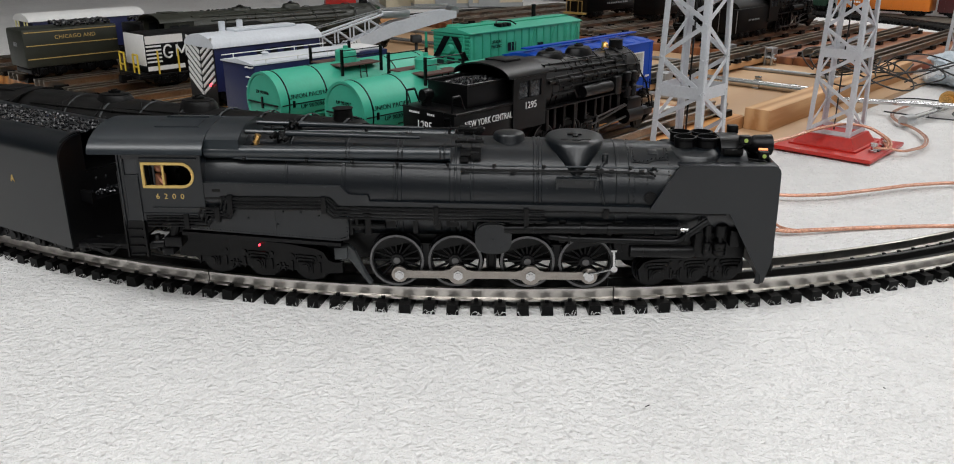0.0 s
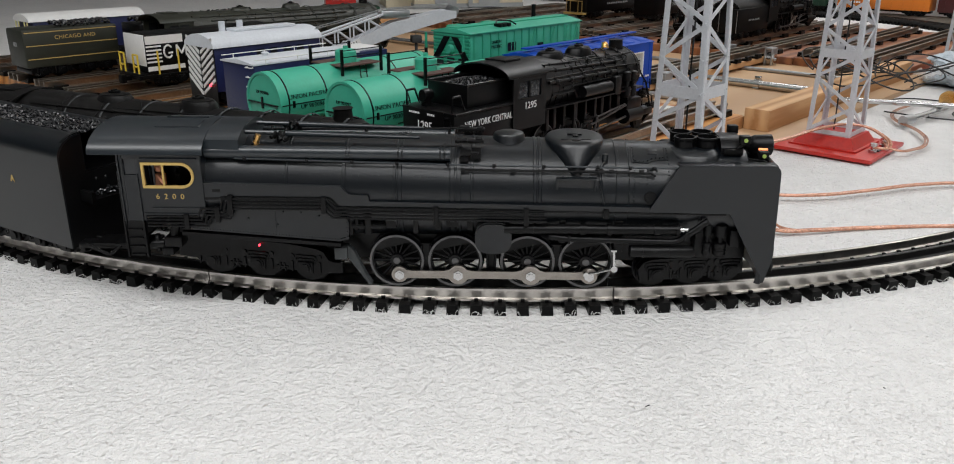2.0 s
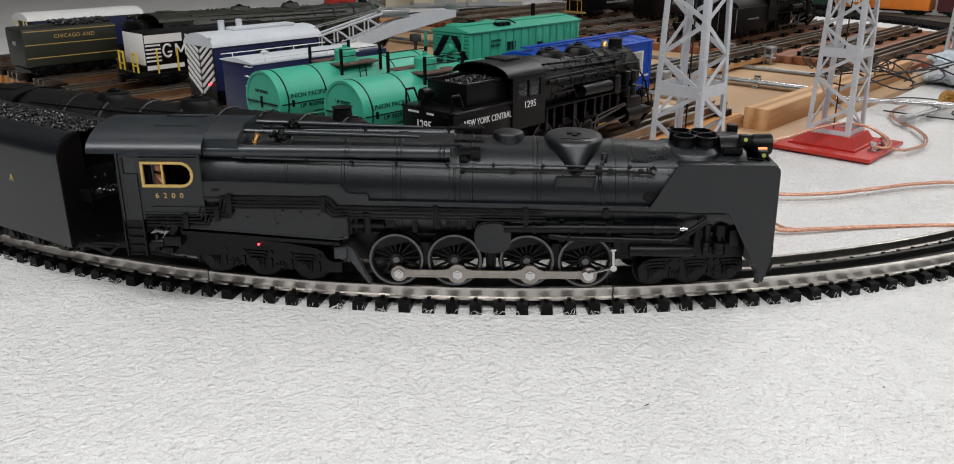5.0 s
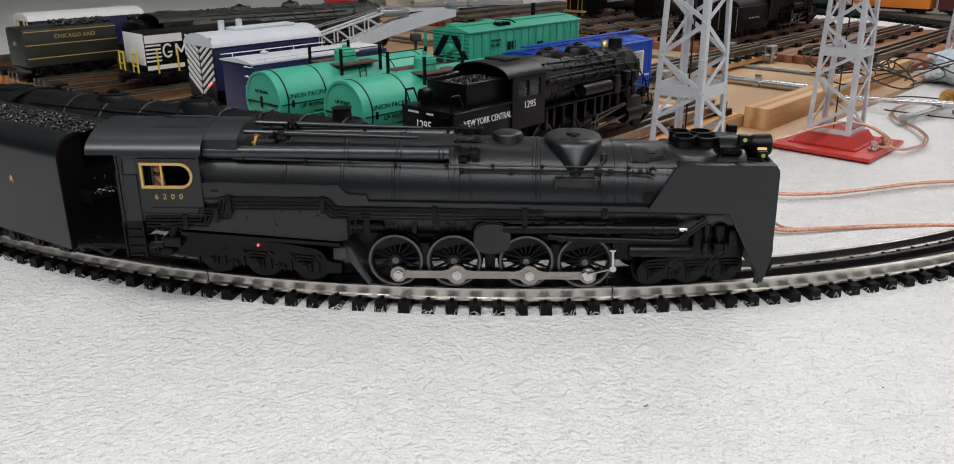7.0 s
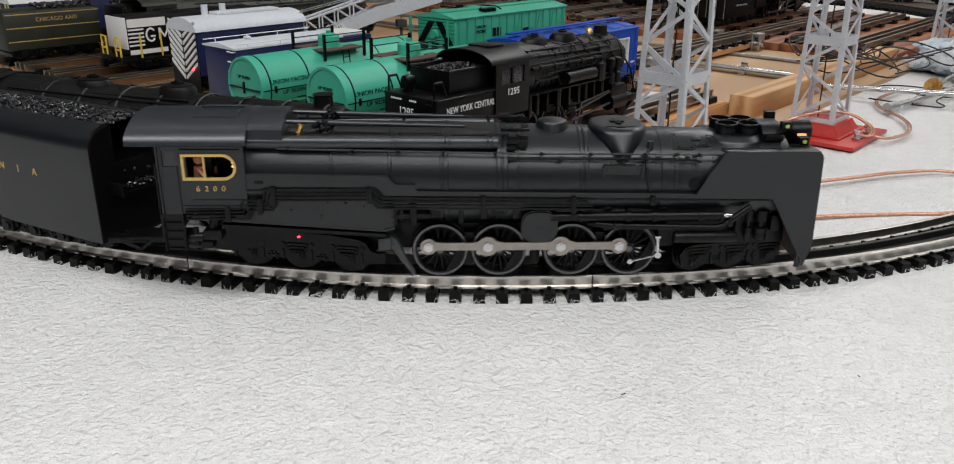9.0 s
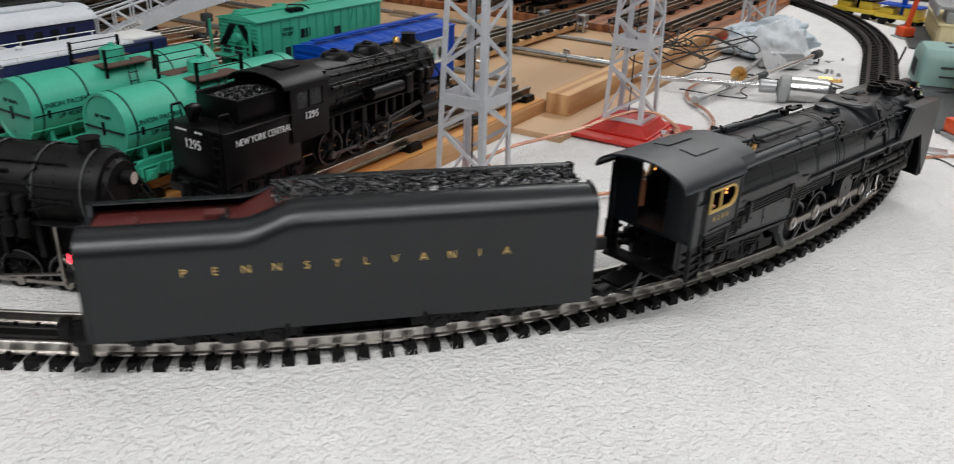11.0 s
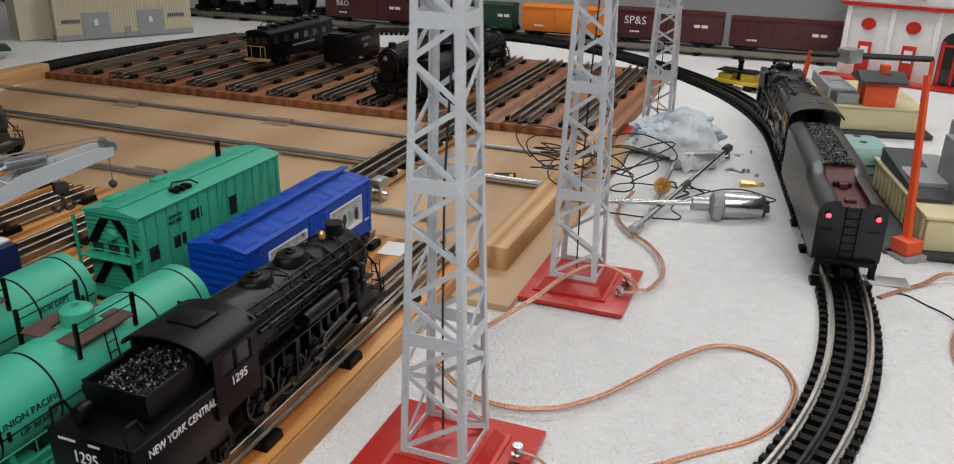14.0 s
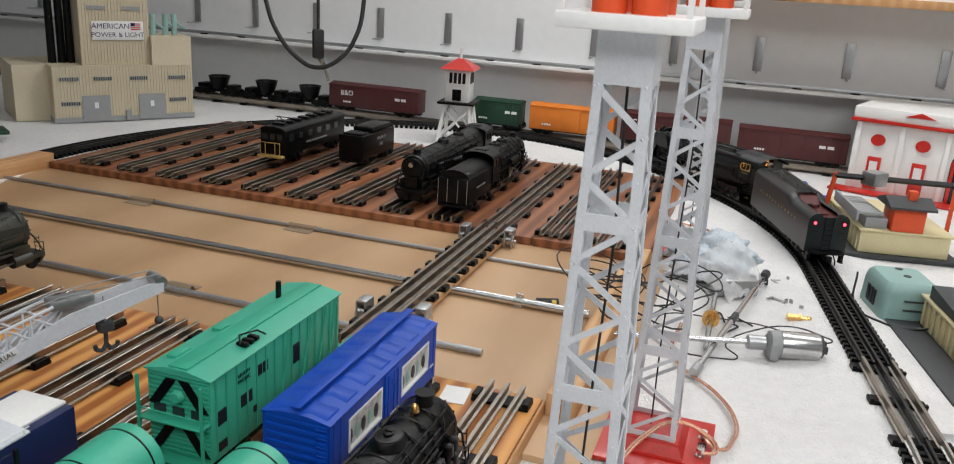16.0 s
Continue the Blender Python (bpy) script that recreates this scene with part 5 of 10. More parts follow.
def tender():
    T = TENDER
    z0 = 0.0355

    def section(x, zt, zs, w_top, n=8):
        """Cross-section with rounded shoulders: straight to zs, curved in to w_top at zt."""
        w = 0.0345
        pts = [(x, -w, z0), (x, -w, zs)]
        pts += [(x, -w + (w - w_top) * (1 - math.cos(math.pi / 2 * i / n)), zs + (zt - zs) * math.sin(math.pi / 2 * i / n)) for i in range(1, n + 1)]
        return pts

    def shell(sgn):
        bm = B()
        rings = []
        for x, zt, zs in ((-TL, 0.1015, 0.0875), (-0.066, 0.1015, 0.0875), (-0.058, 0.1026, 0.0885), (-0.046, 0.1075, 0.0935), (-0.038, 0.1110, 0.0970), (-0.030, 0.1122, 0.0980), (0.141, 0.1122, 0.0980), (TL, 0.1122, 0.0980)):
            outer = section(x, zt, zs, 0.0175)
            inner = [(p[0], p[1] + 0.0012 + (0.0003 if i > 1 else 0), p[2] - (0.0008 if i > 1 else 0)) for i, p in enumerate(outer)][::-1]
            rings.append([(px, py * -sgn, pz) for px, py, pz in outer + inner])
        return loft(bm, rings)
    for s in (-1, 1):
        part("side_sheet", shell(s), M_LOCO, T)
    bm = B()
    box(bm, -TL + 0.001, TL - 0.002, -0.033, 0.033, z0 + 0.001, 0.0865)
    part("tank", bm, M_BLACK, T)
    bm = B()
    box(bm, -TL + 0.001, -0.046, -0.0265, 0.0265, 0.0905, 0.0935)
    box(bm, -0.132, -0.124, -0.006, 0.006, 0.0935, 0.097, 0.001)
    box(bm, -0.086, -0.074, -0.0045, 0.0045, 0.0935, 0.1000, 0.001)
    prism(bm, [(-0.070, 0.0925), (-0.04, 0.0925), (-0.034, 0.1105), (-0.040, 0.1105)], -0.0185, 0.0185, "y")
    part("deck", bm, M_MAROON, T, "maroon tank deck")
    bm = B()
    for z in (0.098, 0.103, 0.108):
        rod(bm, (-0.066 + (z - 0.0925) * 1.4, -0.008, z), (-0.066 + (z - 0.0925) * 1.4, 0.008, z), 0.0007, 6)
    box(bm, -0.078, -0.072, -0.010, 0.010, 0.0930, 0.0985, 0.001)
    part("deck_ladder", bm, M_BLACK, T)
    # rear wall with rounded corners
    bm = B()
    curve = [(0.0345 - 0.017 * (1 - math.cos(math.pi / 2 * i / 8)), 0.0875 + 0.014 * math.sin(math.pi / 2 * i / 8)) for i in range(9)]
    notch = [(0.0145, 0.1015), (0.0115, 0.0955)]
    half = [(0.0345, z0)] + curve + notch
    prof = [(-y, z) for y, z in half] + half[::-1]
    prism(bm, prof, -TL - 0.0025, -TL + 0.0008, "x")
    rear = part("rear_wall", bm, M_LOCO, T)
    bm = B()
    for y in (-0.007, 0.007):
        rod(bm, (-TL - 0.0045, y, 0.034), (-TL - 0.0045, y, 0.097), 0.0006, 6)
    for z in np.arange(0.038, 0.1, 0.009):
        rod(bm, (-TL - 0.0045, -0.007, float(z)), (-TL - 0.0045, 0.007, float(z)), 0.0006, 6)
    for y in (-0.029, 0.029):
        rod(bm, (-TL - 0.0042, y, 0.07), (-TL - 0.0042, y * 0.6, 0.07), 0.0005, 6)
    part("ladder", bm, M_BLACK, rear)
    bm = B()
    for y in (-0.0245, 0.0245):
        rod(bm, (-TL - 0.0025, y, 0.0860), (-TL - 0.0055, y, 0.0860), 0.0030, 14)
    part("lamp_socket", bm, M_BLACK, rear)
    bm = B()
    for y in (-0.0245, 0.0245):
        rod(bm, (-TL - 0.0052, y, 0.0860), (-TL - 0.0066, y, 0.0860), 0.0025, 14)
    part("tail_lamp", bm, G_RED, rear, "glowing red tail lamp")
    bm = B()
    box(bm, -TL - 0.012, -TL, -0.031, 0.031, 0.0330, 0.0375, 0.0008)
    for y in (-0.028, 0.028):
        box(bm, -TL - 0.010, -TL - 0.002, y - 0.003, y + 0.003, 0.020, 0.034, 0.0006)
        box(bm, -TL - 0.012, -TL - 0.001, y - 0.0035, y + 0.0035, 0.020, 0.0212)
    box(bm, -TL - 0.022, -TL, -0.004, 0.004, 0.025, 0.032, 0.001)
    box(bm, -TL - 0.026, -TL - 0.018, -0.006, 0.006, 0.0235, 0.034, 0.0015)
    pipe(bm, [(-TL - 0.012, -0.012, 0.034), (-TL - 0.018, -0.014, 0.026), (-TL - 0.02, -0.014, 0.018)], 0.0011, 6)
    part("rear_coupler", bm, M_BLACK, T)
    # front wall with the coal gate
    bm = B()
    half = [(0.0338, z0)] + [(0.0338 - 0.0165 * (1 - math.cos(math.pi / 2 * i / 8)), 0.0980 + 0.0150 * math.sin(math.pi / 2 * i / 8)) for i in range(9)] + [(0.0150, 0.1130), (0.0150, 0.085)]
    prof = [(-y, z) for y, z in half] + half[::-1]
    prism(bm, prof, TL - 0.0030, TL - 0.0008, "x")
    box(bm, TL - 0.016, TL - 0.003, -0.018, 0.018, 0.072, 0.0745)
    box(bm, TL - 0.003, TL + 0.010, -0.022, 0.022, 0.066, 0.068)
    box(bm, TL - 0.002, TL + 0.012, -0.022, -0.019, 0.066, 0.074)
    part("front_wall", bm, M_BLACK, T)
    # coal heap of lumps
    bm = B()
    rnd = random.Random(8)
    nx, ny = 60, 16
    vs = [[None] * (ny + 1) for _ in range(nx + 1)]
    for i in range(nx + 1):
        for j in range(ny + 1):
            x, y = -0.044 + (TL - 0.050 + 0.09) * i / nx * 0.985, -0.0180 + 0.036 * j / ny
            h = 0.1090 + 0.0026 * math.cos(y / 0.018 * 1.3) + 0.0022 * noise.noise(Vector((x * 160, y * 160, 3)))
            vs[i][j] = bm.verts.new((min(x, TL - 0.004), y, h))
    for i in range(nx):
        for j in range(ny):
            bm.faces.new((vs[i][j], vs[i + 1][j], vs[i + 1][j + 1], vs[i][j + 1]))
    for _ in range(900):
        x, y = rnd.uniform(-0.046, TL - 0.006), rnd.uniform(-0.0175, 0.0175)
        r = rnd.uniform(0.0008, 0.0021)
        c = (x, y, 0.1096 + 0.0026 * math.cos(y / 0.018 * 1.3) + rnd.uniform(-0.0008, 0.0008))
        m = Matrix.Translation(c) @ Euler((rnd.uniform(0, 6), rnd.uniform(0, 6), 0)).to_matrix().to_4x4() @ Matrix.Diagonal((r, r * 0.8, r * 0.6, 1))
        bmesh.ops.create_icosphere(bm, subdivisions=1, radius=1, matrix=m)
    for _ in range(90):
        c = (rnd.uniform(TL - 0.010, TL + 0.008), rnd.uniform(-0.017, 0.017), 0.0755 + rnd.uniform(0, 0.004))
        if c[0] > TL:
            c = (c[0], c[1], 0.069 + rnd.uniform(0, 0.003))
        m = Matrix.Translation(c) @ Euler((rnd.uniform(0, 6), rnd.uniform(0, 6), 0)).to_matrix().to_4x4() @ Matrix.Diagonal((0.0017, 0.0015, 0.0012, 1))
        bmesh.ops.create_icosphere(bm, subdivisions=1, radius=1, matrix=m)
    part("coal", bm, M_COAL, T, "glossy black coal load", smooth=0)
    for i, ch in enumerate("PENNSYLVANIA"):
        x = -0.0975 + 0.190 * i / 11
        letters(ch, 0.0072, side_text(x, -0.03465, 0.0765), M_GOLD, T)
        letters(ch, 0.0072, side_text(-x, 0.03465, 0.0765, 1), M_GOLD, T)
    for x in (-0.086, 0.086):
        MOVERS[("tender_truck", x)] = bogie("tender_truck", T, (-0.039, -0.013, 0.013, 0.039), pose(x, 0, 0.0305), r=0.009)


tender()


# ---- light towers ----
def tower():
    t = thing("light_tower", "silver lattice light tower on a stepped red base", "lattice tower", yard(0, 0), "light towers")
    bm = B()
    box(bm, -0.0575, 0.0575, -0.0610, 0.0610, 0.0, 0.0045, 0.0008)
    base = part("base_plate", bm, M_RED, t, "glossy red base plate")
    bm = B()
    def frustum(a, b, z0, z1):
        loft(bm, [[(-a, -a, z0), (a, -a, z0), (a, a, z0), (-a, a, z0)], [(-b, -b, z1), (b, -b, z1), (b, b, z1), (-b, b, z1)]])
    frustum(0.0385, 0.0385, 0.0045, 0.0065)
    frustum(0.0350, 0.0290, 0.0065, 0.0165)
    frustum(0.0290, 0.0285, 0.0165, 0.0180)
    part("plinth", bm, M_RED, t, "stepped red plinth", smooth=0)
    z0, z1 = 0.018, 0.424
    w0, w1 = 0.0245, 0.0138

    def half(z):
        return w0 + (w1 - w0) * (z - z0) / (z1 - z0)

    def flat(bm2, p, q, width, thick, normal):
        p, q, n = Vector(p), Vector(q), Vector(normal)
        d = (q - p).normalized()
        a = d.cross(n).normalized() * width / 2
        o = n * thick / 2
        ring = lambda c: [c + a + o, c - a + o, c - a - o, c + a - o]
        loft(bm2, [ring(p), ring(q)])
    for sx, sy in ((-1, -1), (1, -1), (1, 1), (-1, 1)):
        bm = B()
        a, b = half(z0), half(z1)
        flat(bm, (sx * a, sy * (a - 0.0024), z0), (sx * b, sy * (b - 0.0024), z1), 0.0048, 0.0011, (1, 0, 0))
        flat(bm, (sx * (a - 0.0024), sy * a, z0), (sx * (b - 0.0024), sy * b, z1), 0.0048, 0.0011, (0, 1, 0))
        part("leg", bm, M_SILVER, t)
    levels = [z0 + 0.003, 0.052, 0.083, 0.110, 0.138, 0.168, 0.192, 0.220, 0.248, 0.272, 0.298, 0.322, 0.346, 0.370, 0.396]
    wide = {3, 7, 11}
    for ax in range(4):
        rot = Matrix.Rotation(math.pi / 2 * ax, 4, "Z")
        for i, z in enumerate(levels):
            h = half(z)
            if i in wide or i == 0:
                bm = B()
                flat(bm, (-h, -h, z), (h, -h, z), 0.0100 if i in wide else 0.005, 0.0009, (0, 1, 0))
                bmesh.ops.transform(bm, matrix=rot, verts=bm.verts)
                part("cross_plate", bm, M_SILVER, t)
            if i < len(levels) - 1:
                zb = levels[i + 1]
                hb = half(zb)
                sg = 1 if (i + ax) % 2 else -1
                bm = B()
                flat(bm, (-sg * h, -h + 0.0008, z), (sg * hb, -hb + 0.0008, zb), 0.0036, 0.0008, (0, 1, 0))
                bmesh.ops.transform(bm, matrix=rot, verts=bm.verts)
                part("brace", bm, M_SILVER, t)
    bm = B()
    for z in levels:
        h = half(z)
        for sx in (-1, 1):
            for sy in (-1, 1):
                ball(bm, (sx * (h - 0.002), sy * (h + 0.0006), z), 0.0009, u=6, v=4)
                ball(bm, (sx * (h + 0.0006), sy * (h - 0.002), z), 0.0009, u=6, v=4)
    part("rivet", bm, M_SILVER, t)
    bm = B()
    h = half(0.40)
    box(bm, -h - 0.0007, h + 0.0007, -h - 0.0007, h + 0.0007, 0.396, 0.424)
    part("head_plate", bm, M_SILVER, t)
    bm = B()
    box(bm, -0.034, 0.034, -0.034, 0.034, 0.424, 0.432, 0.0012)
    for sx in (-1, 1):
        for sy in (-1, 1):
            box(bm, sx * 0.031 - 0.0015, sx * 0.031 + 0.0015, sy * 0.031 - 0.0015, sy * 0.031 + 0.0015, 0.432, 0.452)
    for sgn in (-1, 1):
        box(bm, -0.032, 0.032, sgn * 0.031 - 0.001, sgn * 0.031 + 0.001, 0.449, 0.453)
        box(bm, sgn * 0.031 - 0.001, sgn * 0.031 + 0.001, -0.032, 0.032, 0.449, 0.453)
    part("platform", bm, M_WHITE, t, "white top platform with a rail")
    bm = B()
    for y in (-0.010, 0.010):
        rod(bm, (-0.018, y, 0.432), (-0.018, y, 0.47), 0.009, 16)
        rod(bm, (0.018, y, 0.432), (0.018, y, 0.47), 0.009, 16)
    part("floodlight", bm, M_ORANGE, t, "orange floodlight housings")
    # binding posts and an unreadable plate
    for x in (-0.018, 0.018):
        bm = B()
        lathe_z(bm, [(0.0045, 0.0045), (0.0075, 0.0045), (0.0078, 0.0025), (0.0115, 0.0025), (0.0118, 0.0042), (0.0150, 0.0040)], x, -0.050, 14)
        part("binding_post", bm, M_STEEL, t, "nickel binding post")
    bm = B()
    box(bm, -0.011, 0.011, -0.0545, -0.0465, 0.0045, 0.0052)
    pl = part("name_plate", bm, M_BLACK, t, "small black plate with illegible markings")
    for i, w in enumerate((0.014, 0.018, 0.012)):
        bars(1, w, 0.0012, 0, pose(0, -0.0528 + 0.0023 * i, 0.0052), M_STEEL, pl)
    bm = B()
    pipe(bm, [(0.0, 0.002, 0.02), (0.001, 0.003, 0.12), (-0.003, 0.0, 0.22), (0.004, -0.002, 0.3), (0.001, 0.0, 0.42)], 0.0008, 6)
    part("inner_wire", bm, M_RUBBER, t, "thin black wire inside")
    return t


T1 = tower()
T1.matrix_world = yard(0.659, 0.350, 0)
copy_thing(T1, yard(0.990, 0.336, 0))
copy_thing(T1, yard(1.640, 0.362, 0))


# ---- rolling stock helpers ----
def car_truck(parent, x, z=0.0, material=M_BLACK, r=0.0085):
    """A four-wheel truck; z = 0 on the rail top."""
    return bogie("truck", parent, (-0.013, 0.013), pose(x, 0, z + r), material=material, r=r)


def coupler(parent, x, sgn):
    bm = B()
    box(bm, x, x + sgn * 0.010, -0.003, 0.003, 0.010, 0.016, 0.0008)
    box(bm, x + sgn * 0.008, x + sgn * 0.016, -0.005, 0.005, 0.007, 0.019, 0.0015)
    part("coupler", bm, M_BLACK, parent)


def ladder(bm, x, y, z0, z1, w=0.009, n=6, axis="x"):
    d = (w / 2, 0) if axis == "x" else (0, w / 2)
    for s in (-1, 1):
        rod(bm, (x + s * d[0], y + s * d[1], z0), (x + s * d[0], y + s * d[1], z1), 0.0005, 6)
    for i in range(n):
        z = z0 + (z1 - z0) * (i + 0.5) / n
        rod(bm, (x - d[0], y - d[1], z), (x + d[0], y + d[1], z), 0.0005, 6)


def tank_car(at, number, label):
    t = thing("tank_car", label, "model tank car", at, "mint green tank cars")
    L = 0.120
    r, zc = 0.0285, 0.0480
    bm = B()
    prof = [(-0.1035, 0.0), (-0.1030, 0.015), (-0.1020, 0.0255), (-0.1030, 0.0262), (-0.1030, r), (0.1030, r), (0.1030, 0.0262), (0.1020, 0.0255), (0.1030, 0.015), (0.1035, 0.0)]
    prof = [(x, max(rr, 0.0005)) for x, rr in prof]
    lathe_x(bm, prof, 0, zc, 40)
    tank = part("tank", bm, M_GREEN, t, "mint green tank shell")
    bm = B()
    for x in (-0.093, -0.048, 0.048, 0.093):
        lathe_x(bm, [(x - 0.0008, r), (x - 0.0006, r + 0.0004), (x + 0.0006, r + 0.0004), (x + 0.0008, r)], 0, zc, 40, False)
    for s in (-1, 1):
        rod(bm, (-0.101, s * 0.0284, zc - 0.001), (0.101, s * 0.0284, zc - 0.001), 0.0006, 6)
    part("seam", bm, M_BLACK, tank)
    bm = B()
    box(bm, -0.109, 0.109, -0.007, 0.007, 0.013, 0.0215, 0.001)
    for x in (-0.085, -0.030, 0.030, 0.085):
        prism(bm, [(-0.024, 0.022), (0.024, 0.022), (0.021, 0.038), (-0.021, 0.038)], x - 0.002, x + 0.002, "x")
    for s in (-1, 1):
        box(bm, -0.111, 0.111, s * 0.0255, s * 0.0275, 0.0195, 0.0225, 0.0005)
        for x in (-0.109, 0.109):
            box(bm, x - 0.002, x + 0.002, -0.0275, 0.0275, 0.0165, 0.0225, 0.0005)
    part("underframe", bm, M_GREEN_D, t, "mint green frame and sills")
    bm = B()
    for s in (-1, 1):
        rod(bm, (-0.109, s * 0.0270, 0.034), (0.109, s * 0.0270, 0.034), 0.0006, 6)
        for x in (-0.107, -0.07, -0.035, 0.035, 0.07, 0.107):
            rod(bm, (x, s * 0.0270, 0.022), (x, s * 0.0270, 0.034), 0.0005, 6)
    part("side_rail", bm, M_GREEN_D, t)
    bm = B()
    lathe_z(bm, [(0.070, 0.0110), (0.086, 0.0110), (0.0875, 0.0095), (0.0885, 0.006)], 0, 0, 24)
    rod(bm, (0, 0, 0.0885), (0, 0, 0.0915), 0.0025, 10)
    part("dome", bm, M_GREEN, t)
    bm = B()
    # walkway with a square opening round the dome
    box(bm, -0.026, -0.0125, -0.026, 0.026, 0.0745, 0.0758)
    box(bm, 0.0125, 0.026, -0.026, 0.026, 0.0745, 0.0758)
    box(bm, -0.0125, 0.0125, -0.026, -0.0125, 0.0745, 0.0758)
    box(bm, -0.0125, 0.0125, 0.0125, 0.026, 0.0745, 0.0758)
    part("dome_platform", bm, mat("brown_walkway_" + number, (0.10, 0.055, 0.045), 0.7, var=0.25, scale=120), t, "brown dome platform")
    bm = B()
    for sx in (-1, 1):
        for sy in (-1, 1):
            box(bm, sx * 0.0255 - 0.0012, sx * 0.0255 + 0.0012, sy * 0.0255 - 0.0012, sy * 0.0255 + 0.0012, 0.066, 0.092)
    for z in (0.084, 0.0905):
        for s in (-1, 1):
            rod(bm, (-0.0255, s * 0.0255, z), (0.0255, s * 0.0255, z), 0.0005, 6)
    part("railing", bm, M_BLACK, t)
    bm = B()
    for s in (-1, 1):
        for x in (-0.004, 0.004):
            pipe(bm, [(x, s * 0.0285, 0.022), (x, s * 0.030, zc), (x, s * 0.0265, 0.0745)], 0.0006, 6)
        for z in (0.028, 0.036, 0.044, 0.052, 0.060, 0.068):
            rod(bm, (-0.004, s * 0.0292, z), (0.004, s * 0.0292, z), 0.0005, 6)
    part("ladder", bm, M_BLACK, t)
    # lettering laid on the curved side
    for s in (-1, 1):
        if s < 0:
            for word, x, ang, size in (("UNION PACIFIC", -0.070, 12, 0.0062), ("UP " + number, -0.066, -9, 0.0060), ("M-W DEPT", 0.062, 12, 0.0056)):
                a = radians(ang)
                letters(word, size, pose(x, -(r + 0.0003) * math.cos(a), zc + (r + 0.0003) * math.sin(a), 90 - ang, 0, 0), M_BLACK, tank, space=1.05)
            bars(9, 0.0018, 0.0013, 0.0006, pose(-0.052, -(r + 0.0003) * math.cos(radians(-24)), zc - (r + 0.0003) * math.sin(radians(24)), 114, 0, 0), M_BLACK, tank, "letter_bar")
            for x in (-0.088, -0.030, 0.030, 0.088):
                clip = B()
                box(clip, x - 0.0012, x + 0.0012, -r - 0.0012, -r + 0.001, zc - 0.004, zc + 0.0025, 0.0003)
                part("strap_clip", clip, M_BLACK, tank)
    bm = B()
    box(bm, -0.1045, -0.1040, -0.001, 0.001, 0.03, 0.03 + 0.001)
    part("placard_holder", bm, M_BLACK, tank)
    letters("UP " + number, 0.0046, end_text(-0.1034, 0.0, 0.0570), M_BLACK, tank)
    bm = B()
    box(bm, -0.1046, -0.1030, -0.0245, 0.0245, zc - 0.0018, zc - 0.0006)
    box(bm, -0.1050, -0.1030, -0.0010, 0.0010, zc - 0.006, zc + 0.005)
    part("end_strap", bm, M_BLACK, tank)
    for x in (-0.074, 0.074):
        car_truck(t, x, 0, M_GREEN_D)
    for sgn in (-1, 1):
        coupler(t, sgn * 0.109, sgn)
    return t


tank_car(yard(0.566, lane(1) - 0.004, YARD_RAIL + 0.002), "903097", "mint green tank car with brown dome platform")
tank_car(yard(0.548, lane(2) - 0.004, YARD_RAIL + 0.002), "903096", "mint green tank car behind its twin")


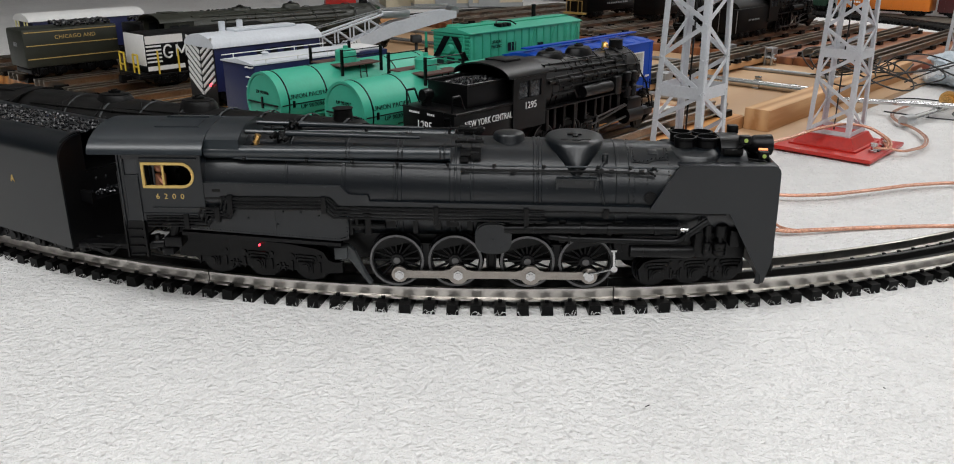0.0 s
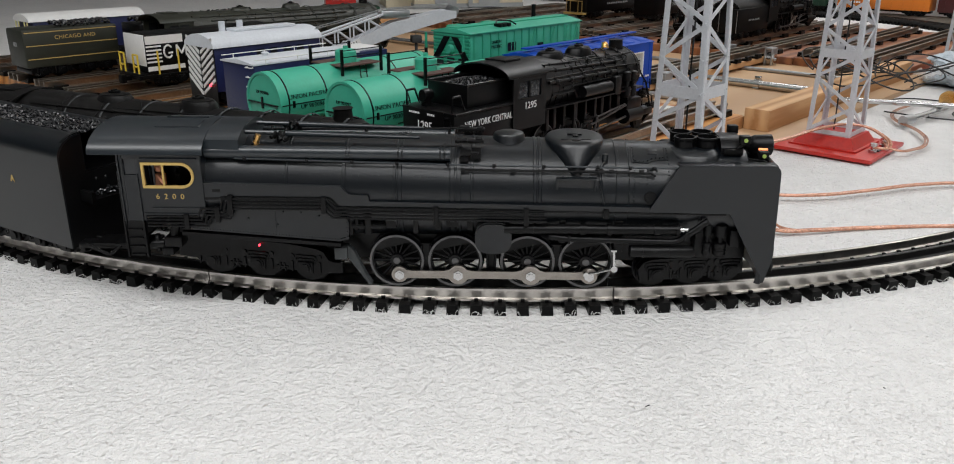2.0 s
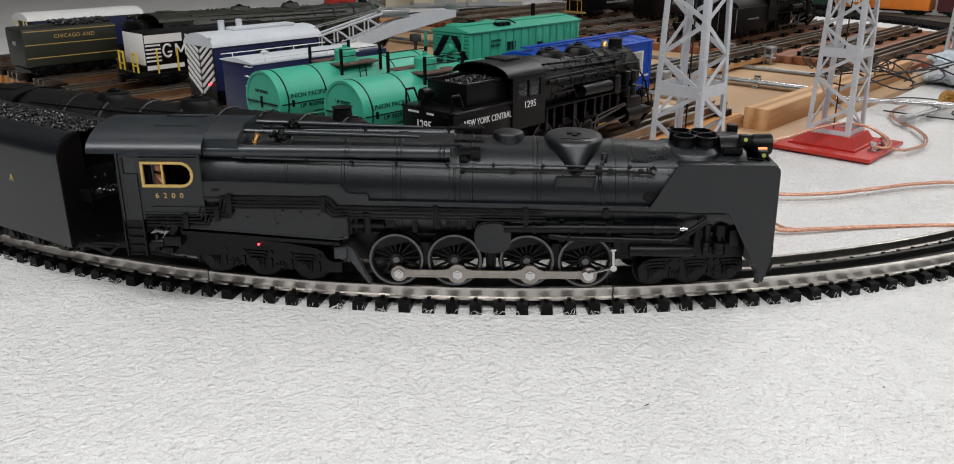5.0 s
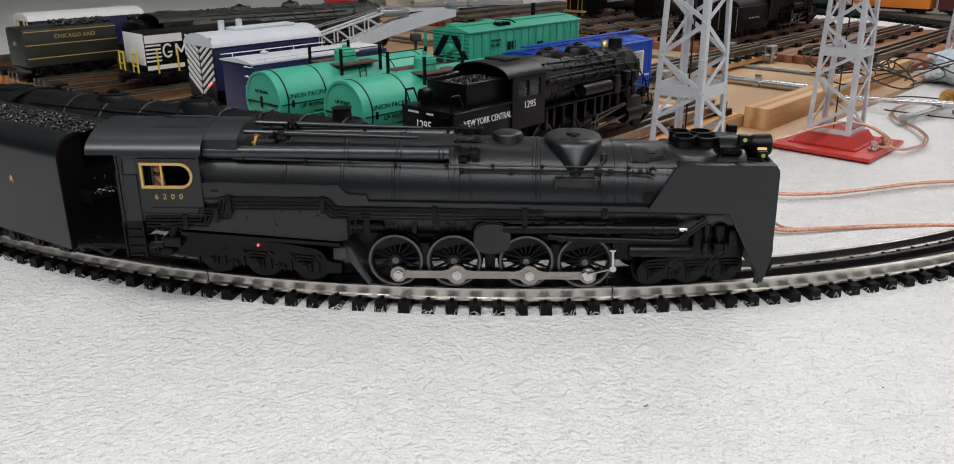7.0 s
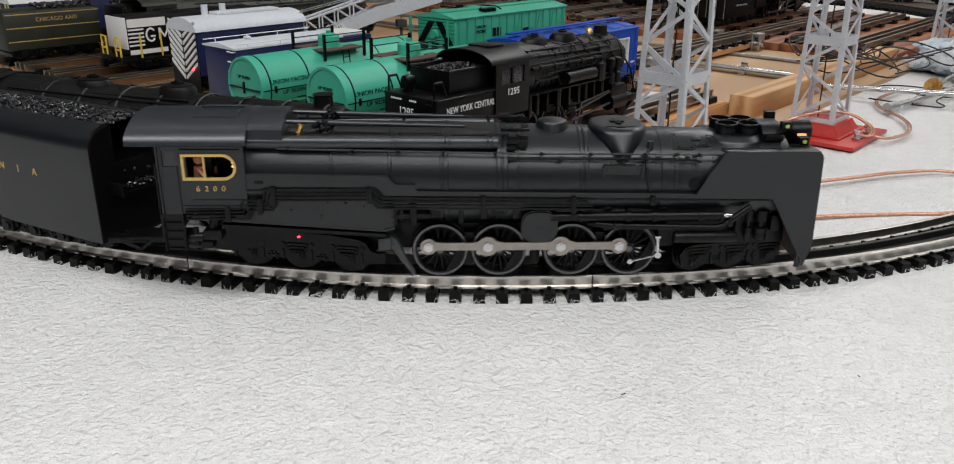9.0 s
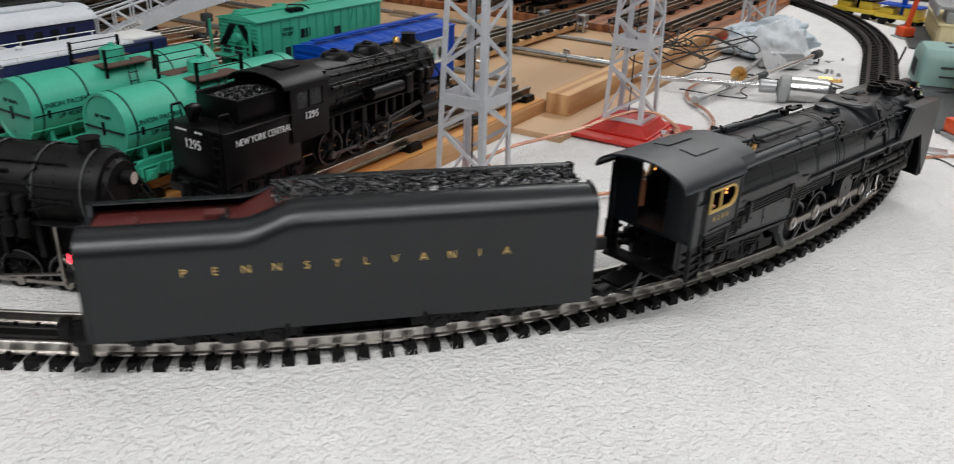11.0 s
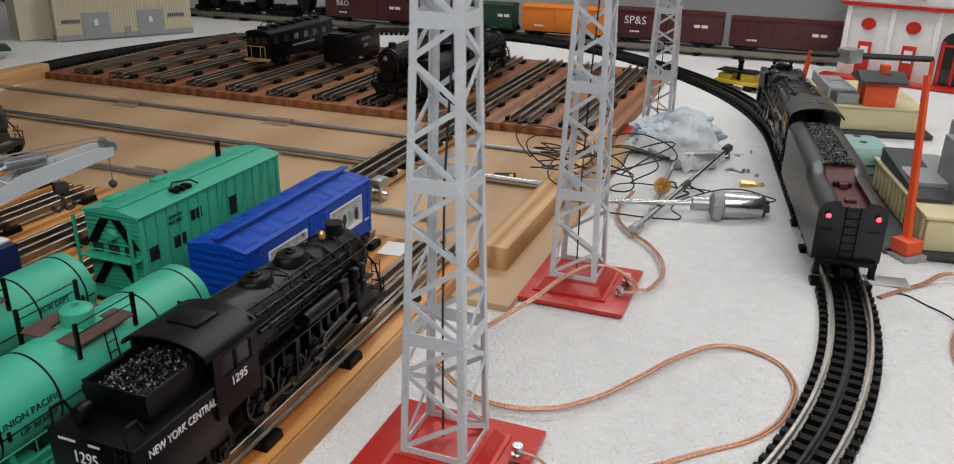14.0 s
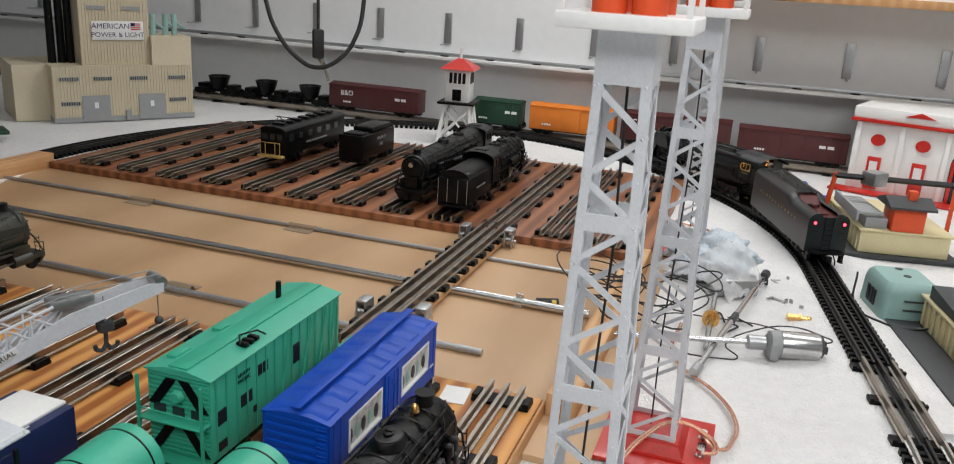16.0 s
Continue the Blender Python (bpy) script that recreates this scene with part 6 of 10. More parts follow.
def bunk_car():
    """Mint green maintenance car with a striped end and an open deck."""
    t = thing("work_car", "mint green maintenance car with black diagonal stripes", "model work car", yard(0.812, lane(2) - 0.003, YARD_RAIL))
    L, w, zt = 0.106, 0.0300, 0.0930
    bm = B()
    box(bm, -L, L, -w, w, 0.0190, zt, 0.0008)
    body = part("body", bm, M_GREEN, t)
    bm = B()
    prism(bm, [(-w - 0.002, zt), (w + 0.002, zt), (w + 0.002, zt + 0.0012), (0.010, zt + 0.0055), (-0.010, zt + 0.0055), (-w - 0.002, zt + 0.0012)], -L - 0.002, L + 0.002, "x")
    roof = part("roof", bm, M_GREEN, t)
    bm = B()
    box(bm, -L, L, -0.009, 0.009, zt + 0.0055, zt + 0.0070, 0.0004)
    box(bm, -0.090, -0.070, 0.014, 0.024, zt + 0.002, zt + 0.0065, 0.0008)
    box(bm, -0.030, -0.016, 0.014, 0.024, zt + 0.002, zt + 0.0065, 0.0008)
    part("roof_walk", bm, M_GREEN_D, roof)
    bm = B()
    rod(bm, (0.060, 0.012, zt + 0.004), (0.060, 0.012, zt + 0.022), 0.0028, 12)
    part("smoke_jack", bm, M_BLACK, roof, "black stovepipe")
    bm = B()
    for x in (-0.045, -0.037, -0.029):
        box(bm, x - 0.003, x + 0.002, -0.024, -0.014, zt + 0.0035, zt + 0.0075, 0.0006)
    pipe(bm, [(-0.052, -0.021, zt + 0.008), (-0.04, -0.012, zt + 0.0105), (-0.022, -0.018, zt + 0.009), (-0.018, -0.024, zt + 0.005)], 0.0009, 6)
    part("roof_equipment", bm, M_BLACK, roof, "small black roof fittings")
    # side ribs, braces and windows
    for s in (-1, 1):
        y = s * w
        for x in np.arange(-0.1, 0.101, 0.0143):
            bm = B()
            box(bm, float(x) - 0.0010, float(x) + 0.0010, y - 0.0004, y + s * 0.0011, 0.021, zt - 0.001)
            part("rib", bm, M_GREEN_D, body)
        for xa, xb in ((-0.006, 0.010), (0.030, 0.050), (0.062, 0.078), (0.082, 0.098)):
            bm = B()
            rod(bm, (xa, y + s * 0.0006, 0.023), (xb, y + s * 0.0006, zt - 0.003), 0.0012, 6)
            part("side_brace", bm, M_GREEN_D, body)
        for x, z, ww, hh in ((-0.092, 0.056, 0.014, 0.013), (-0.058, 0.056, 0.016, 0.011), (-0.038, 0.0735, 0.007, 0.010), (-0.029, 0.0735, 0.007, 0.010), (0.022, 0.064, 0.011, 0.019), (-0.092, 0.030, 0.012, 0.008), (-0.045, 0.040, 0.006, 0.006)):
            bm = B()
            box(bm, x - ww / 2, x + ww / 2, y, y + s * 0.0008, z - hh / 2, z + hh / 2)
            part("window", bm, M_GLASS, body)
        letters("UNION", 0.0052, side_text(s * 0.062, y + s * 0.0013, 0.0815, s), M_BLACK, body)
        letters("PACIFIC", 0.0052, side_text(s * 0.062, y + s * 0.0013, 0.0760, s), M_BLACK, body)
    # louvred end with chevrons
    for z in np.arange(0.022, zt - 0.002, 0.0042):
        bm = B()
        box(bm, -L - 0.0012, -L, -w + 0.001, w - 0.001, float(z), float(z) + 0.0026, 0.0003)
        part("louvre", bm, M_GREEN_D, body)
    for s in (-1, 1):
        bm = B()
        for za, zb in ((0.064, 0.089), (0.024, 0.050)):
            prism(bm, [(s * 0.029, za), (s * 0.019, za), (s * 0.001, zb), (s * 0.011, zb)], -L - 0.0020, -L - 0.0012, "x")
        part("stripe", bm, M_BLACK, body, "black diagonal stripe")
    bm = B()
    box(bm, -L - 0.0135, -L, -w, w, 0.0545, 0.0560, 0.0003)
    for s in (-1, 1):
        box(bm, -L - 0.0135, -L - 0.011, s * w - 0.001, s * w + 0.001, 0.0190, zt)
        rod(bm, (-L - 0.012, s * w, 0.064), (-L - 0.012, 0, 0.064), 0.0006, 6)
    box(bm, -L - 0.0135, -L, -w, w, 0.0175, 0.0200, 0.0003)
    part("balcony", bm, M_GREEN_D, t)
    bm = B()
    for y in (-0.018, 0, 0.018):
        box(bm, -L - 0.0022, -L - 0.0010, y - 0.0055, y + 0.0055, 0.0565, 0.0650)
    part("end_window", bm, M_GLASS, body)
    bm = B()
    lathe_x(bm, [(-L - 0.006, 0.0045), (-L - 0.0015, 0.0060)], 0, 0.0745, 16)
    part("end_lamp", bm, M_GREEN, body)
    bm = B()
    box(bm, L, L + 0.034, -0.028, 0.028, 0.0150, 0.0210, 0.0006)
    for s in (-1, 1):
        box(bm, L, L + 0.034, s * 0.027, s * 0.0285, 0.0210, 0.0330)
    part("deck", bm, M_GREEN, t)
    bm = B()
    lathe_z(bm, [(0.021, 0.007), (0.032, 0.007), (0.034, 0.004), (0.042, 0.004), (0.043, 0.006), (0.045, 0.006)], L + 0.016, 0.004, 14)
    box(bm, L + 0.006, L + 0.026, -0.014, -0.004, 0.021, 0.038, 0.001)
    part("winch", bm, M_GREY, t, "grey winch machinery")
    bm = B()
    rod(bm, (L + 0.012, -0.016, 0.038), (L + 0.012, -0.012, 0.038), 0.006, 14)
    rod(bm, (L + 0.022, 0.008, 0.021), (L + 0.022, 0.008, 0.05), 0.0012, 6)
    part("hand_wheel", bm, M_RED, t, "small red hand wheel")
    for x in (-0.08, 0.08):
        car_truck(t, x)
    for sgn in (-1, 1):
        coupler(t, sgn * (L + (0.03 if sgn > 0 else 0.0)), sgn)


bunk_car()


def blue_car():
    t = thing("display_car", "bright blue plastic car with large display windows", "model box car", yard(0.826, lane(1) - 0.004, YARD_RAIL))
    L, w, zt = 0.110, 0.0300, 0.0730
    # side walls with real openings
    bm = B()
    wins = ((-0.078, -0.018), (0.026, 0.088))
    box(bm, -L, L, -w, w, 0.0150, 0.0200)
    for s in (-1, 1):
        y0, y1 = s * (w - 0.0022), s * w
        xs = [-L, wins[0][0], wins[0][1], wins[1][0], wins[1][1], L]
        for a, b, full in ((xs[0], xs[1], 1), (xs[1], xs[2], 0), (xs[2], xs[3], 1), (xs[3], xs[4], 0), (xs[4], xs[5], 1)):
            if full:
                box(bm, a, b, y0, y1, 0.020, zt)
            else:
                box(bm, a, b, y0, y1, 0.020, 0.034)
                box(bm, a, b, y0, y1, 0.062, zt)
    for s in (-1, 1):
        box(bm, s * L, s * (L - 0.0022), -w + 0.0022, w - 0.0022, 0.020, zt)
    body = part("body", bm, M_BLUE, t)
    bm = B()
    prism(bm, [(-w - 0.001, zt), (w + 0.001, zt), (w + 0.001, zt + 0.001), (0.012, zt + 0.0045), (0, zt + 0.0050), (-0.012, zt + 0.0045), (-w - 0.001, zt + 0.001)], -L - 0.001, L + 0.001, "x")
    roof = part("roof", bm, M_BLUE, t)
    for i in range(7):
        x = -L + 0.014 + i * 0.0322
        for s in (-1, 1):
            bm = B()
            rings = []
            for a, b in ((0.0115, 0.0), (0.0085, 0.0016)):
                ring = []
                for cx, cy in ((-a, 0.003), (a, 0.003), (a, 0.026), (-a, 0.026)):
                    k = 1 if b == 0 else 0.9
                    yy = 0.003 + (cy - 0.003) * k + (0.0012 if b else 0)
                    ring.append((x + cx, s * yy, zt + 0.0052 - yy * 0.13 + b - 0.0004))
                rings.append(ring if s > 0 else ring[::-1])
            loft(bm, rings)
            part("roof_panel", bm, M_BLUE, roof)
    bm = B()
    box(bm, -L - 0.001, L + 0.001, -0.004, 0.004, zt + 0.0092, zt + 0.0108, 0.0003)
    part("roof_walk", bm, M_BLUE, roof)
    for s in (-1, 1):
        for a, b in wins:
            bm = B()
            y0, y1 = s * (w - 0.003), s * (w - 0.0024)
            box(bm, a, b, y0, y1, 0.034, 0.062)
            part("window", bm, M_DISPLAY, body, "pale printed display window")
            bm = B()
            for c, d, e, f in ((a - 0.001, b + 0.001, 0.0325, 0.0345), (a - 0.001, b + 0.001, 0.0615, 0.0632), (a - 0.001, a + 0.001, 0.0345, 0.0615), (b - 0.001, b + 0.001, 0.0345, 0.0615)):
                box(bm, c, d, s * (w - 0.0024), s * (w + 0.0009), e, f)
            part("window_frame", bm, M_WHITE if s < 0 else M_BLUE, body)
            n = 5
            for i in range(n):
                x = a + (b - a) * (i + 0.5) / n
                bm = B()
                ball(bm, (x, s * (w - 0.0019), 0.044), 0.0042, 1, 0.15, 1.7, 10, 6)
                part("display_figure", bm, M_TEAL if i % 2 else M_DKGREY, body)
        bm = B()
        box(bm, -0.012, 0.020, s * w, s * (w + 0.0012), 0.0215, zt - 0.002, 0.0004)
        for x in (-0.006, 0.006, 0.014):
            box(bm, x - 0.0008, x + 0.0008, s * (w + 0.0012), s * (w + 0.0020), 0.023, zt - 0.004)
        rod(bm, (0.004, s * (w + 0.0010), 0.060), (0.004, s * (w + 0.0018), 0.060), 0.0032, 14)
        part("side_door", bm, M_BLUE, body)
        bars(6, 0.0020, 0.0035, 0.0012, side_text(0.006 if s < 0 else -0.006, s * (w + 0.0021), 0.0285, s), M_LETTER, body)
        bars(4, 0.0016, 0.0024, 0.0008, side_text(0.099 if s < 0 else -0.099, s * (w + 0.0004), 0.032, s), M_LETTER, body)
        for x in np.arange(-L + 0.006, L, 0.0115):
            if not any(a - 0.004 < x < b + 0.004 for a, b in wins) and not -0.014 < x < 0.022:
                bm = B()
                box(bm, float(x) - 0.0007, float(x) + 0.0007, s * w, s * (w + 0.0006), 0.021, zt)
                part("rib", bm, M_BLUE, body)
    for s in (-1, 1):
        for z in np.arange(0.024, zt - 0.003, 0.0074):
            bm = B()
            box(bm, s * L, s * (L + 0.0013), -w + 0.003, w - 0.003, float(z), float(z) + 0.0040, 0.0006)
            part("end_rib", bm, M_BLUE, body)
        bm = B()
        ladder(bm, s * (L + 0.0022), 0.024 * s, 0.02, zt, 0.010, 7, "y")
        part("ladder", bm, M_BLUE, body)
        coupler(t, s * L, s)
    bm = B()
    rod(bm, (-0.02, -w + 0.001, 0.0175), (0.01, -w + 0.001, 0.0175), 0.003, 10)
    part("brass_fitting", bm, M_BRASS, t, at=pose(-0.055, 0.001, 0.0))
    for x in (-0.08, 0.08):
        car_truck(t, x)


blue_car()


def engine_fittings(t, boiler, length, r, zc, wheels, wheel_r, rail, M):
    """Pumps, pipes, sand lines, rivets, valve gear and front rails of a parked engine."""
    rnd = random.Random(int(length * 1000))

    def skin(x, deg, s, lift=0.0):
        rr = r * (1.14 - 0.14 * min(1, x / (length * 0.55))) + lift
        return (x, s * rr * math.cos(radians(deg)), zc + 0.001 + rr * math.sin(radians(deg)))
    for s in (-1, 1):
        for i in range(7):
            x = length * (0.16 + 0.115 * i)
            bm = B()
            pts = [skin(x + 0.004 * math.sin(d * 0.2 + i), d, s, 0.0008) for d in (78, 60, 42, 24, 6, -14, -32)]
            pipe(bm, pts, 0.0007, 6)
            part("sand_pipe", bm, M, boiler)
        for k, (deg, xa, xb, pr) in enumerate(((52, 0.06, 0.93, 0.0008), (38, 0.10, 0.80, 0.0011), (16, 0.08, 0.72, 0.0016), (2, 0.2, 0.95, 0.0009))):
            bm = B()
            pipe(bm, [skin(length * (xa + (xb - xa) * f), deg - 3 * f, s, 0.0016) for f in (0, 0.33, 0.66, 1)], pr, 8)
            for f in (0.1, 0.3, 0.5, 0.7, 0.9):
                p = skin(length * (xa + (xb - xa) * f), deg - 3 * f, s, 0.0016)
                ball(bm, p, pr * 1.9, u=8, v=6)
            part("boiler_pipe", bm, M, boiler)
        bm = B()
        for deg in range(-20, 85, 9):
            for x in (length - 0.006, length - 0.030):
                ball(bm, skin(x, deg, s), 0.0006, u=6, v=4)
        part("rivets", bm, M, boiler)
        bm = B()
        for x in (length * 0.80, length * 0.80 + 0.011):
            lathe_z(bm, [(zc - r * 0.9, 0.0030), (zc - r * 0.85, 0.0046), (zc - r * 0.45, 0.0046), (zc - r * 0.40, 0.0022), (zc - r * 0.25, 0.0022), (zc - r * 0.2, 0.0044), (zc + r * 0.15, 0.0044), (zc + r * 0.2, 0.002)], x, s * (r + 0.0045), 14)
        part("air_pump", bm, M, t)
        # valve gear hanging over the wheels
        bm = B()
        y = s * 0.0285
        for x in wheels[1::2]:
            top = zc - r * 0.6
            box(bm, x - 0.0012, x + 0.0012, y - 0.001, y + 0.001, rail + wheel_r * 0.7, top, 0.0003)
            for j in range(7):
                a = radians(-60 + 20 * j)
                rod(bm, (x + 0.010 * math.cos(a), y, rail + wheel_r * 1.35 + 0.010 * math.sin(a)), (x + 0.010 * math.cos(a + 0.35), y, rail + wheel_r * 1.35 + 0.010 * math.sin(a + 0.35)), 0.0012, 6)
            rod(bm, (x - 0.004, y, rail + wheel_r * 0.8), (x + 0.022, y, rail + wheel_r * 1.5), 0.0010, 6)
            rod(bm, (x + 0.022, y, rail + wheel_r * 1.5), (x + 0.024, y, rail + wheel_r * 0.8), 0.0010, 6)
            box(bm, x + 0.016, x + 0.030, y - 0.0015, y + 0.0015, rail + wheel_r * 1.55, rail + wheel_r * 1.7, 0.0003)
        part("valve_gear", bm, M_ROD if M is M_SOOT else M, t)
        bm = B()
        for i in range(10):
            x = length * (0.08 + 0.085 * i)
            box(bm, x - 0.001 - 0.002 * rnd.random(), x + 0.001 + 0.003 * rnd.random(), s * 0.016, s * (0.024 + 0.004 * rnd.random()), rail + wheel_r * 1.6 + 0.004 * rnd.random(), zc - r * 0.62, 0.0004)
        part("spring_hanger", bm, M, t)
        bm = B()
        pipe(bm, [(length - 0.002, s * 0.020, zc + 0.004), (length + 0.010, s * 0.024, zc - r * 0.5), (length + 0.018, s * 0.026, rail + 0.024)], 0.0010, 6)
        pipe(bm, [(length + 0.018, s * 0.028, rail + 0.024), (length + 0.018, s * 0.028, rail + 0.036), (length + 0.002, s * 0.028, rail + 0.040)], 0.0007, 6)
        ladder(bm, length + 0.012, s * 0.0235, rail + 0.022, zc - r * 0.35, 0.008, 4, "y")
        part("front_rail", bm, M, t)


def steam_loco(name, label, at, length, parts_mat, boiler_r, zc, wheels, wheel_r, numbers="", with_cab=True, rail=0.0, front_label="", domes=3, bell=True, cab_x=None):
    """A parked steam engine; x forward, the boiler front at x = length, the cab at 0, rail top at z = 0."""
    t = thing(name, label, "model locomotive", at)
    M = parts_mat
    bm = B()
    prof = [(length + 0.002, boiler_r * 0.55), (length, boiler_r * 0.92), (length - 0.004, boiler_r), (length * 0.55, boiler_r * 1.02), (0.02, boiler_r * 1.14, zc + 0.002), (0.0, boiler_r * 1.14, zc + 0.002)]
    lathe_x(bm, [(p[0], p[1], p[2] if len(p) > 2 else zc) for p in prof], 0, zc, 30)
    boiler = part("boiler", bm, M, t)
    for i in range(9):
        x = 0.02 + (length - 0.03) * i / 8
        rr = boiler_r * (1.14 - 0.14 * min(1, x / (length * 0.55))) + 0.0003
        bm = B()
        lathe_x(bm, [(x - 0.0010, rr), (x - 0.0006, rr + 0.0006), (x + 0.0006, rr + 0.0006), (x + 0.0010, rr)], 0, zc + 0.0012, 30, False)
        part("boiler_band", bm, M_DKGREY if length > 0.3 else M, boiler)
    bm = B()
    lathe_x(bm, [(length + 0.001, boiler_r * 0.80), (length + 0.004, boiler_r * 0.72), (length + 0.0055, boiler_r * 0.3)], 0, zc, 24)
    for i in range(12):
        a = 2 * math.pi * i / 12
        ball(bm, (length + 0.003, boiler_r * 0.84 * math.cos(a), zc + boiler_r * 0.84 * math.sin(a)), 0.0012, u=6, v=4)
    part("smokebox_door", bm, M_SOOT, t)
    bm = B()
    lathe_x(bm, [(length + 0.004, 0.003), (length + 0.006, 0.0052), (length + 0.013, 0.0055)], 0, zc + boiler_r * 0.35, 16)
    hl = part("headlight", bm, M_SOOT, t)
    bm = B()
    rod(bm, (length + 0.0130, 0, zc + boiler_r * 0.35), (length + 0.0136, 0, zc + boiler_r * 0.35), 0.0045, 16)
    part("lens", bm, M_STEEL, hl, "silvered headlight lens")
    for i in range(domes):
        x = length * (0.28 + 0.26 * i)
        bm = B()
        if i == domes - 1:
            lathe_z(bm, [(zc + boiler_r * 0.7, 0.008), (zc + boiler_r + 0.0075, 0.0070), (zc + boiler_r + 0.0085, 0.0080), (zc + boiler_r + 0.0085, 0.0055)], length - 0.016, 0, 18)
            part("stack", bm, M_SOOT, t)
        else:
            rings = []
            for z, k in ((zc + boiler_r * 0.6, 1.1), (zc + boiler_r + 0.003, 1.0), (zc + boiler_r + 0.0065, 0.85), (zc + boiler_r + 0.008, 0.5)):
                rings.append([(x + 0.016 * k * math.cos(2 * math.pi * j / 20), 0.012 * k * math.sin(2 * math.pi * j / 20), z) for j in range(20)])
            loft(bm, rings)
            lid = part("dome", bm, M, t)
            bm = B()
            for k, zz in ((0.80, 0.0062), (0.34, 0.0085)):
                ringz = zc + boiler_r + zz
                loft(bm, [[(x + 0.016 * k * g * math.cos(2 * math.pi * j / 24), 0.012 * k * g * math.sin(2 * math.pi * j / 24), ringz + h) for j in range(24)] for g, h in ((1, -0.002), (1, 0.0010), (0.9, 0.0012), (0.1, 0.0012))])
            box(bm, x - 0.0008, x + 0.0008, -0.003, 0.003, zc + boiler_r + 0.009, zc + boiler_r + 0.0108, 0.0002)
            part("dome_lid", bm, M_BLACK, lid)
    bm = B()
    for s in (-1, 1):
        pipe(bm, [(0.01, s * boiler_r * 1.05, zc + 0.012), (length * 0.5, s * boiler_r * 1.0, zc + 0.012), (length - 0.008, s * boiler_r * 0.95, zc + 0.010)], 0.0007, 6)
        pipe(bm, [(0.02, s * boiler_r * 1.12, zc - 0.003), (length * 0.3, s * (boiler_r + 0.003), zc - 0.003), (length * 0.33, s * (boiler_r + 0.003), zc - 0.011), (length * 0.8, s * (boiler_r + 0.003), zc - 0.011), (length - 0.01, s * boiler_r * 0.9, zc + 0.002)], 0.0014, 8)
        pipe(bm, [(0.03, s * boiler_r * 0.55, zc + boiler_r * 0.95), (length * 0.6, s * boiler_r * 0.5, zc + boiler_r * 0.93)], 0.0010, 6)
        rod(bm, (length * 0.36, s * (boiler_r + 0.005), zc - 0.006), (length * 0.62, s * (boiler_r + 0.005), zc - 0.006), 0.0058, 14)
        box(bm, length * 0.66, length * 0.72, s * boiler_r * 0.9, s * (boiler_r + 0.008), zc - 0.016, zc + 0.002, 0.001)
    part("piping", bm, M, t)
    engine_fittings(t, boiler, length, boiler_r, zc, wheels, wheel_r, rail, M)
    bm = B()
    for s in (-1, 1):
        box(bm, 0.005, length * 0.97, s * boiler_r * 0.8, s * 0.0315, zc - boiler_r * 0.62, zc - boiler_r * 0.62 + 0.0016, 0.0004)
    box(bm, -0.03, length + 0.008, -0.012, 0.012, rail + wheel_r * 0.8, zc - boiler_r * 0.5)
    box(bm, length - 0.004, length + 0.018, -0.030, 0.030, rail + 0.017, rail + 0.024, 0.001)
    part("frame", bm, M, t)
    bm = B()
    prism(bm, [(-0.028, rail + 0.018), (0.028, rail + 0.018), (0.018, rail + 0.004), (-0.018, rail + 0.004)], length + 0.016, length + 0.020, "x")
    box(bm, length + 0.018, length + 0.03, -0.004, 0.004, rail + 0.008, rail + 0.016, 0.001)
    part("pilot", bm, M, t)
    for s in (-1, 1):
        bm = B()
        rod(bm, (length - 0.030, s * 0.023, rail + 0.020), (length - 0.002, s * 0.023, rail + 0.020), 0.0085, 18)
        box(bm, length - 0.030, length - 0.002, s * 0.012, s * 0.028, rail + 0.026, rail + 0.038, 0.002)
        part("cylinder", bm, M, t)
    me = mesh_of("driving_wheel", spoked_wheel(wheel_r, 0.006, 12), M_BLACK)
    for x in wheels:
        for s in (-1, 1):
            ob = share("driving_wheel", me, t, pose(x, s * 0.0155, rail + wheel_r, 0, 0, 0 if s < 0 else 180))
            rim = B()
            rings = [[(a * math.cos(2 * math.pi * j / 36), b, a * math.sin(2 * math.pi * j / 36)) for j in range(36)] for a, b in ((wheel_r * 0.99, -0.0063), (wheel_r * 0.93, -0.0063))]
            loft(rim, rings, caps=False)
            part("tyre", rim, M_RIM, ob)
    for s in (-1, 1):
        bm = B()
        z = rail + wheel_r * 0.62
        y = s * 0.0232
        box(bm, wheels[0] - 0.004, wheels[-1] + 0.004, y, y + s * 0.0016, z - 0.0015, z + 0.0015, 0.0003)
        for x in wheels:
            rod(bm, (x, y, z), (x, y + s * 0.0026, z), 0.0036, 14)
        rod(bm, (wheels[len(wheels) // 2], y + s * 0.003, z), (length - 0.03, y + s * 0.003, rail + 0.020), 0.0013, 8)
        rod(bm, (wheels[-1] - 0.006, y + s * 0.004, rail + wheel_r * 1.3), (length - 0.03, y + s * 0.003, rail + 0.032), 0.0010, 8)
        pipe(bm, [(wheels[-1], y + s * 0.004, z), (wheels[-1] + 0.004, y + s * 0.004, rail + wheel_r * 1.7), (length - 0.034, y + s * 0.004, rail + 0.034)], 0.0010, 6)
        part("side_rod", bm, M_ROD if "articulated" in label else M_RIM, t)
    bm = B()
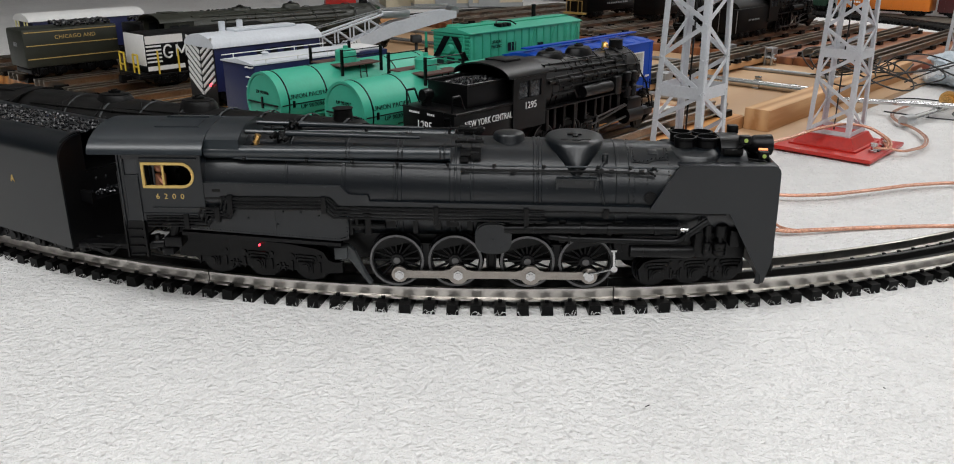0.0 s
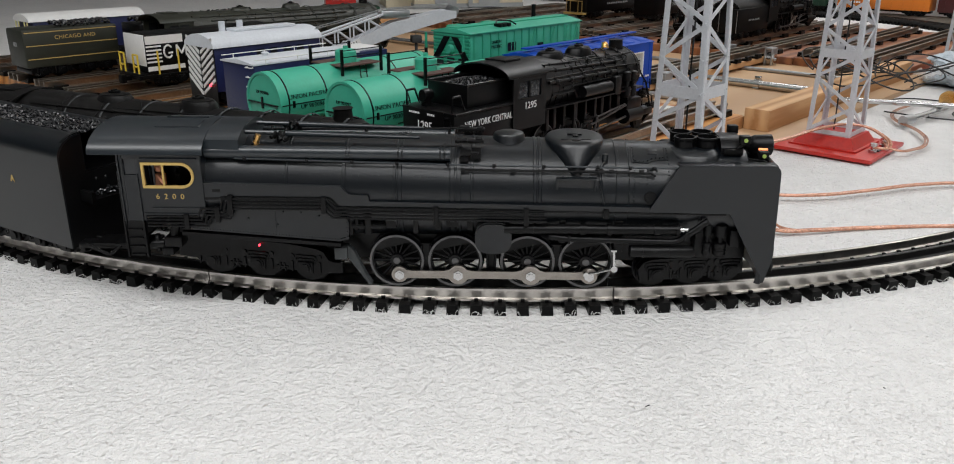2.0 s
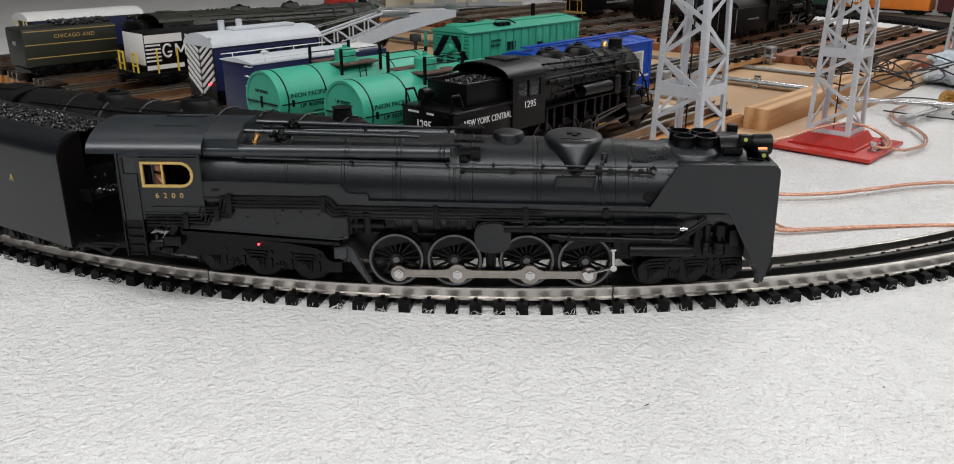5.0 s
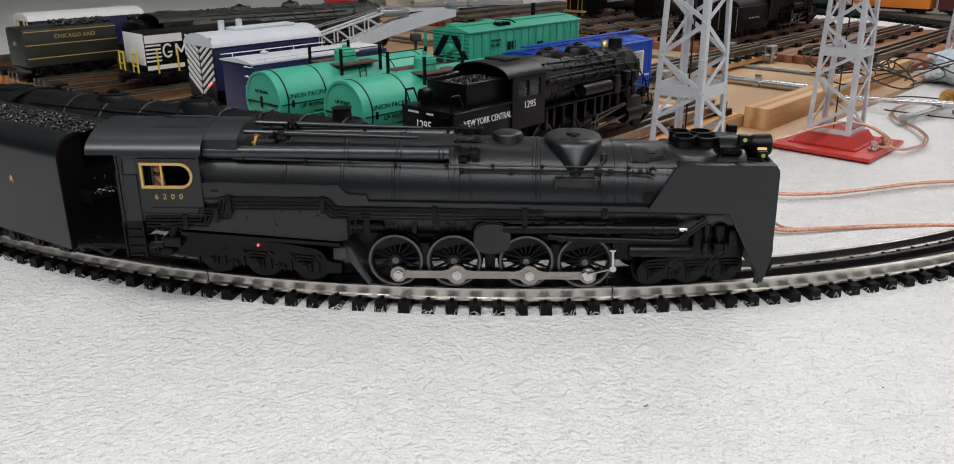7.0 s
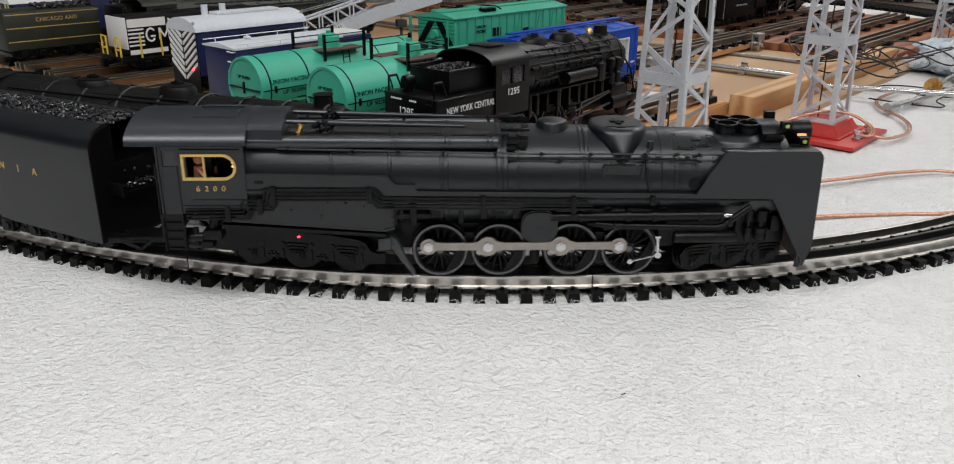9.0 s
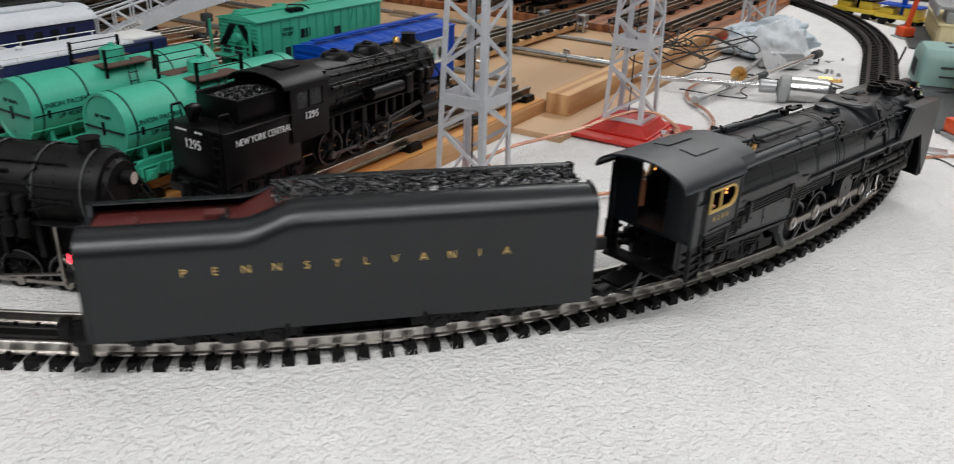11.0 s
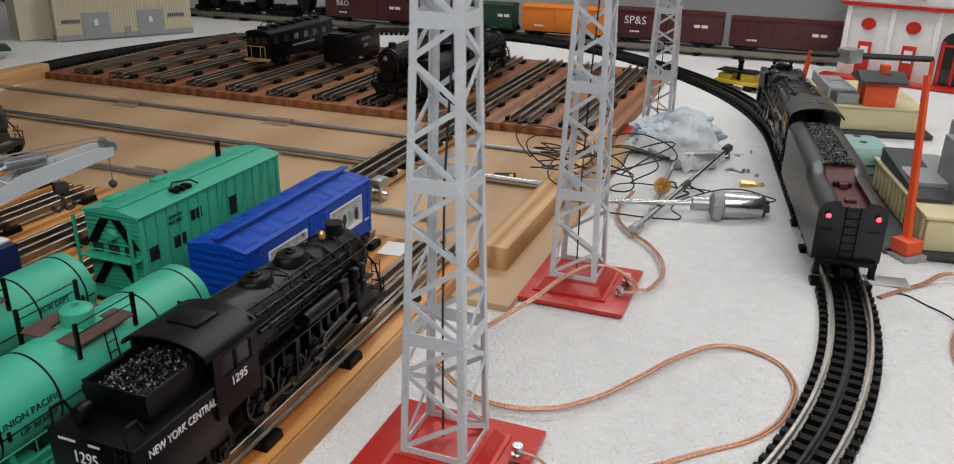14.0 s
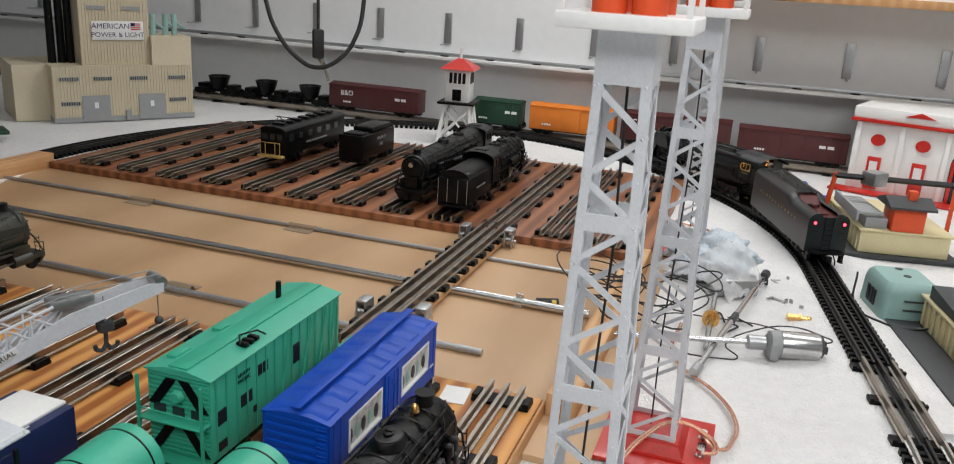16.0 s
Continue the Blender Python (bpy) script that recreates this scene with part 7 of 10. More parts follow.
    for s in (-1, 1):
        rod(bm, (length + 0.006, s * 0.0150, rail + 0.0088), (length + 0.006, s * 0.0195, rail + 0.0088), 0.0088, 22)
        rod(bm, (length + 0.006, s * 0.0195, rail + 0.0088), (length + 0.006, s * 0.0203, rail + 0.0088), 0.0055, 16)
    part("pilot_wheel", bm, M_SOOT, t)
    if bell:
        bm = B()
        lathe_z(bm, [(zc + boiler_r + 0.002, 0.0040), (zc + boiler_r + 0.006, 0.0030), (zc + boiler_r + 0.008, 0.0012)], length - 0.036, 0, 14)
        box(bm, length - 0.041, length - 0.040, -0.001, 0.001, zc + boiler_r - 0.002, zc + boiler_r + 0.008)
        part("bell", bm, M_BRASS, t, "polished brass bell")
    if with_cab:
        bm = B()
        c0, c1, zb, ze = -0.042, 0.004, zc - boiler_r - 0.002, zc + boiler_r * 0.86
        for s in (-1, 1):
            box(bm, c0, c0 + 0.008, s * 0.0305, s * 0.0325, zb, ze)
            box(bm, c1 - 0.007, c1, s * 0.0305, s * 0.0325, zb, ze)
            box(bm, c0 + 0.008, c1 - 0.007, s * 0.0305, s * 0.0325, zb, ze - 0.020)
            box(bm, c0 + 0.008, c1 - 0.007, s * 0.0305, s * 0.0325, ze - 0.005, ze)
            box(bm, (c0 + c1) / 2 - 0.001, (c0 + c1) / 2 + 0.001, s * 0.0305, s * 0.0325, ze - 0.020, ze - 0.005)
        box(bm, c1 - 0.001, c1, -0.031, 0.031, zb, ze + 0.006)
        box(bm, c0, c1, -0.031, 0.031, zb, zb + 0.002)
        cab = part("cab", bm, M, t)
        bm = B()
        outer, inner = arch(0.0336, ze - 0.001, ze + 0.0105, 14), arch(0.0322, ze - 0.0015, ze + 0.0093, 14)[::-1]
        prism(bm, outer + inner, c0 - 0.007, c1 + 0.003, "x")
        part("cab_roof", bm, M, cab)
        bm = B()
        box(bm, c0 + 0.012, c1 - 0.012, -0.012, 0.012, ze + 0.0088, ze + 0.0116, 0.0008)
        part("roof_hatch", bm, M, cab)
        bm = B()
        for s in (-1, 1):
            box(bm, c0 + 0.008, c1 - 0.007, s * 0.0308, s * 0.0312, ze - 0.020, ze - 0.005)
        part("cab_pane", bm, M_GLASS, cab)
        if numbers:
            letters(numbers, 0.0088, side_text((c0 + c1) / 2 + 0.001, -0.03265, zb + 0.0205), M_LETTER, cab)
            letters(numbers, 0.0088, side_text((c0 + c1) / 2, 0.03265, zb + 0.0205, 1), M_LETTER, cab)
    return t


def nyc_engine():
    t = steam_loco("steam_locomotive", "black model steam locomotive parked on a pine board", yard(0.595, lane(0) + 0.006, YARD_RAIL), 0.180, M_BLACK, 0.0245, 0.0635, (0.016, 0.054, 0.092), 0.0165, "1295")
    return t


nyc_engine()


def nyc_tender():
    t = thing("tender", "black model tender with coal bunker and white lettering", "model tender", yard(0.5245, lane(0) + 0.006, YARD_RAIL) @ Matrix.Diagonal((0.93, 1, 1.21, 1)))
    bm = B()
    box(bm, -0.048, 0.042, -0.031, 0.031, 0.0165, 0.0525, 0.0012)
    body = part("tank", bm, M_BLACK, t)
    bm = B()
    for s in (-1, 1):
        box(bm, -0.022, 0.042, s * 0.0235, s * 0.0220, 0.0525, 0.0685, 0.0004)
    box(bm, -0.0225, -0.021, -0.0235, 0.0235, 0.0525, 0.0685, 0.0004)
    box(bm, 0.041, 0.042, -0.0235, 0.0235, 0.0525, 0.0640, 0.0004)
    for s in (-1, 1):
        rod(bm, (-0.0225, s * 0.0235, 0.0685), (0.042, s * 0.0235, 0.0685), 0.0008, 6)
    part("coal_bunker", bm, M_BLACK, t)
    bm = B()
    rnd = random.Random(3)
    box(bm, -0.021, 0.041, -0.0218, 0.0218, 0.053, 0.0630)
    for _ in range(420):
        x, y, r = rnd.uniform(-0.019, 0.039), rnd.uniform(-0.020, 0.020), rnd.uniform(0.0010, 0.0022)
        z = 0.0635 + 0.005 * math.cos(y / 0.021 * 1.4) * math.cos((x - 0.01) / 0.032 * 1.2)
        m = Matrix.Translation((x, y, z)) @ Euler((rnd.uniform(0, 6), rnd.uniform(0, 6), 0)).to_matrix().to_4x4() @ Matrix.Diagonal((r, r * 0.8, r * 0.7, 1))
        bmesh.ops.create_icosphere(bm, subdivisions=1, radius=1, matrix=m)
    box(bm, -0.018, 0.039, -0.018, 0.018, 0.0620, 0.0655, 0.002)
    part("coal", bm, M_COAL, t, "glossy black coal", smooth=0)
    bm = B()
    lathe_x(bm, [(-0.042, 0.0045), (-0.036, 0.0050), (-0.030, 0.0035)], 0.012, 0.0600, 16)
    box(bm, -0.040, -0.034, 0.009, 0.015, 0.052, 0.057)
    part("backup_lamp", bm, M_BLACK, t)
    bm = B()
    for y in (-0.027, 0.027):
        pipe(bm, [(-0.046, y, 0.0525), (-0.046, y, 0.063), (-0.036, y, 0.063), (-0.030, y, 0.0525)], 0.0009, 6)
    ladder(bm, -0.0495, -0.024, 0.020, 0.052, 0.008, 5, "y")
    for s in (-1, 1):
        rod(bm, (-0.047, s * 0.0316, 0.0515), (0.042, s * 0.0316, 0.0515), 0.0008, 6)
    part("grab_iron", bm, M_BLACK, t)
    letters("NEW YORK CENTRAL", 0.0066, side_text(-0.002, -0.0312, 0.0430), M_LETTER, body)
    letters("NEW YORK CENTRAL", 0.0078, side_text(-0.004, 0.0312, 0.0375, 1), M_LETTER, body)
    letters("1295", 0.0095, end_text(-0.0482, 0.004, 0.0400), M_LETTER, body)
    bars(6, 0.0016, 0.0014, 0.0006, end_text(-0.0482, 0.016, 0.0490), M_LETTER, body)
    bars(4, 0.0016, 0.0014, 0.0006, end_text(-0.0482, -0.004, 0.0490), M_LETTER, body)
    bm = B()
    box(bm, -0.052, 0.044, -0.028, 0.028, 0.0120, 0.0165, 0.0008)
    part("underframe", bm, M_BLACK, t)
    for x in (-0.026, 0.020):
        car_truck(t, x)
    coupler(t, -0.050, -1)


nyc_tender()


def articulated():
    at = pose(-0.385, 0.716, 0.0, 0, 0, -18.5)
    t = steam_loco("steam_locomotive", "black articulated model locomotive standing on the cloth", at, 0.315, M_SOOT, 0.0290, 0.0760, (0.05, 0.09, 0.13, 0.205, 0.245, 0.282), 0.0165, domes=3, bell=False)
    # long pilot deck with pumps and a headlight
    bm = B()
    box(bm, 0.318, 0.372, -0.029, 0.029, 0.0265, 0.0295, 0.0006)
    box(bm, 0.330, 0.362, -0.024, 0.024, 0.0295, 0.0420, 0.002)
    box(bm, 0.366, 0.372, -0.031, 0.031, 0.0100, 0.0280, 0.001)
    for s in (-1, 1):
        pipe(bm, [(0.318, s * 0.026, 0.0265), (0.330, s * 0.029, 0.018), (0.366, s * 0.029, 0.012)], 0.0016, 6)
        rod(bm, (0.35, s * 0.015, 0.0095), (0.35, s * 0.021, 0.0095), 0.0095, 20)
        rod(bm, (0.372, s * 0.02, 0.026), (0.372, s * 0.02, 0.054), 0.0007, 6)
        pipe(bm, [(0.318, s * 0.018, 0.085), (0.34, s * 0.022, 0.05), (0.352, s * 0.024, 0.042)], 0.0008, 6)
        ladder(bm, 0.3235, s * 0.021, 0.028, 0.050, 0.008, 4, "y")
    box(bm, 0.372, 0.386, -0.006, 0.006, 0.012, 0.022, 0.0012)
    part("pilot_deck", bm, M_SOOT, t)
    bm = B()
    lathe_x(bm, [(0.362, 0.004), (0.372, 0.0065), (0.374, 0.0062)], 0, 0.0440, 16)
    hl = part("deck_headlight", bm, M_SOOT, t)
    bm = B()
    rod(bm, (0.3738, 0, 0.044), (0.3745, 0, 0.044), 0.0055, 14)
    part("lens", bm, M_STEEL, hl, "silvered headlight lens")
    bm = B()
    for y in (-0.004, 0.004):
        lathe_z(bm, [(0.0915, 0.0026), (0.0965, 0.0026), (0.0975, 0.001)], 0.300, y * 3, 10)
    part("pop_valve", bm, M_BRASS, t, "small brass valves")
    bm = B()
    bars(4, 0.0022, 0.0036, 0.0009, end_text(0.3722, -0.013, 0.040, 1), M_LETTER, t, "number_board")
    bm.free()


articulated()


def crane():
    t = thing("wrecking_crane", "navy crane car with silver roof and lattice boom", "model crane", yard(0.605, 0.930, YARD_RAIL))
    bm = B()
    box(bm, -0.083, 0.072, -0.031, 0.031, 0.0220, 0.0740, 0.0015)
    cab = part("cab", bm, M_NAVY, t)
    bm = B()
    prism(bm, arch(0.0335, 0.074, 0.0890, 14), -0.085, 0.074, "x")
    part("roof", bm, M_ROOFGREY, cab, "silver curved roof")
    bm = B()
    box(bm, -0.04, 0.05, -0.010, 0.010, 0.0885, 0.0920, 0.001)
    for x in (-0.045, -0.02):
        rod(bm, (x, 0.01, 0.086), (x, 0.01, 0.100), 0.004, 12)
    part("roof_vent", bm, M_ROOFGREY, cab)
    # zebra chevrons on the rear
    for k in range(9):
        for s in (-1, 1):
            z = 0.016 + 0.0082 * k
            z2, z3 = min(z + 0.0042, 0.080), z + 0.020
            bm = B()
            prism(bm, [(s * 0.002, min(z, 0.08)), (s * 0.029, min(z + 0.019, 0.083)), (s * 0.029, min(z + 0.0232, 0.086)), (s * 0.002, z2)], -0.0848, -0.0834, "x")
            part("chevron", bm, M_WHITE, cab, "white chevron stripe")
    bm = B()
    prism(bm, [(-0.031, 0.0), (0.031, 0.0), (0.031, 0.074), (0.0, 0.089), (-0.031, 0.074)], -0.0835, -0.0829, "x")
    part("rear_panel", bm, M_BLACK, cab)
    bm = B()
    for x in (-0.02, 0.0, 0.02, 0.04):
        box(bm, x - 0.005, x + 0.005, -0.0316, -0.0309, 0.051, 0.068)
    part("window", bm, M_GLASS, cab)
    bm = B()
    rod(bm, (-0.045, -0.0309, 0.050), (-0.045, -0.0318, 0.050), 0.0085, 24)
    part("emblem", bm, M_WHITE, cab, "round white emblem disc")
    bm = B()
    box(bm, -0.049, -0.041, -0.0324, -0.0317, 0.0478, 0.0522)
    box(bm, -0.0468, -0.0432, -0.0324, -0.0317, 0.0442, 0.0558)
    part("emblem_mark", bm, M_NAVY, cab)
    bm = B()
    box(bm, -0.078, 0.070, -0.028, 0.028, 0.0130, 0.0210, 0.001)
    part("underframe", bm, M_BLACK, t)
    for x in (-0.045, 0.04):
        car_truck(t, x)
    bm = B()
    ball(bm, (-0.0855, -0.020, 0.0300), 0.0016, u=8, v=6)
    part("marker_lamp", bm, G_RED, t, "tiny red marker")
    # boom: two tapered side girders with lattice and a rising kink
    boom = new("boom")
    boom.parent = t
    boom.matrix_basis = pose(0.055, -0.008, 0.034, 0, 0, -27)
    boom["label"] = "pale blue-grey lattice boom"
    pts = [(0.0, 0.0, 0.010), (0.125, 0.046, 0.019), (0.200, 0.062, 0.014), (0.215, 0.063, 0.009)]
    for s in (-1, 1):
        bm = B()
        poly = [(x, z - h / 2) for x, z, h in pts] + [(x, z + h / 2) for x, z, h in reversed(pts)]
        prism(bm, poly, s * 0.0105, s * 0.0125, "y")
        part("girder", bm, M_ROOFGREY, boom)
        bm = B()
        box(bm, 0.0, 0.048, s * 0.0126, s * 0.0132, -0.0035, 0.0035)
        bmesh.ops.transform(bm, matrix=Matrix.Translation((0.035, 0, 0.0145)) @ Matrix.Rotation(-0.395, 4, "Y"), verts=bm.verts)
        part("name_strip", bm, M_WHITE, boom)
    letters("INDUSTRIAL", 0.0072, Matrix.Translation((0.058, -0.0134, 0.0240)) @ Matrix.Rotation(-0.395, 4, "Y") @ pose(0, 0, 0, 90, 0, 0), M_BLACK, boom)
    for i in range(8):
        f, g = i / 8, (i + 1) / 8
        bm = B()
        for a, b in (((0.125 * f, -0.0105, 0.046 * f + 0.004), (0.125 * g, 0.0105, 0.046 * g + 0.004)), ((0.125 * f, 0.0105, 0.046 * f), (0.125 * g, 0.0105, 0.046 * g + 0.008))):
            rod(bm, a, b, 0.0013, 6)
        rod(bm, (0.125 * f, -0.0105, 0.046 * f), (0.125 * f, 0.0105, 0.046 * f), 0.0013, 6)
        part("lattice_bar", bm, M_ROOFGREY, boom)
    for s in (-1, 1):
        bm = B()
        rod(bm, (0.0, s * 0.0115, 0.032), (0.112, s * 0.0115, 0.066), 0.0016, 6)
        for i in range(5):
            xa, xb = 0.008 + 0.021 * i, 0.008 + 0.021 * (i + 1)
            za, zb = 0.032 + xa * 0.304, 0.368 * xb + 0.005
            rod(bm, (xa, s * 0.0115, za), (xb, s * 0.0115, zb), 0.0011, 6)
            rod(bm, (xa, s * 0.0115, 0.368 * xa + 0.005), (xa, s * 0.0115, za), 0.0011, 6)
        part("truss", bm, M_ROOFGREY, boom)
    bm = B()
    box(bm, 0.110, 0.150, -0.009, 0.009, 0.060, 0.070, 0.0015)
    rod(bm, (0.213, -0.012, 0.068), (0.213, 0.012, 0.068), 0.006, 16)
    part("sheave_house", bm, M_GALV, boom, "grey pulley housing")
    bm = B()
    for y in (-0.008, 0.008):
        pipe(bm, [(0.02, y, 0.050), (0.12, y, 0.072), (0.21, y, 0.076)], 0.0007, 6)
    rod(bm, (0.160, 0, 0.062), (0.160, 0, 0.034), 0.0006, 6)
    rod(bm, (0.213, 0, 0.062), (0.213, 0, 0.026), 0.0006, 6)
    part("cable", bm, M_GALV, boom)
    bm = B()
    box(bm, 0.153, 0.167, -0.006, 0.006, 0.026, 0.036, 0.0015)
    pipe(bm, [(0.160, 0, 0.027), (0.160, 0, 0.012), (0.156, 0, 0.006), (0.150, 0, 0.008), (0.149, 0, 0.013)], 0.0022, 8)
    pipe(bm, [(0.160, 0, 0.012), (0.164, 0, 0.006), (0.170, 0, 0.008), (0.171, 0, 0.013)], 0.0022, 8)
    ball(bm, (0.213, 0, 0.024), 0.0045, u=10, v=8)
    part("hook", bm, M_DKGREY, boom, "dark double hook and block")


crane()


def navy_car():
    t = thing("tool_car", "navy blue work car with a pale flat roof", "model work car", yard(0.572, lane(3) - 0.012, YARD_RAIL))
    bm = B()
    box(bm, -0.094, 0.088, -0.030, 0.030, 0.0170, 0.0740, 0.001)
    body = part("body", bm, M_NAVY, t)
    bm = B()
    prism(bm, [(-0.031, 0.074), (0.031, 0.074), (0.031, 0.0755), (0.0, 0.0790), (-0.031, 0.0755)], -0.096, 0.045, "x")
    part("roof", bm, M_ROOFGREY, t, "pale grey roof")
    bm = B()
    box(bm, 0.045, 0.088, -0.022, 0.022, 0.0740, 0.0765, 0.0006)
    part("deck_board", bm, M_WHITE, t, "cream deck board")
    bm = B()
    lathe_z(bm, [(0.0760, 0.0035), (0.080, 0.0030), (0.0815, 0.0045), (0.083, 0.002)], -0.06, 0, 12)
    part("roof_vent", bm, M_ROOFGREY, t)
    for z in np.arange(0.022, 0.073, 0.0100):
        bm = B()
        for y in (-0.028, -0.018):
            rod(bm, (-0.0935, y, float(z)), (-0.0975, y, float(z)), 0.0006, 6)
        rod(bm, (-0.0975, -0.028, float(z)), (-0.0975, -0.018, float(z)), 0.0006, 6)
        part("grab_iron", bm, M_WHITE, t)
    bm = B()
    for s in (-1, 1):
        for x in (-0.08, -0.04, 0.0, 0.04):
            rod(bm, (x, s * 0.0308, 0.0740), (x, s * 0.0308, 0.0795), 0.0005, 6)
        rod(bm, (-0.094, s * 0.0308, 0.0795), (0.045, s * 0.0308, 0.0795), 0.0005, 6)
    part("roof_rail", bm, M_WHITE, t)
    for x in (-0.06, 0.06):
        car_truck(t, x)
    for sgn in (-1, 1):
        coupler(t, 0.087 if sgn > 0 else -0.095, sgn)


navy_car()


def diesel():
    t = thing("switcher_locomotive", "black switcher with white end and yellow railings", "model locomotive", yard(0.640, lane(6) + 0.045, YARD_RAIL))
    bm = B()
    box(bm, -0.10, 0.10, -0.029, 0.029, 0.0180, 0.0640, 0.002)
    body = part("body", bm, M_BLACK, t)
    bm = B()
    prism(bm, arch(0.0295, 0.064, 0.0745, 12), -0.101, 0.101, "x")
    part("roof", bm, M_BLACK, t)
    bm = B()
    box(bm, -0.1025, -0.1002, -0.028, 0.028, 0.0300, 0.0720, 0.001)
    box(bm, -0.100, -0.045, -0.0296, -0.0290, 0.0590, 0.0700)
    box(bm, -0.100, -0.045, -0.0296, -0.0290, 0.0230, 0.0290)
    part("white_panel", bm, M_WHITE, t, "white painted end panel")
    for i in range(5):
        bm = B()
        box(bm, -0.1000, -0.078, -0.0297, -0.0291, 0.034 + 0.0052 * i, 0.0362 + 0.0052 * i)
        part("side_stripe", bm, M_WHITE, body)
    for x in (-0.068, -0.048):
        bm = B()
        seg = 12
        for i in range(seg if x < -0.06 else 0):
            a, b = radians(40 + 280 * i / seg), radians(40 + 280 * (i + 1) / seg)
            rod(bm, (x + 0.0065 * math.cos(a), -0.0296, 0.0475 + 0.0085 * math.sin(a)), (x + 0.0065 * math.cos(b), -0.0296, 0.0475 + 0.0085 * math.sin(b)), 0.0014, 6)
        if x > -0.06:
            for p, q in (((-0.007, -0.008), (-0.007, 0.008)), ((-0.007, 0.008), (0, -0.004)), ((0, -0.004), (0.007, 0.008)), ((0.007, 0.008), (0.007, -0.008))):
                rod(bm, (x + p[0], -0.0296, 0.0475 + p[1]), (x + q[0], -0.0296, 0.0475 + q[1]), 0.0014, 6)
        else:
            box(bm, x, x + 0.0065, -0.0304, -0.0290, 0.0445, 0.0468)
        part("side_mark", bm, M_WHITE, body, "bold white side mark")
    bm = B()
    for y in (-0.026, -0.013, 0.013, 0.026):
        rod(bm, (-0.112, y, 0.014), (-0.112, y, 0.046), 0.0013, 6)
    for z in (0.030, 0.046):
        rod(bm, (-0.112, -0.026, z), (-0.112, -0.013, z), 0.0013, 6)
        rod(bm, (-0.112, 0.026, z), (-0.112, 0.013, z), 0.0013, 6)
    for x in (-0.085, -0.055):
        rod(bm, (x, -0.031, 0.018), (x, -0.031, 0.05), 0.0012, 6)
    part("railing", bm, M_YELLOW, t, "yellow end railing")
    bm = B()
    box(bm, -0.114, 0.104, -0.030, 0.030, 0.0125, 0.0180, 0.0008)
    box(bm, -0.114, -0.100, -0.030, 0.030, 0.0180, 0.0210, 0.0006)
    part("underframe", bm, M_BLACK, t)
    for x in (-0.065, 0.065):
        car_truck(t, x)
    coupler(t, -0.112, -1)


diesel()


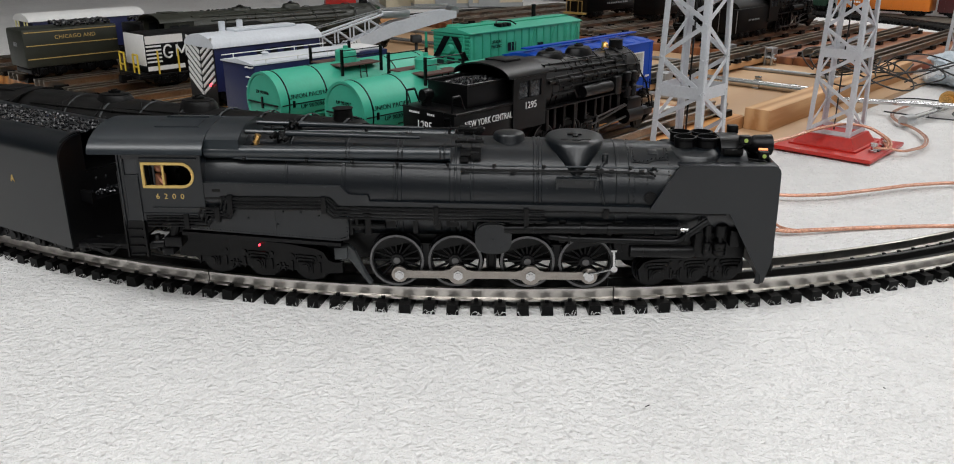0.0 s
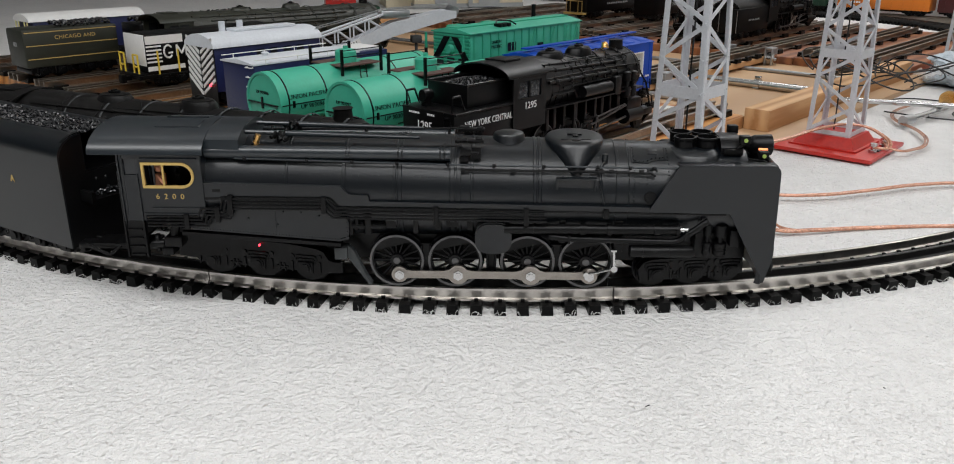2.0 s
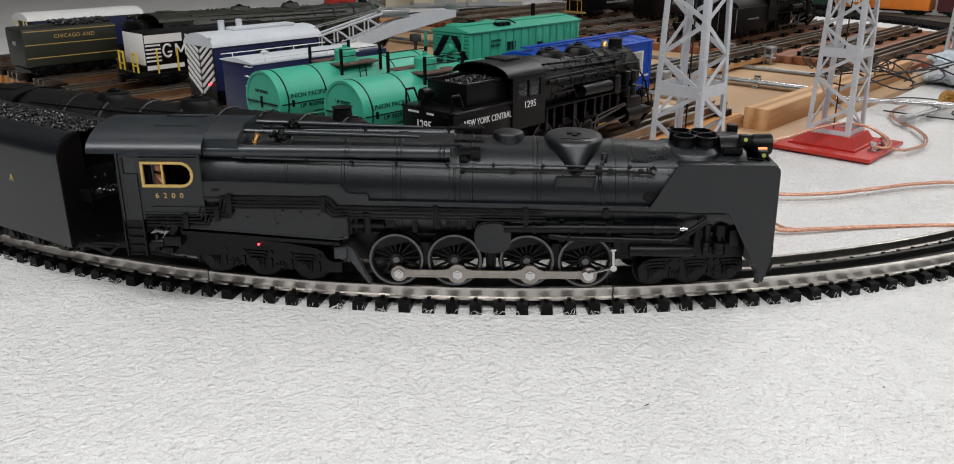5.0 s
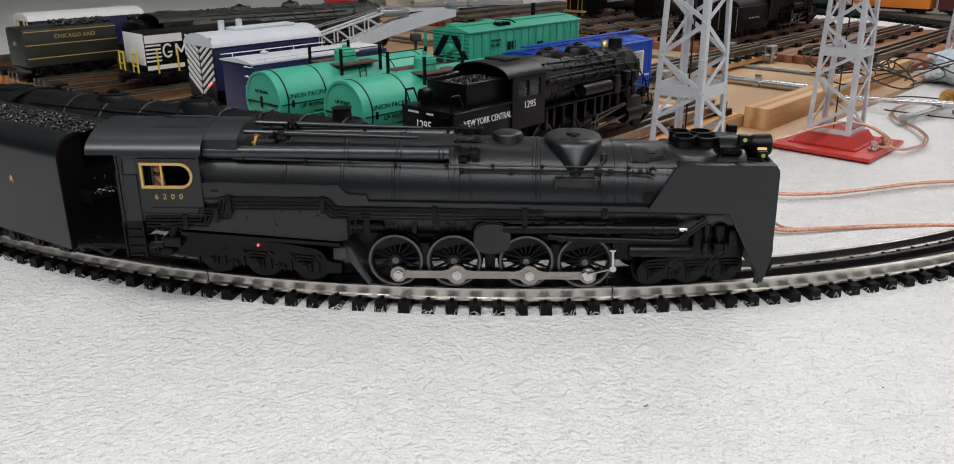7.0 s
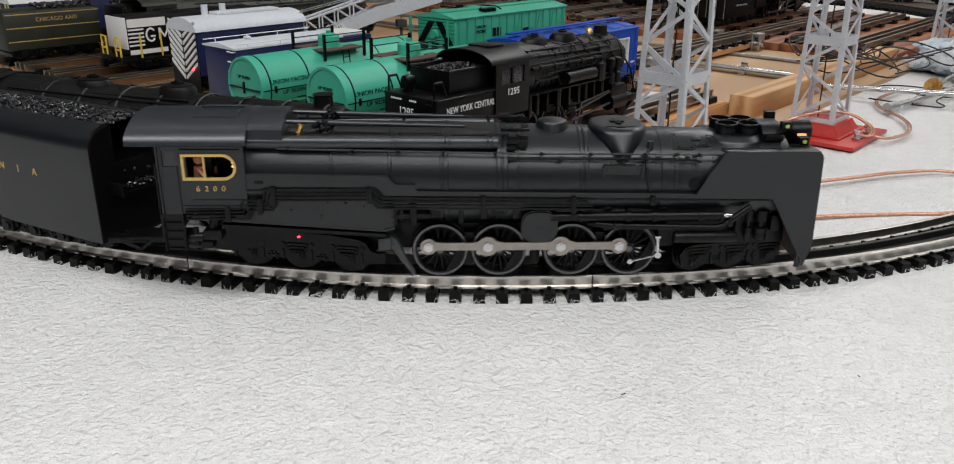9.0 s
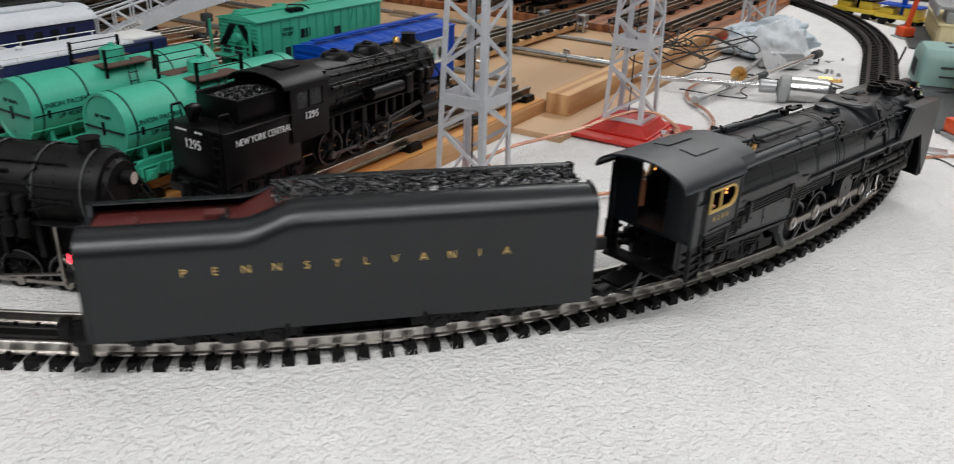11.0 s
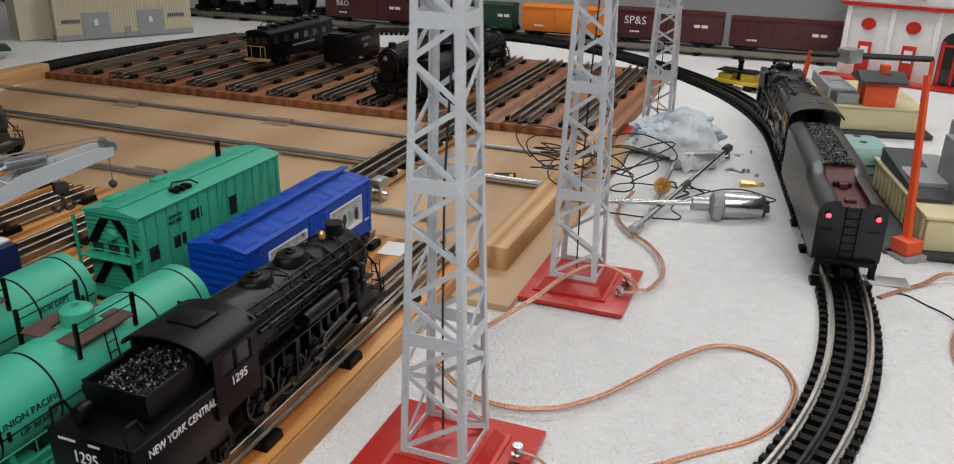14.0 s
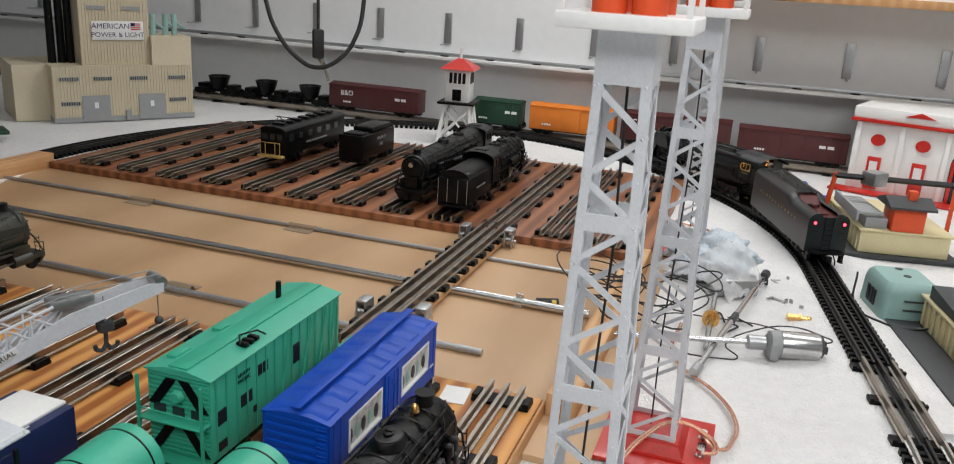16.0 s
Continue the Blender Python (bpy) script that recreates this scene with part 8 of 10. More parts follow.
def coach_tender():
    t = thing("tender", "dark olive tender with thin gold stripes", "model tender", yard(0.520, lane(9) - 0.055, YARD_RAIL))
    bm = B()
    box(bm, -0.065, 0.075, -0.031, 0.031, 0.0150, 0.0700, 0.003)
    body = part("tank", bm, M_OLIVE, t)
    for z in (0.0660, 0.0470, 0.0280):
        bm = B()
        for s in (-1, 1):
            box(bm, -0.062, 0.073, s * 0.0309, s * 0.0314, z - 0.0006, z + 0.0006)
        part("gold_stripe", bm, M_GOLD, body)
    letters("CHICAGO AND", 0.0080, side_text(0.010, -0.0312, 0.0570), M_GOLD, body, space=1.1)
    letters("003", 0.0090, end_text(-0.0655, 0.0, 0.048), M_GREY, body)
    bm = B()
    rnd = random.Random(12)
    for _ in range(160):
        x, y, r = rnd.uniform(-0.01, 0.070), rnd.uniform(-0.022, 0.022), rnd.uniform(0.002, 0.004)
        m = Matrix.Translation((x, y, 0.072 + 0.004 * math.cos(y * 60))) @ Euler((rnd.uniform(0, 6), rnd.uniform(0, 6), 0)).to_matrix().to_4x4() @ Matrix.Diagonal((r, r * 0.8, r * 0.7, 1))
        bmesh.ops.create_icosphere(bm, subdivisions=1, radius=1, matrix=m)
    part("coal", bm, M_COAL, t, smooth=0)
    for x in (-0.03, 0.04):
        car_truck(t, x)
    steam_loco("steam_locomotive", "dark olive streamlined model locomotive on yard board", yard(0.640, lane(7), YARD_RAIL), 0.372, M_OLIVE, 0.0285, 0.0560, (0.10, 0.15, 0.20), 0.019, bell=False)
    # black and blue cars parked behind
    t2 = thing("hopper_car", "dark loaded hopper car behind the switcher", "model hopper car", yard(0.72, lane(8), YARD_RAIL))
    bm = B()
    box(bm, -0.11, 0.11, -0.031, 0.031, 0.015, 0.070, 0.002)
    part("body", bm, M_BLACK, t2)
    bm = B()
    for _ in range(300):
        x, y, r = rnd.uniform(-0.105, 0.105), rnd.uniform(-0.027, 0.027), rnd.uniform(0.002, 0.005)
        m = Matrix.Translation((x, y, 0.072 + 0.006 * math.cos(y * 55))) @ Euler((rnd.uniform(0, 6), rnd.uniform(0, 6), 0)).to_matrix().to_4x4() @ Matrix.Diagonal((r, r * 0.8, r * 0.7, 1))
        bmesh.ops.create_icosphere(bm, subdivisions=1, radius=1, matrix=m)
    part("coal", bm, M_COAL, t2, smooth=0)
    for x in (-0.07, 0.07):
        car_truck(t2, x)
    t3 = thing("caboose", "white-roofed navy caboose with yellow end ladder", "model caboose", yard(0.62, lane(10), YARD_RAIL))
    bm = B()
    box(bm, -0.09, 0.09, -0.030, 0.030, 0.016, 0.066, 0.001)
    part("body", bm, M_NAVY, t3)
    bm = B()
    prism(bm, arch(0.0325, 0.066, 0.0780, 12), -0.098, 0.098, "x")
    part("roof", bm, M_WHITE, t3, "white curved roof")
    bm = B()
    for y in (-0.024, -0.012, 0.012, 0.024):
        rod(bm, (-0.097, y, 0.016), (-0.097, y, 0.066), 0.0012, 6)
    for z in (0.025, 0.035, 0.045, 0.055):
        rod(bm, (-0.097, -0.024, z), (-0.097, -0.012, z), 0.001, 6)
    part("end_ladder", bm, M_PALEYEL, t3, "pale yellow ladder")
    for x in (-0.06, 0.06):
        car_truck(t3, x)


coach_tender()


# ---- transfer bridge and rods ----
def bridge():
    t = thing("transfer_bridge", "pine transfer bridge with a three-rail track on rollers", "transfer bridge", yard(1.015, lane(2), 0))
    bm = B()
    box(bm, 0.0, 0.530, -0.029, 0.029, 0.010, YARD_TOP - 0.001, 0.001)
    part("beam", bm, M_PINE_RAW, t)
    for off in (-0.01725, 0, 0.01725):
        bm = B()
        prism(bm, [(off + a, b) for a, b in rail_profile(YARD_TOP + 0.002, YARD_RAIL, 0.0044, 0.008)], 0, 0.532, "x")
        part("rail", bm, M_TUBE, t)
    bm = B()
    box(bm, -0.009, 0.009, -0.033, 0.033, 0, 0.004, 0.0008)
    for sgn in (-1, 1):
        box(bm, -0.008, 0.008, sgn * 0.033, sgn * 0.026, 0.003, 0.008, 0.001)
    me = mesh_of("tie", bm, M_TIE, 0)
    for i in range(13):
        share("tie", me, t, pose(0.02 + 0.0408 * i, 0, YARD_TOP - 0.001))
    for x, y in ((0.495, 0.046), (0.505, -0.044), (0.120, -0.046), (0.110, 0.046)):
        bm = B()
        s = 1 if y > 0 else -1
        box(bm, x - 0.012, x + 0.012, y - 0.0012, y + 0.0012, 0.005, 0.036, 0.0006)
        box(bm, x - 0.012, x + 0.012, y - s * 0.014, y - s * 0.0116, 0.005, 0.036, 0.0006)
        box(bm, x - 0.012, x + 0.012, y - s * 0.014, y, 0.034, 0.037, 0.0006)
        br = part("roller_bracket", bm, M_GALV, t, "zinc roller bracket")
        bm = B()
        rod(bm, (x, y - s * 0.0116, 0.016), (x, y + s * 0.003, 0.016), 0.010, 20)
        rod(bm, (x, y + s * 0.003, 0.016), (x, y + s * 0.006, 0.016), 0.003, 10)
        part("roller", bm, M_STEEL, br)


bridge()


def rods_on_ply():
    for u, r, z, v0, v1, label, m in ((1.434, 0.0035, 0.0085, 0.47, 1.70, "thin grey steel guide rod on plywood", M_GALV), (1.268, 0.0062, 0.0115, 0.46, 1.68, "thick dark steel guide rod on plywood", M_STEEL), (1.092, 0.0045, 0.0095, 0.555, 1.66, "pale aluminium guide rod on plywood", M_GALV)):
        t = thing("guide_rod", label, "steel rod", yard(u, 0, z))
        bm = B()
        rod(bm, (0, v0, 0), (0, v1, 0), r, 14)
        part("shaft", bm, m, t)
    t = thing("rod_clamp", "small zinc clamp round the guide rod", "clamp", yard(1.268, 0.560, 0.0115))
    bm = B()
    rod(bm, (0, -0.005, 0), (0, 0.005, 0), 0.0088, 16)
    box(bm, -0.002, 0.002, -0.005, 0.005, 0.006, 0.013, 0.0006)
    box(bm, -0.009, 0.009, -0.005, 0.005, -0.0070, -0.004, 0.0004)
    part("collar", bm, M_STEEL, t)
    for u, v in ((1.434, 1.345), (1.434, 1.005), (1.105, 1.010)):
        t = thing("tape_patch", "brown tape patch holding a guide rod", "tape", yard(u, v, 0.0))
        bm = B()
        pts = [(-0.022, 0.0054), (-0.006, 0.0065), (-0.0045, 0.0105), (0.0, 0.0135), (0.0045, 0.0105), (0.006, 0.0065), (0.022, 0.0054)]
        prism(bm, pts + [(x, z + 0.0005) for x, z in reversed(pts)], -0.026, 0.026, "y")
        part("strip", bm, M_TAPE, t)
    t = thing("paper_slip", "small cream paper slip at the end of the board", "paper", yard(0.958, 0.540, YARD_TOP + 0.0004, 6))
    bm = B()
    box(bm, -0.018, 0.018, -0.014, 0.014, 0, 0.0006)
    part("sheet", bm, M_WHITE, t)


rods_on_ply()


# ---- wires, drawn as smooth tubes ----
def wire(name, label, pts, r, material, twin=0.0, group=""):
    t = thing(name, label, "wire", pose(0, 0, 0), group)
    for k, off in enumerate((-twin, twin) if twin else (0.0,)):
        cu = bpy.data.curves.new("wire", "CURVE")
        cu.dimensions, cu.bevel_depth, cu.bevel_resolution, cu.resolution_u = "3D", r, 2, 6
        sp = cu.splines.new("BEZIER")
        sp.bezier_points.add(len(pts) - 1)
        for i, p in enumerate(pts):
            a, b = Vector(pts[max(0, i - 1)]), Vector(pts[min(len(pts) - 1, i + 1)])
            d = (b - a)
            n = Vector((-d.y, d.x, 0)).normalized() if d.xy.length > 1e-6 else Vector((1, 0, 0))
            bp = sp.bezier_points[i]
            bp.co = Vector(p) + n * off
            bp.co.z = max(bp.co.z, cloth_height(bp.co.x, bp.co.y) + r)
            bp.handle_left_type = bp.handle_right_type = "AUTO"
        tmp = bpy.data.objects.new("wire", cu)
        me = bpy.data.meshes.new_from_object(tmp)
        bpy.data.objects.remove(tmp)
        me.materials.clear()
        me.materials.append(material)
        me.polygons.foreach_set("use_smooth", [True] * len(me.polygons))
        ob = new("strand", me)
        ob.parent = t
    return t


def yp(u, v, z):
    return (CU * u - SU * v, SU * u + CU * v, z)


GROUP_W = "clear speaker wires"
wire("speaker_wire", "clear copper speaker wire looping from the tower", [(0.2175, 0.832, 0.014), (0.2296, 0.7993, 0.006), (0.2454, 0.7745, 0.004), (0.2824, 0.7524, 0.004), (0.322, 0.751, 0.004), (0.3772, 0.7657, 0.004), (0.4397, 0.7861, 0.004), (0.4877, 0.7873, 0.004), (0.508, 0.7564, 0.004), (0.5022, 0.7158, 0.004), (0.471, 0.6817, 0.004), (0.4212, 0.6578, 0.004), (0.3644, 0.6572, 0.004), (0.3214, 0.6575, 0.004), (0.2829, 0.6528, 0.004), (0.2526, 0.6518, 0.004), yp(0.641, 0.300, 0.008)], 0.0013, M_COPPER, 0.0015, GROUP_W)
wire("speaker_wire", "short copper lead to the binding post", [yp(0.677, 0.300, 0.010), (0.2482, 0.6916, 0.007), (0.2542, 0.6742, 0.004), (0.2593, 0.6561, 0.004), (0.2829, 0.6515, 0.004)], 0.0012, M_COPPER, 0.0, GROUP_W)
wire("speaker_wire", "clear copper speaker wire arching over the red base", [(0.2175, 0.832, 0.014), (0.2412, 0.844, 0.020), (0.3001, 0.8818, 0.020), (0.345, 0.905, 0.022), (0.3929, 0.930, 0.028), (0.4342, 0.9389, 0.030), (0.4560, 0.925, 0.024), (0.4607, 0.905, 0.012), yp(0.972, 0.286, 0.010)], 0.0013, M_COPPER, 0.0015, GROUP_W)
wire("speaker_wire", "clear copper speaker wire running to the far tower", [yp(1.008, 0.286, 0.010), (0.4700, 0.915, 0.007), (0.5026, 0.9274, 0.004), (0.5307, 0.9575, 0.004), (0.5527, 1.0208, 0.004), (0.554, 1.0803, 0.004), (0.5721, 1.1289, 0.004), (0.640, 1.200, 0.004)], 0.0012, M_COPPER, 0.0014, GROUP_W)
wire("speaker_wire", "clear copper wire near the far tower base", [(0.86, 1.42, 0.008), (0.915, 1.455, 0.004), (0.965, 1.500, 0.004), (0.975, 1.570, 0.004), (0.945, 1.640, 0.004), (0.935, 1.720, 0.004), (0.955, 1.78, 0.004)], 0.0014, M_COPPER, 0.0016, GROUP_W)
wire("speaker_wire", "clear copper wire leaving the outer rail", [(0.700, 0.812, 0.006), (0.735, 0.8178, 0.005), (0.7814, 0.8267, 0.004), (0.8191, 0.8304, 0.008), (0.8341, 0.8179, 0.008), (0.8036, 0.7811, 0.004), (0.7213, 0.7338, 0.004), (0.6838, 0.7057, 0.004), (0.6433, 0.6501, 0.004), (0.6218, 0.5988, 0.004), (0.6068, 0.5576, 0.004), (0.60, 0.48, 0.004)], 0.0014, M_COPPER, 0.0016, GROUP_W)
wire("black_wire", "thin black feeder wire on the cloth", [(0.700, 0.810, 0.006), (0.7311, 0.8133, 0.004), (0.7393, 0.7891, 0.003), (0.7393, 0.7532, 0.003), (0.6996, 0.7023, 0.003), (0.6514, 0.6364, 0.003), (0.6187, 0.5643, 0.003), (0.61, 0.48, 0.003)], 0.0009, M_RUBBER)
rnd_w = random.Random(21)
for i in range(6):
    c = (0.60 + rnd_w.uniform(-0.06, 0.06), 1.27 + rnd_w.uniform(-0.06, 0.06))
    pts = []
    a0 = rnd_w.uniform(0, 6)
    for j in range(9):
        a = a0 + j * 0.85
        rr = 0.055 + 0.035 * math.sin(j * 1.7 + i)
        pts.append((c[0] + rr * 1.3 * math.cos(a), c[1] + rr * math.sin(a), 0.036 + 0.012 * (j % 3)))
    wire("black_cable", "tangled thin black cables over the batten", pts, 0.0011, M_RUBBER, group="tangled cables")
t = thing("cable_plug", "black plugs with a yellow band on plywood", "plug", yard(1.29, 0.52, 0.007, -60))
bm = B()
rod(bm, (-0.02, 0, 0.003), (0.012, 0, 0.003), 0.0032, 10)
rod(bm, (-0.018, 0.012, 0.003), (0.014, 0.008, 0.003), 0.0028, 10)
part("plug_body", bm, M_RUBBER, t)
bm = B()
rod(bm, (0.002, 0, 0.003), (0.008, 0, 0.003), 0.0035, 10)
part("band", bm, M_YELLOW, t, "yellow band")


# ---- motor, shafts and clutter on the cloth ----
def motor():
    x0, y0 = 0.700, 1.080
    t = thing("gear_motor", "nickel-plated gear motor with coupling lying on cloth", "electric motor", pose(x0, y0, 0.018, 0, 0, -27))
    bm = B()
    lathe_x(bm, [(0.0, 0.0165), (0.001, 0.0175), (0.048, 0.0175), (0.050, 0.0165)], 0, 0, 32)
    part("can", bm, M_STEEL, t, "shiny nickel motor can")
    bm = B()
    lathe_x(bm, [(-0.016, 0.010), (-0.012, 0.0165), (-0.002, 0.0180), (0.0, 0.0180)], 0, 0, 24)
    box(bm, -0.014, -0.002, -0.018, 0.018, -0.017, 0.006, 0.003)
    part("gearbox", bm, M_GREY, t)
    bm = B()
    lathe_x(bm, [(-0.040, 0.0085), (-0.039, 0.0095), (-0.018, 0.0095), (-0.017, 0.0085)], 0, 0, 20)
    for x in (-0.034, -0.031, -0.028, -0.025):
        lathe_x(bm, [(x, 0.0097), (x + 0.0012, 0.0097)], 0, 0, 20)
    part("coupling", bm, M_GALV, t, "slotted aluminium coupling")
    bm = B()
    rod(bm, (-0.215, 0, -0.004), (-0.038, 0, 0), 0.0036, 12)
    part("shaft", bm, M_STEEL, t)
    bm = B()
    lathe_x(bm, [(0.050, 0.0150), (0.054, 0.0140), (0.056, 0.006)], 0, 0, 20)
    box(bm, 0.054, 0.060, -0.009, -0.003, -0.006, 0.004, 0.001)
    box(bm, 0.054, 0.062, 0.003, 0.009, -0.004, 0.006, 0.001)
    part("end_cap", bm, M_DKGREY, t)
    wire("motor_wire", "black motor lead curling over the motor", [(0.745, 1.060, 0.022), (0.765, 1.055, 0.024), (0.770, 1.075, 0.022), (0.745, 1.105, 0.026), (0.700, 1.125, 0.018), (0.650, 1.120, 0.006), (0.640, 1.085, 0.004), (0.62, 1.09, 0.004), (0.56, 1.13, 0.006)], 0.0010, M_RUBBER)
    wire("motor_wire", "black motor lead on the cloth", [(0.60, 1.21, 0.004), (0.64, 1.235, 0.004), (0.70, 1.20, 0.004), (0.745, 1.165, 0.004), (0.76, 1.14, 0.004)], 0.0010, M_RUBBER)
    s = thing("steel_shaft", "bright steel shaft with a black end lying across", "steel shaft", pose(0, 0, 0))
    bm = B()
    rod(bm, (0.558, 1.064, 0.008), (0.868, 1.296, 0.016), 0.0040, 14)
    part("shaft", bm, M_STEEL, s)
    bm = B()
    rod(bm, (0.866, 1.294, 0.016), (0.884, 1.308, 0.016), 0.0072, 16)
    rod(bm, (0.700, 1.170, 0.0115), (0.722, 1.187, 0.012), 0.0050, 12)
    part("end_bush", bm, M_DKGREY, s)
    bm = B()
    rod(bm, (0.552, 1.060, 0.008), (0.570, 1.073, 0.008), 0.0066, 14)
    part("end_knob", bm, M_GALV, s)
    s = thing("steel_shaft", "short steel shaft with a brass gear", "steel shaft", pose(0, 0, 0))
    bm = B()
    rod(bm, (0.618, 1.120, 0.0055), (0.772, 1.290, 0.014), 0.0038, 14)
    part("shaft", bm, M_STEEL, s)
    bm = B()
    rod(bm, (0.676, 1.184, 0.012), (0.681, 1.1895, 0.012), 0.0120, 22)
    rod(bm, (0.669, 1.176, 0.011), (0.676, 1.184, 0.011), 0.0065, 16)
    part("brass_gear", bm, M_BRASS, s, "brass gear")
    s = thing("metal_bracket", "grey metal box bracket among loose parts", "bracket", pose(0.800, 1.285, 0.0, 0, 0, -15))
    bm = B()
    box(bm, -0.034, 0.034, -0.016, 0.016, 0.0, 0.026, 0.003)
    part("box", bm, M_GALV, s)
    s = thing("brass_fitting", "small brass fitting on the cloth", "brass fitting", pose(0.815, 1.165, 0.006, 0, 0, -30))
    bm = B()
    rod(bm, (-0.014, 0, 0), (0.006, 0, 0), 0.0058, 6)
    rod(bm, (0.006, 0, 0), (0.014, 0, 0), 0.0035, 10)
    ball(bm, (0.016, 0, 0), 0.0045, u=10, v=6)
    part("fitting", bm, M_BRASS, s)
    rnd = random.Random(5)
    for i in range(9):
        x, y = 0.83 + rnd.uniform(-0.05, 0.09), 1.25 + rnd.uniform(-0.05, 0.09)
        s = thing("loose_bracket", "small loose metal bracket on the cloth", "metal part", pose(x, y, 0.003, 0, 0, rnd.uniform(0, 180)), "loose metal parts")
        bm = B()
        box(bm, -0.014, 0.014, -0.003, 0.003, -0.001, 0.001, 0.0004)
        box(bm, 0.010, 0.014, -0.003, 0.012, -0.001, 0.001, 0.0004)
        box(bm, -0.014, -0.012, -0.003, 0.003, -0.001, 0.007, 0.0003)
        part("strip", bm, M_GALV if i % 3 else M_DKGREY, s)
    for i, (x, y, a) in enumerate(((0.70, 1.165, 20), (0.735, 1.185, 95), (0.715, 1.205, 60))):
        s = thing("hex_key", "small black hex key", "hex key", pose(x, y, 0.002, 0, 0, a), "hex keys")
        bm = B()
        pipe(bm, [(-0.018, 0, 0), (0.014, 0, 0), (0.017, 0.004, 0), (0.017, 0.012, 0)], 0.0014, 6)
        part("bar", bm, M_RUBBER, s)


motor()


def bags():
    t = thing("plastic_bag", "crumpled pale blue cloth in clear plastic", "plastic bag", pose(0.83, 1.385, 0.0, 0, 0, 20))
    bm = B()
    bmesh.ops.create_icosphere(bm, subdivisions=5, radius=1)
    for v in bm.verts:
        p = v.co.copy()
        f = 1 + 0.38 * noise.noise(p * 1.9) + 0.22 * abs(noise.noise(p * 4.7)) + 0.08 * noise.noise(p * 11)
        v.co = Vector((p.x * 0.072 * f, p.y * 0.062 * f, max(-0.022, p.z * 0.034 * f) + 0.024))
    part("cloth_lump", bm, M_BAG, t, "crumpled pale blue cloth", smooth=60)
    bm = B()
    n = 22
    vs = [[None] * (n + 1) for _ in range(n + 1)]
    for i in range(n + 1):
        for j in range(n + 1):
            a, b = i / n, j / n
            x, y = -0.12 + 0.11 * a, -0.11 + 0.13 * b
            z = 0.006 + 0.058 * math.sin(math.pi * b) * (0.35 + 0.65 * a) + 0.020 * abs(noise.noise(Vector((x * 38, y * 38, 2)))) + 0.010 * noise.noise(Vector((x * 110, y * 110, 5)))
            vs[i][j] = bm.verts.new((x, y, max(0.002, z)))
    for i in range(n):
        for j in range(n):
            bm.faces.new((vs[i][j], vs[i + 1][j], vs[i + 1][j + 1], vs[i][j + 1]))
    part("clear_film", bm, M_CLEAR, t, "clear crinkled film", smooth=60)


bags()


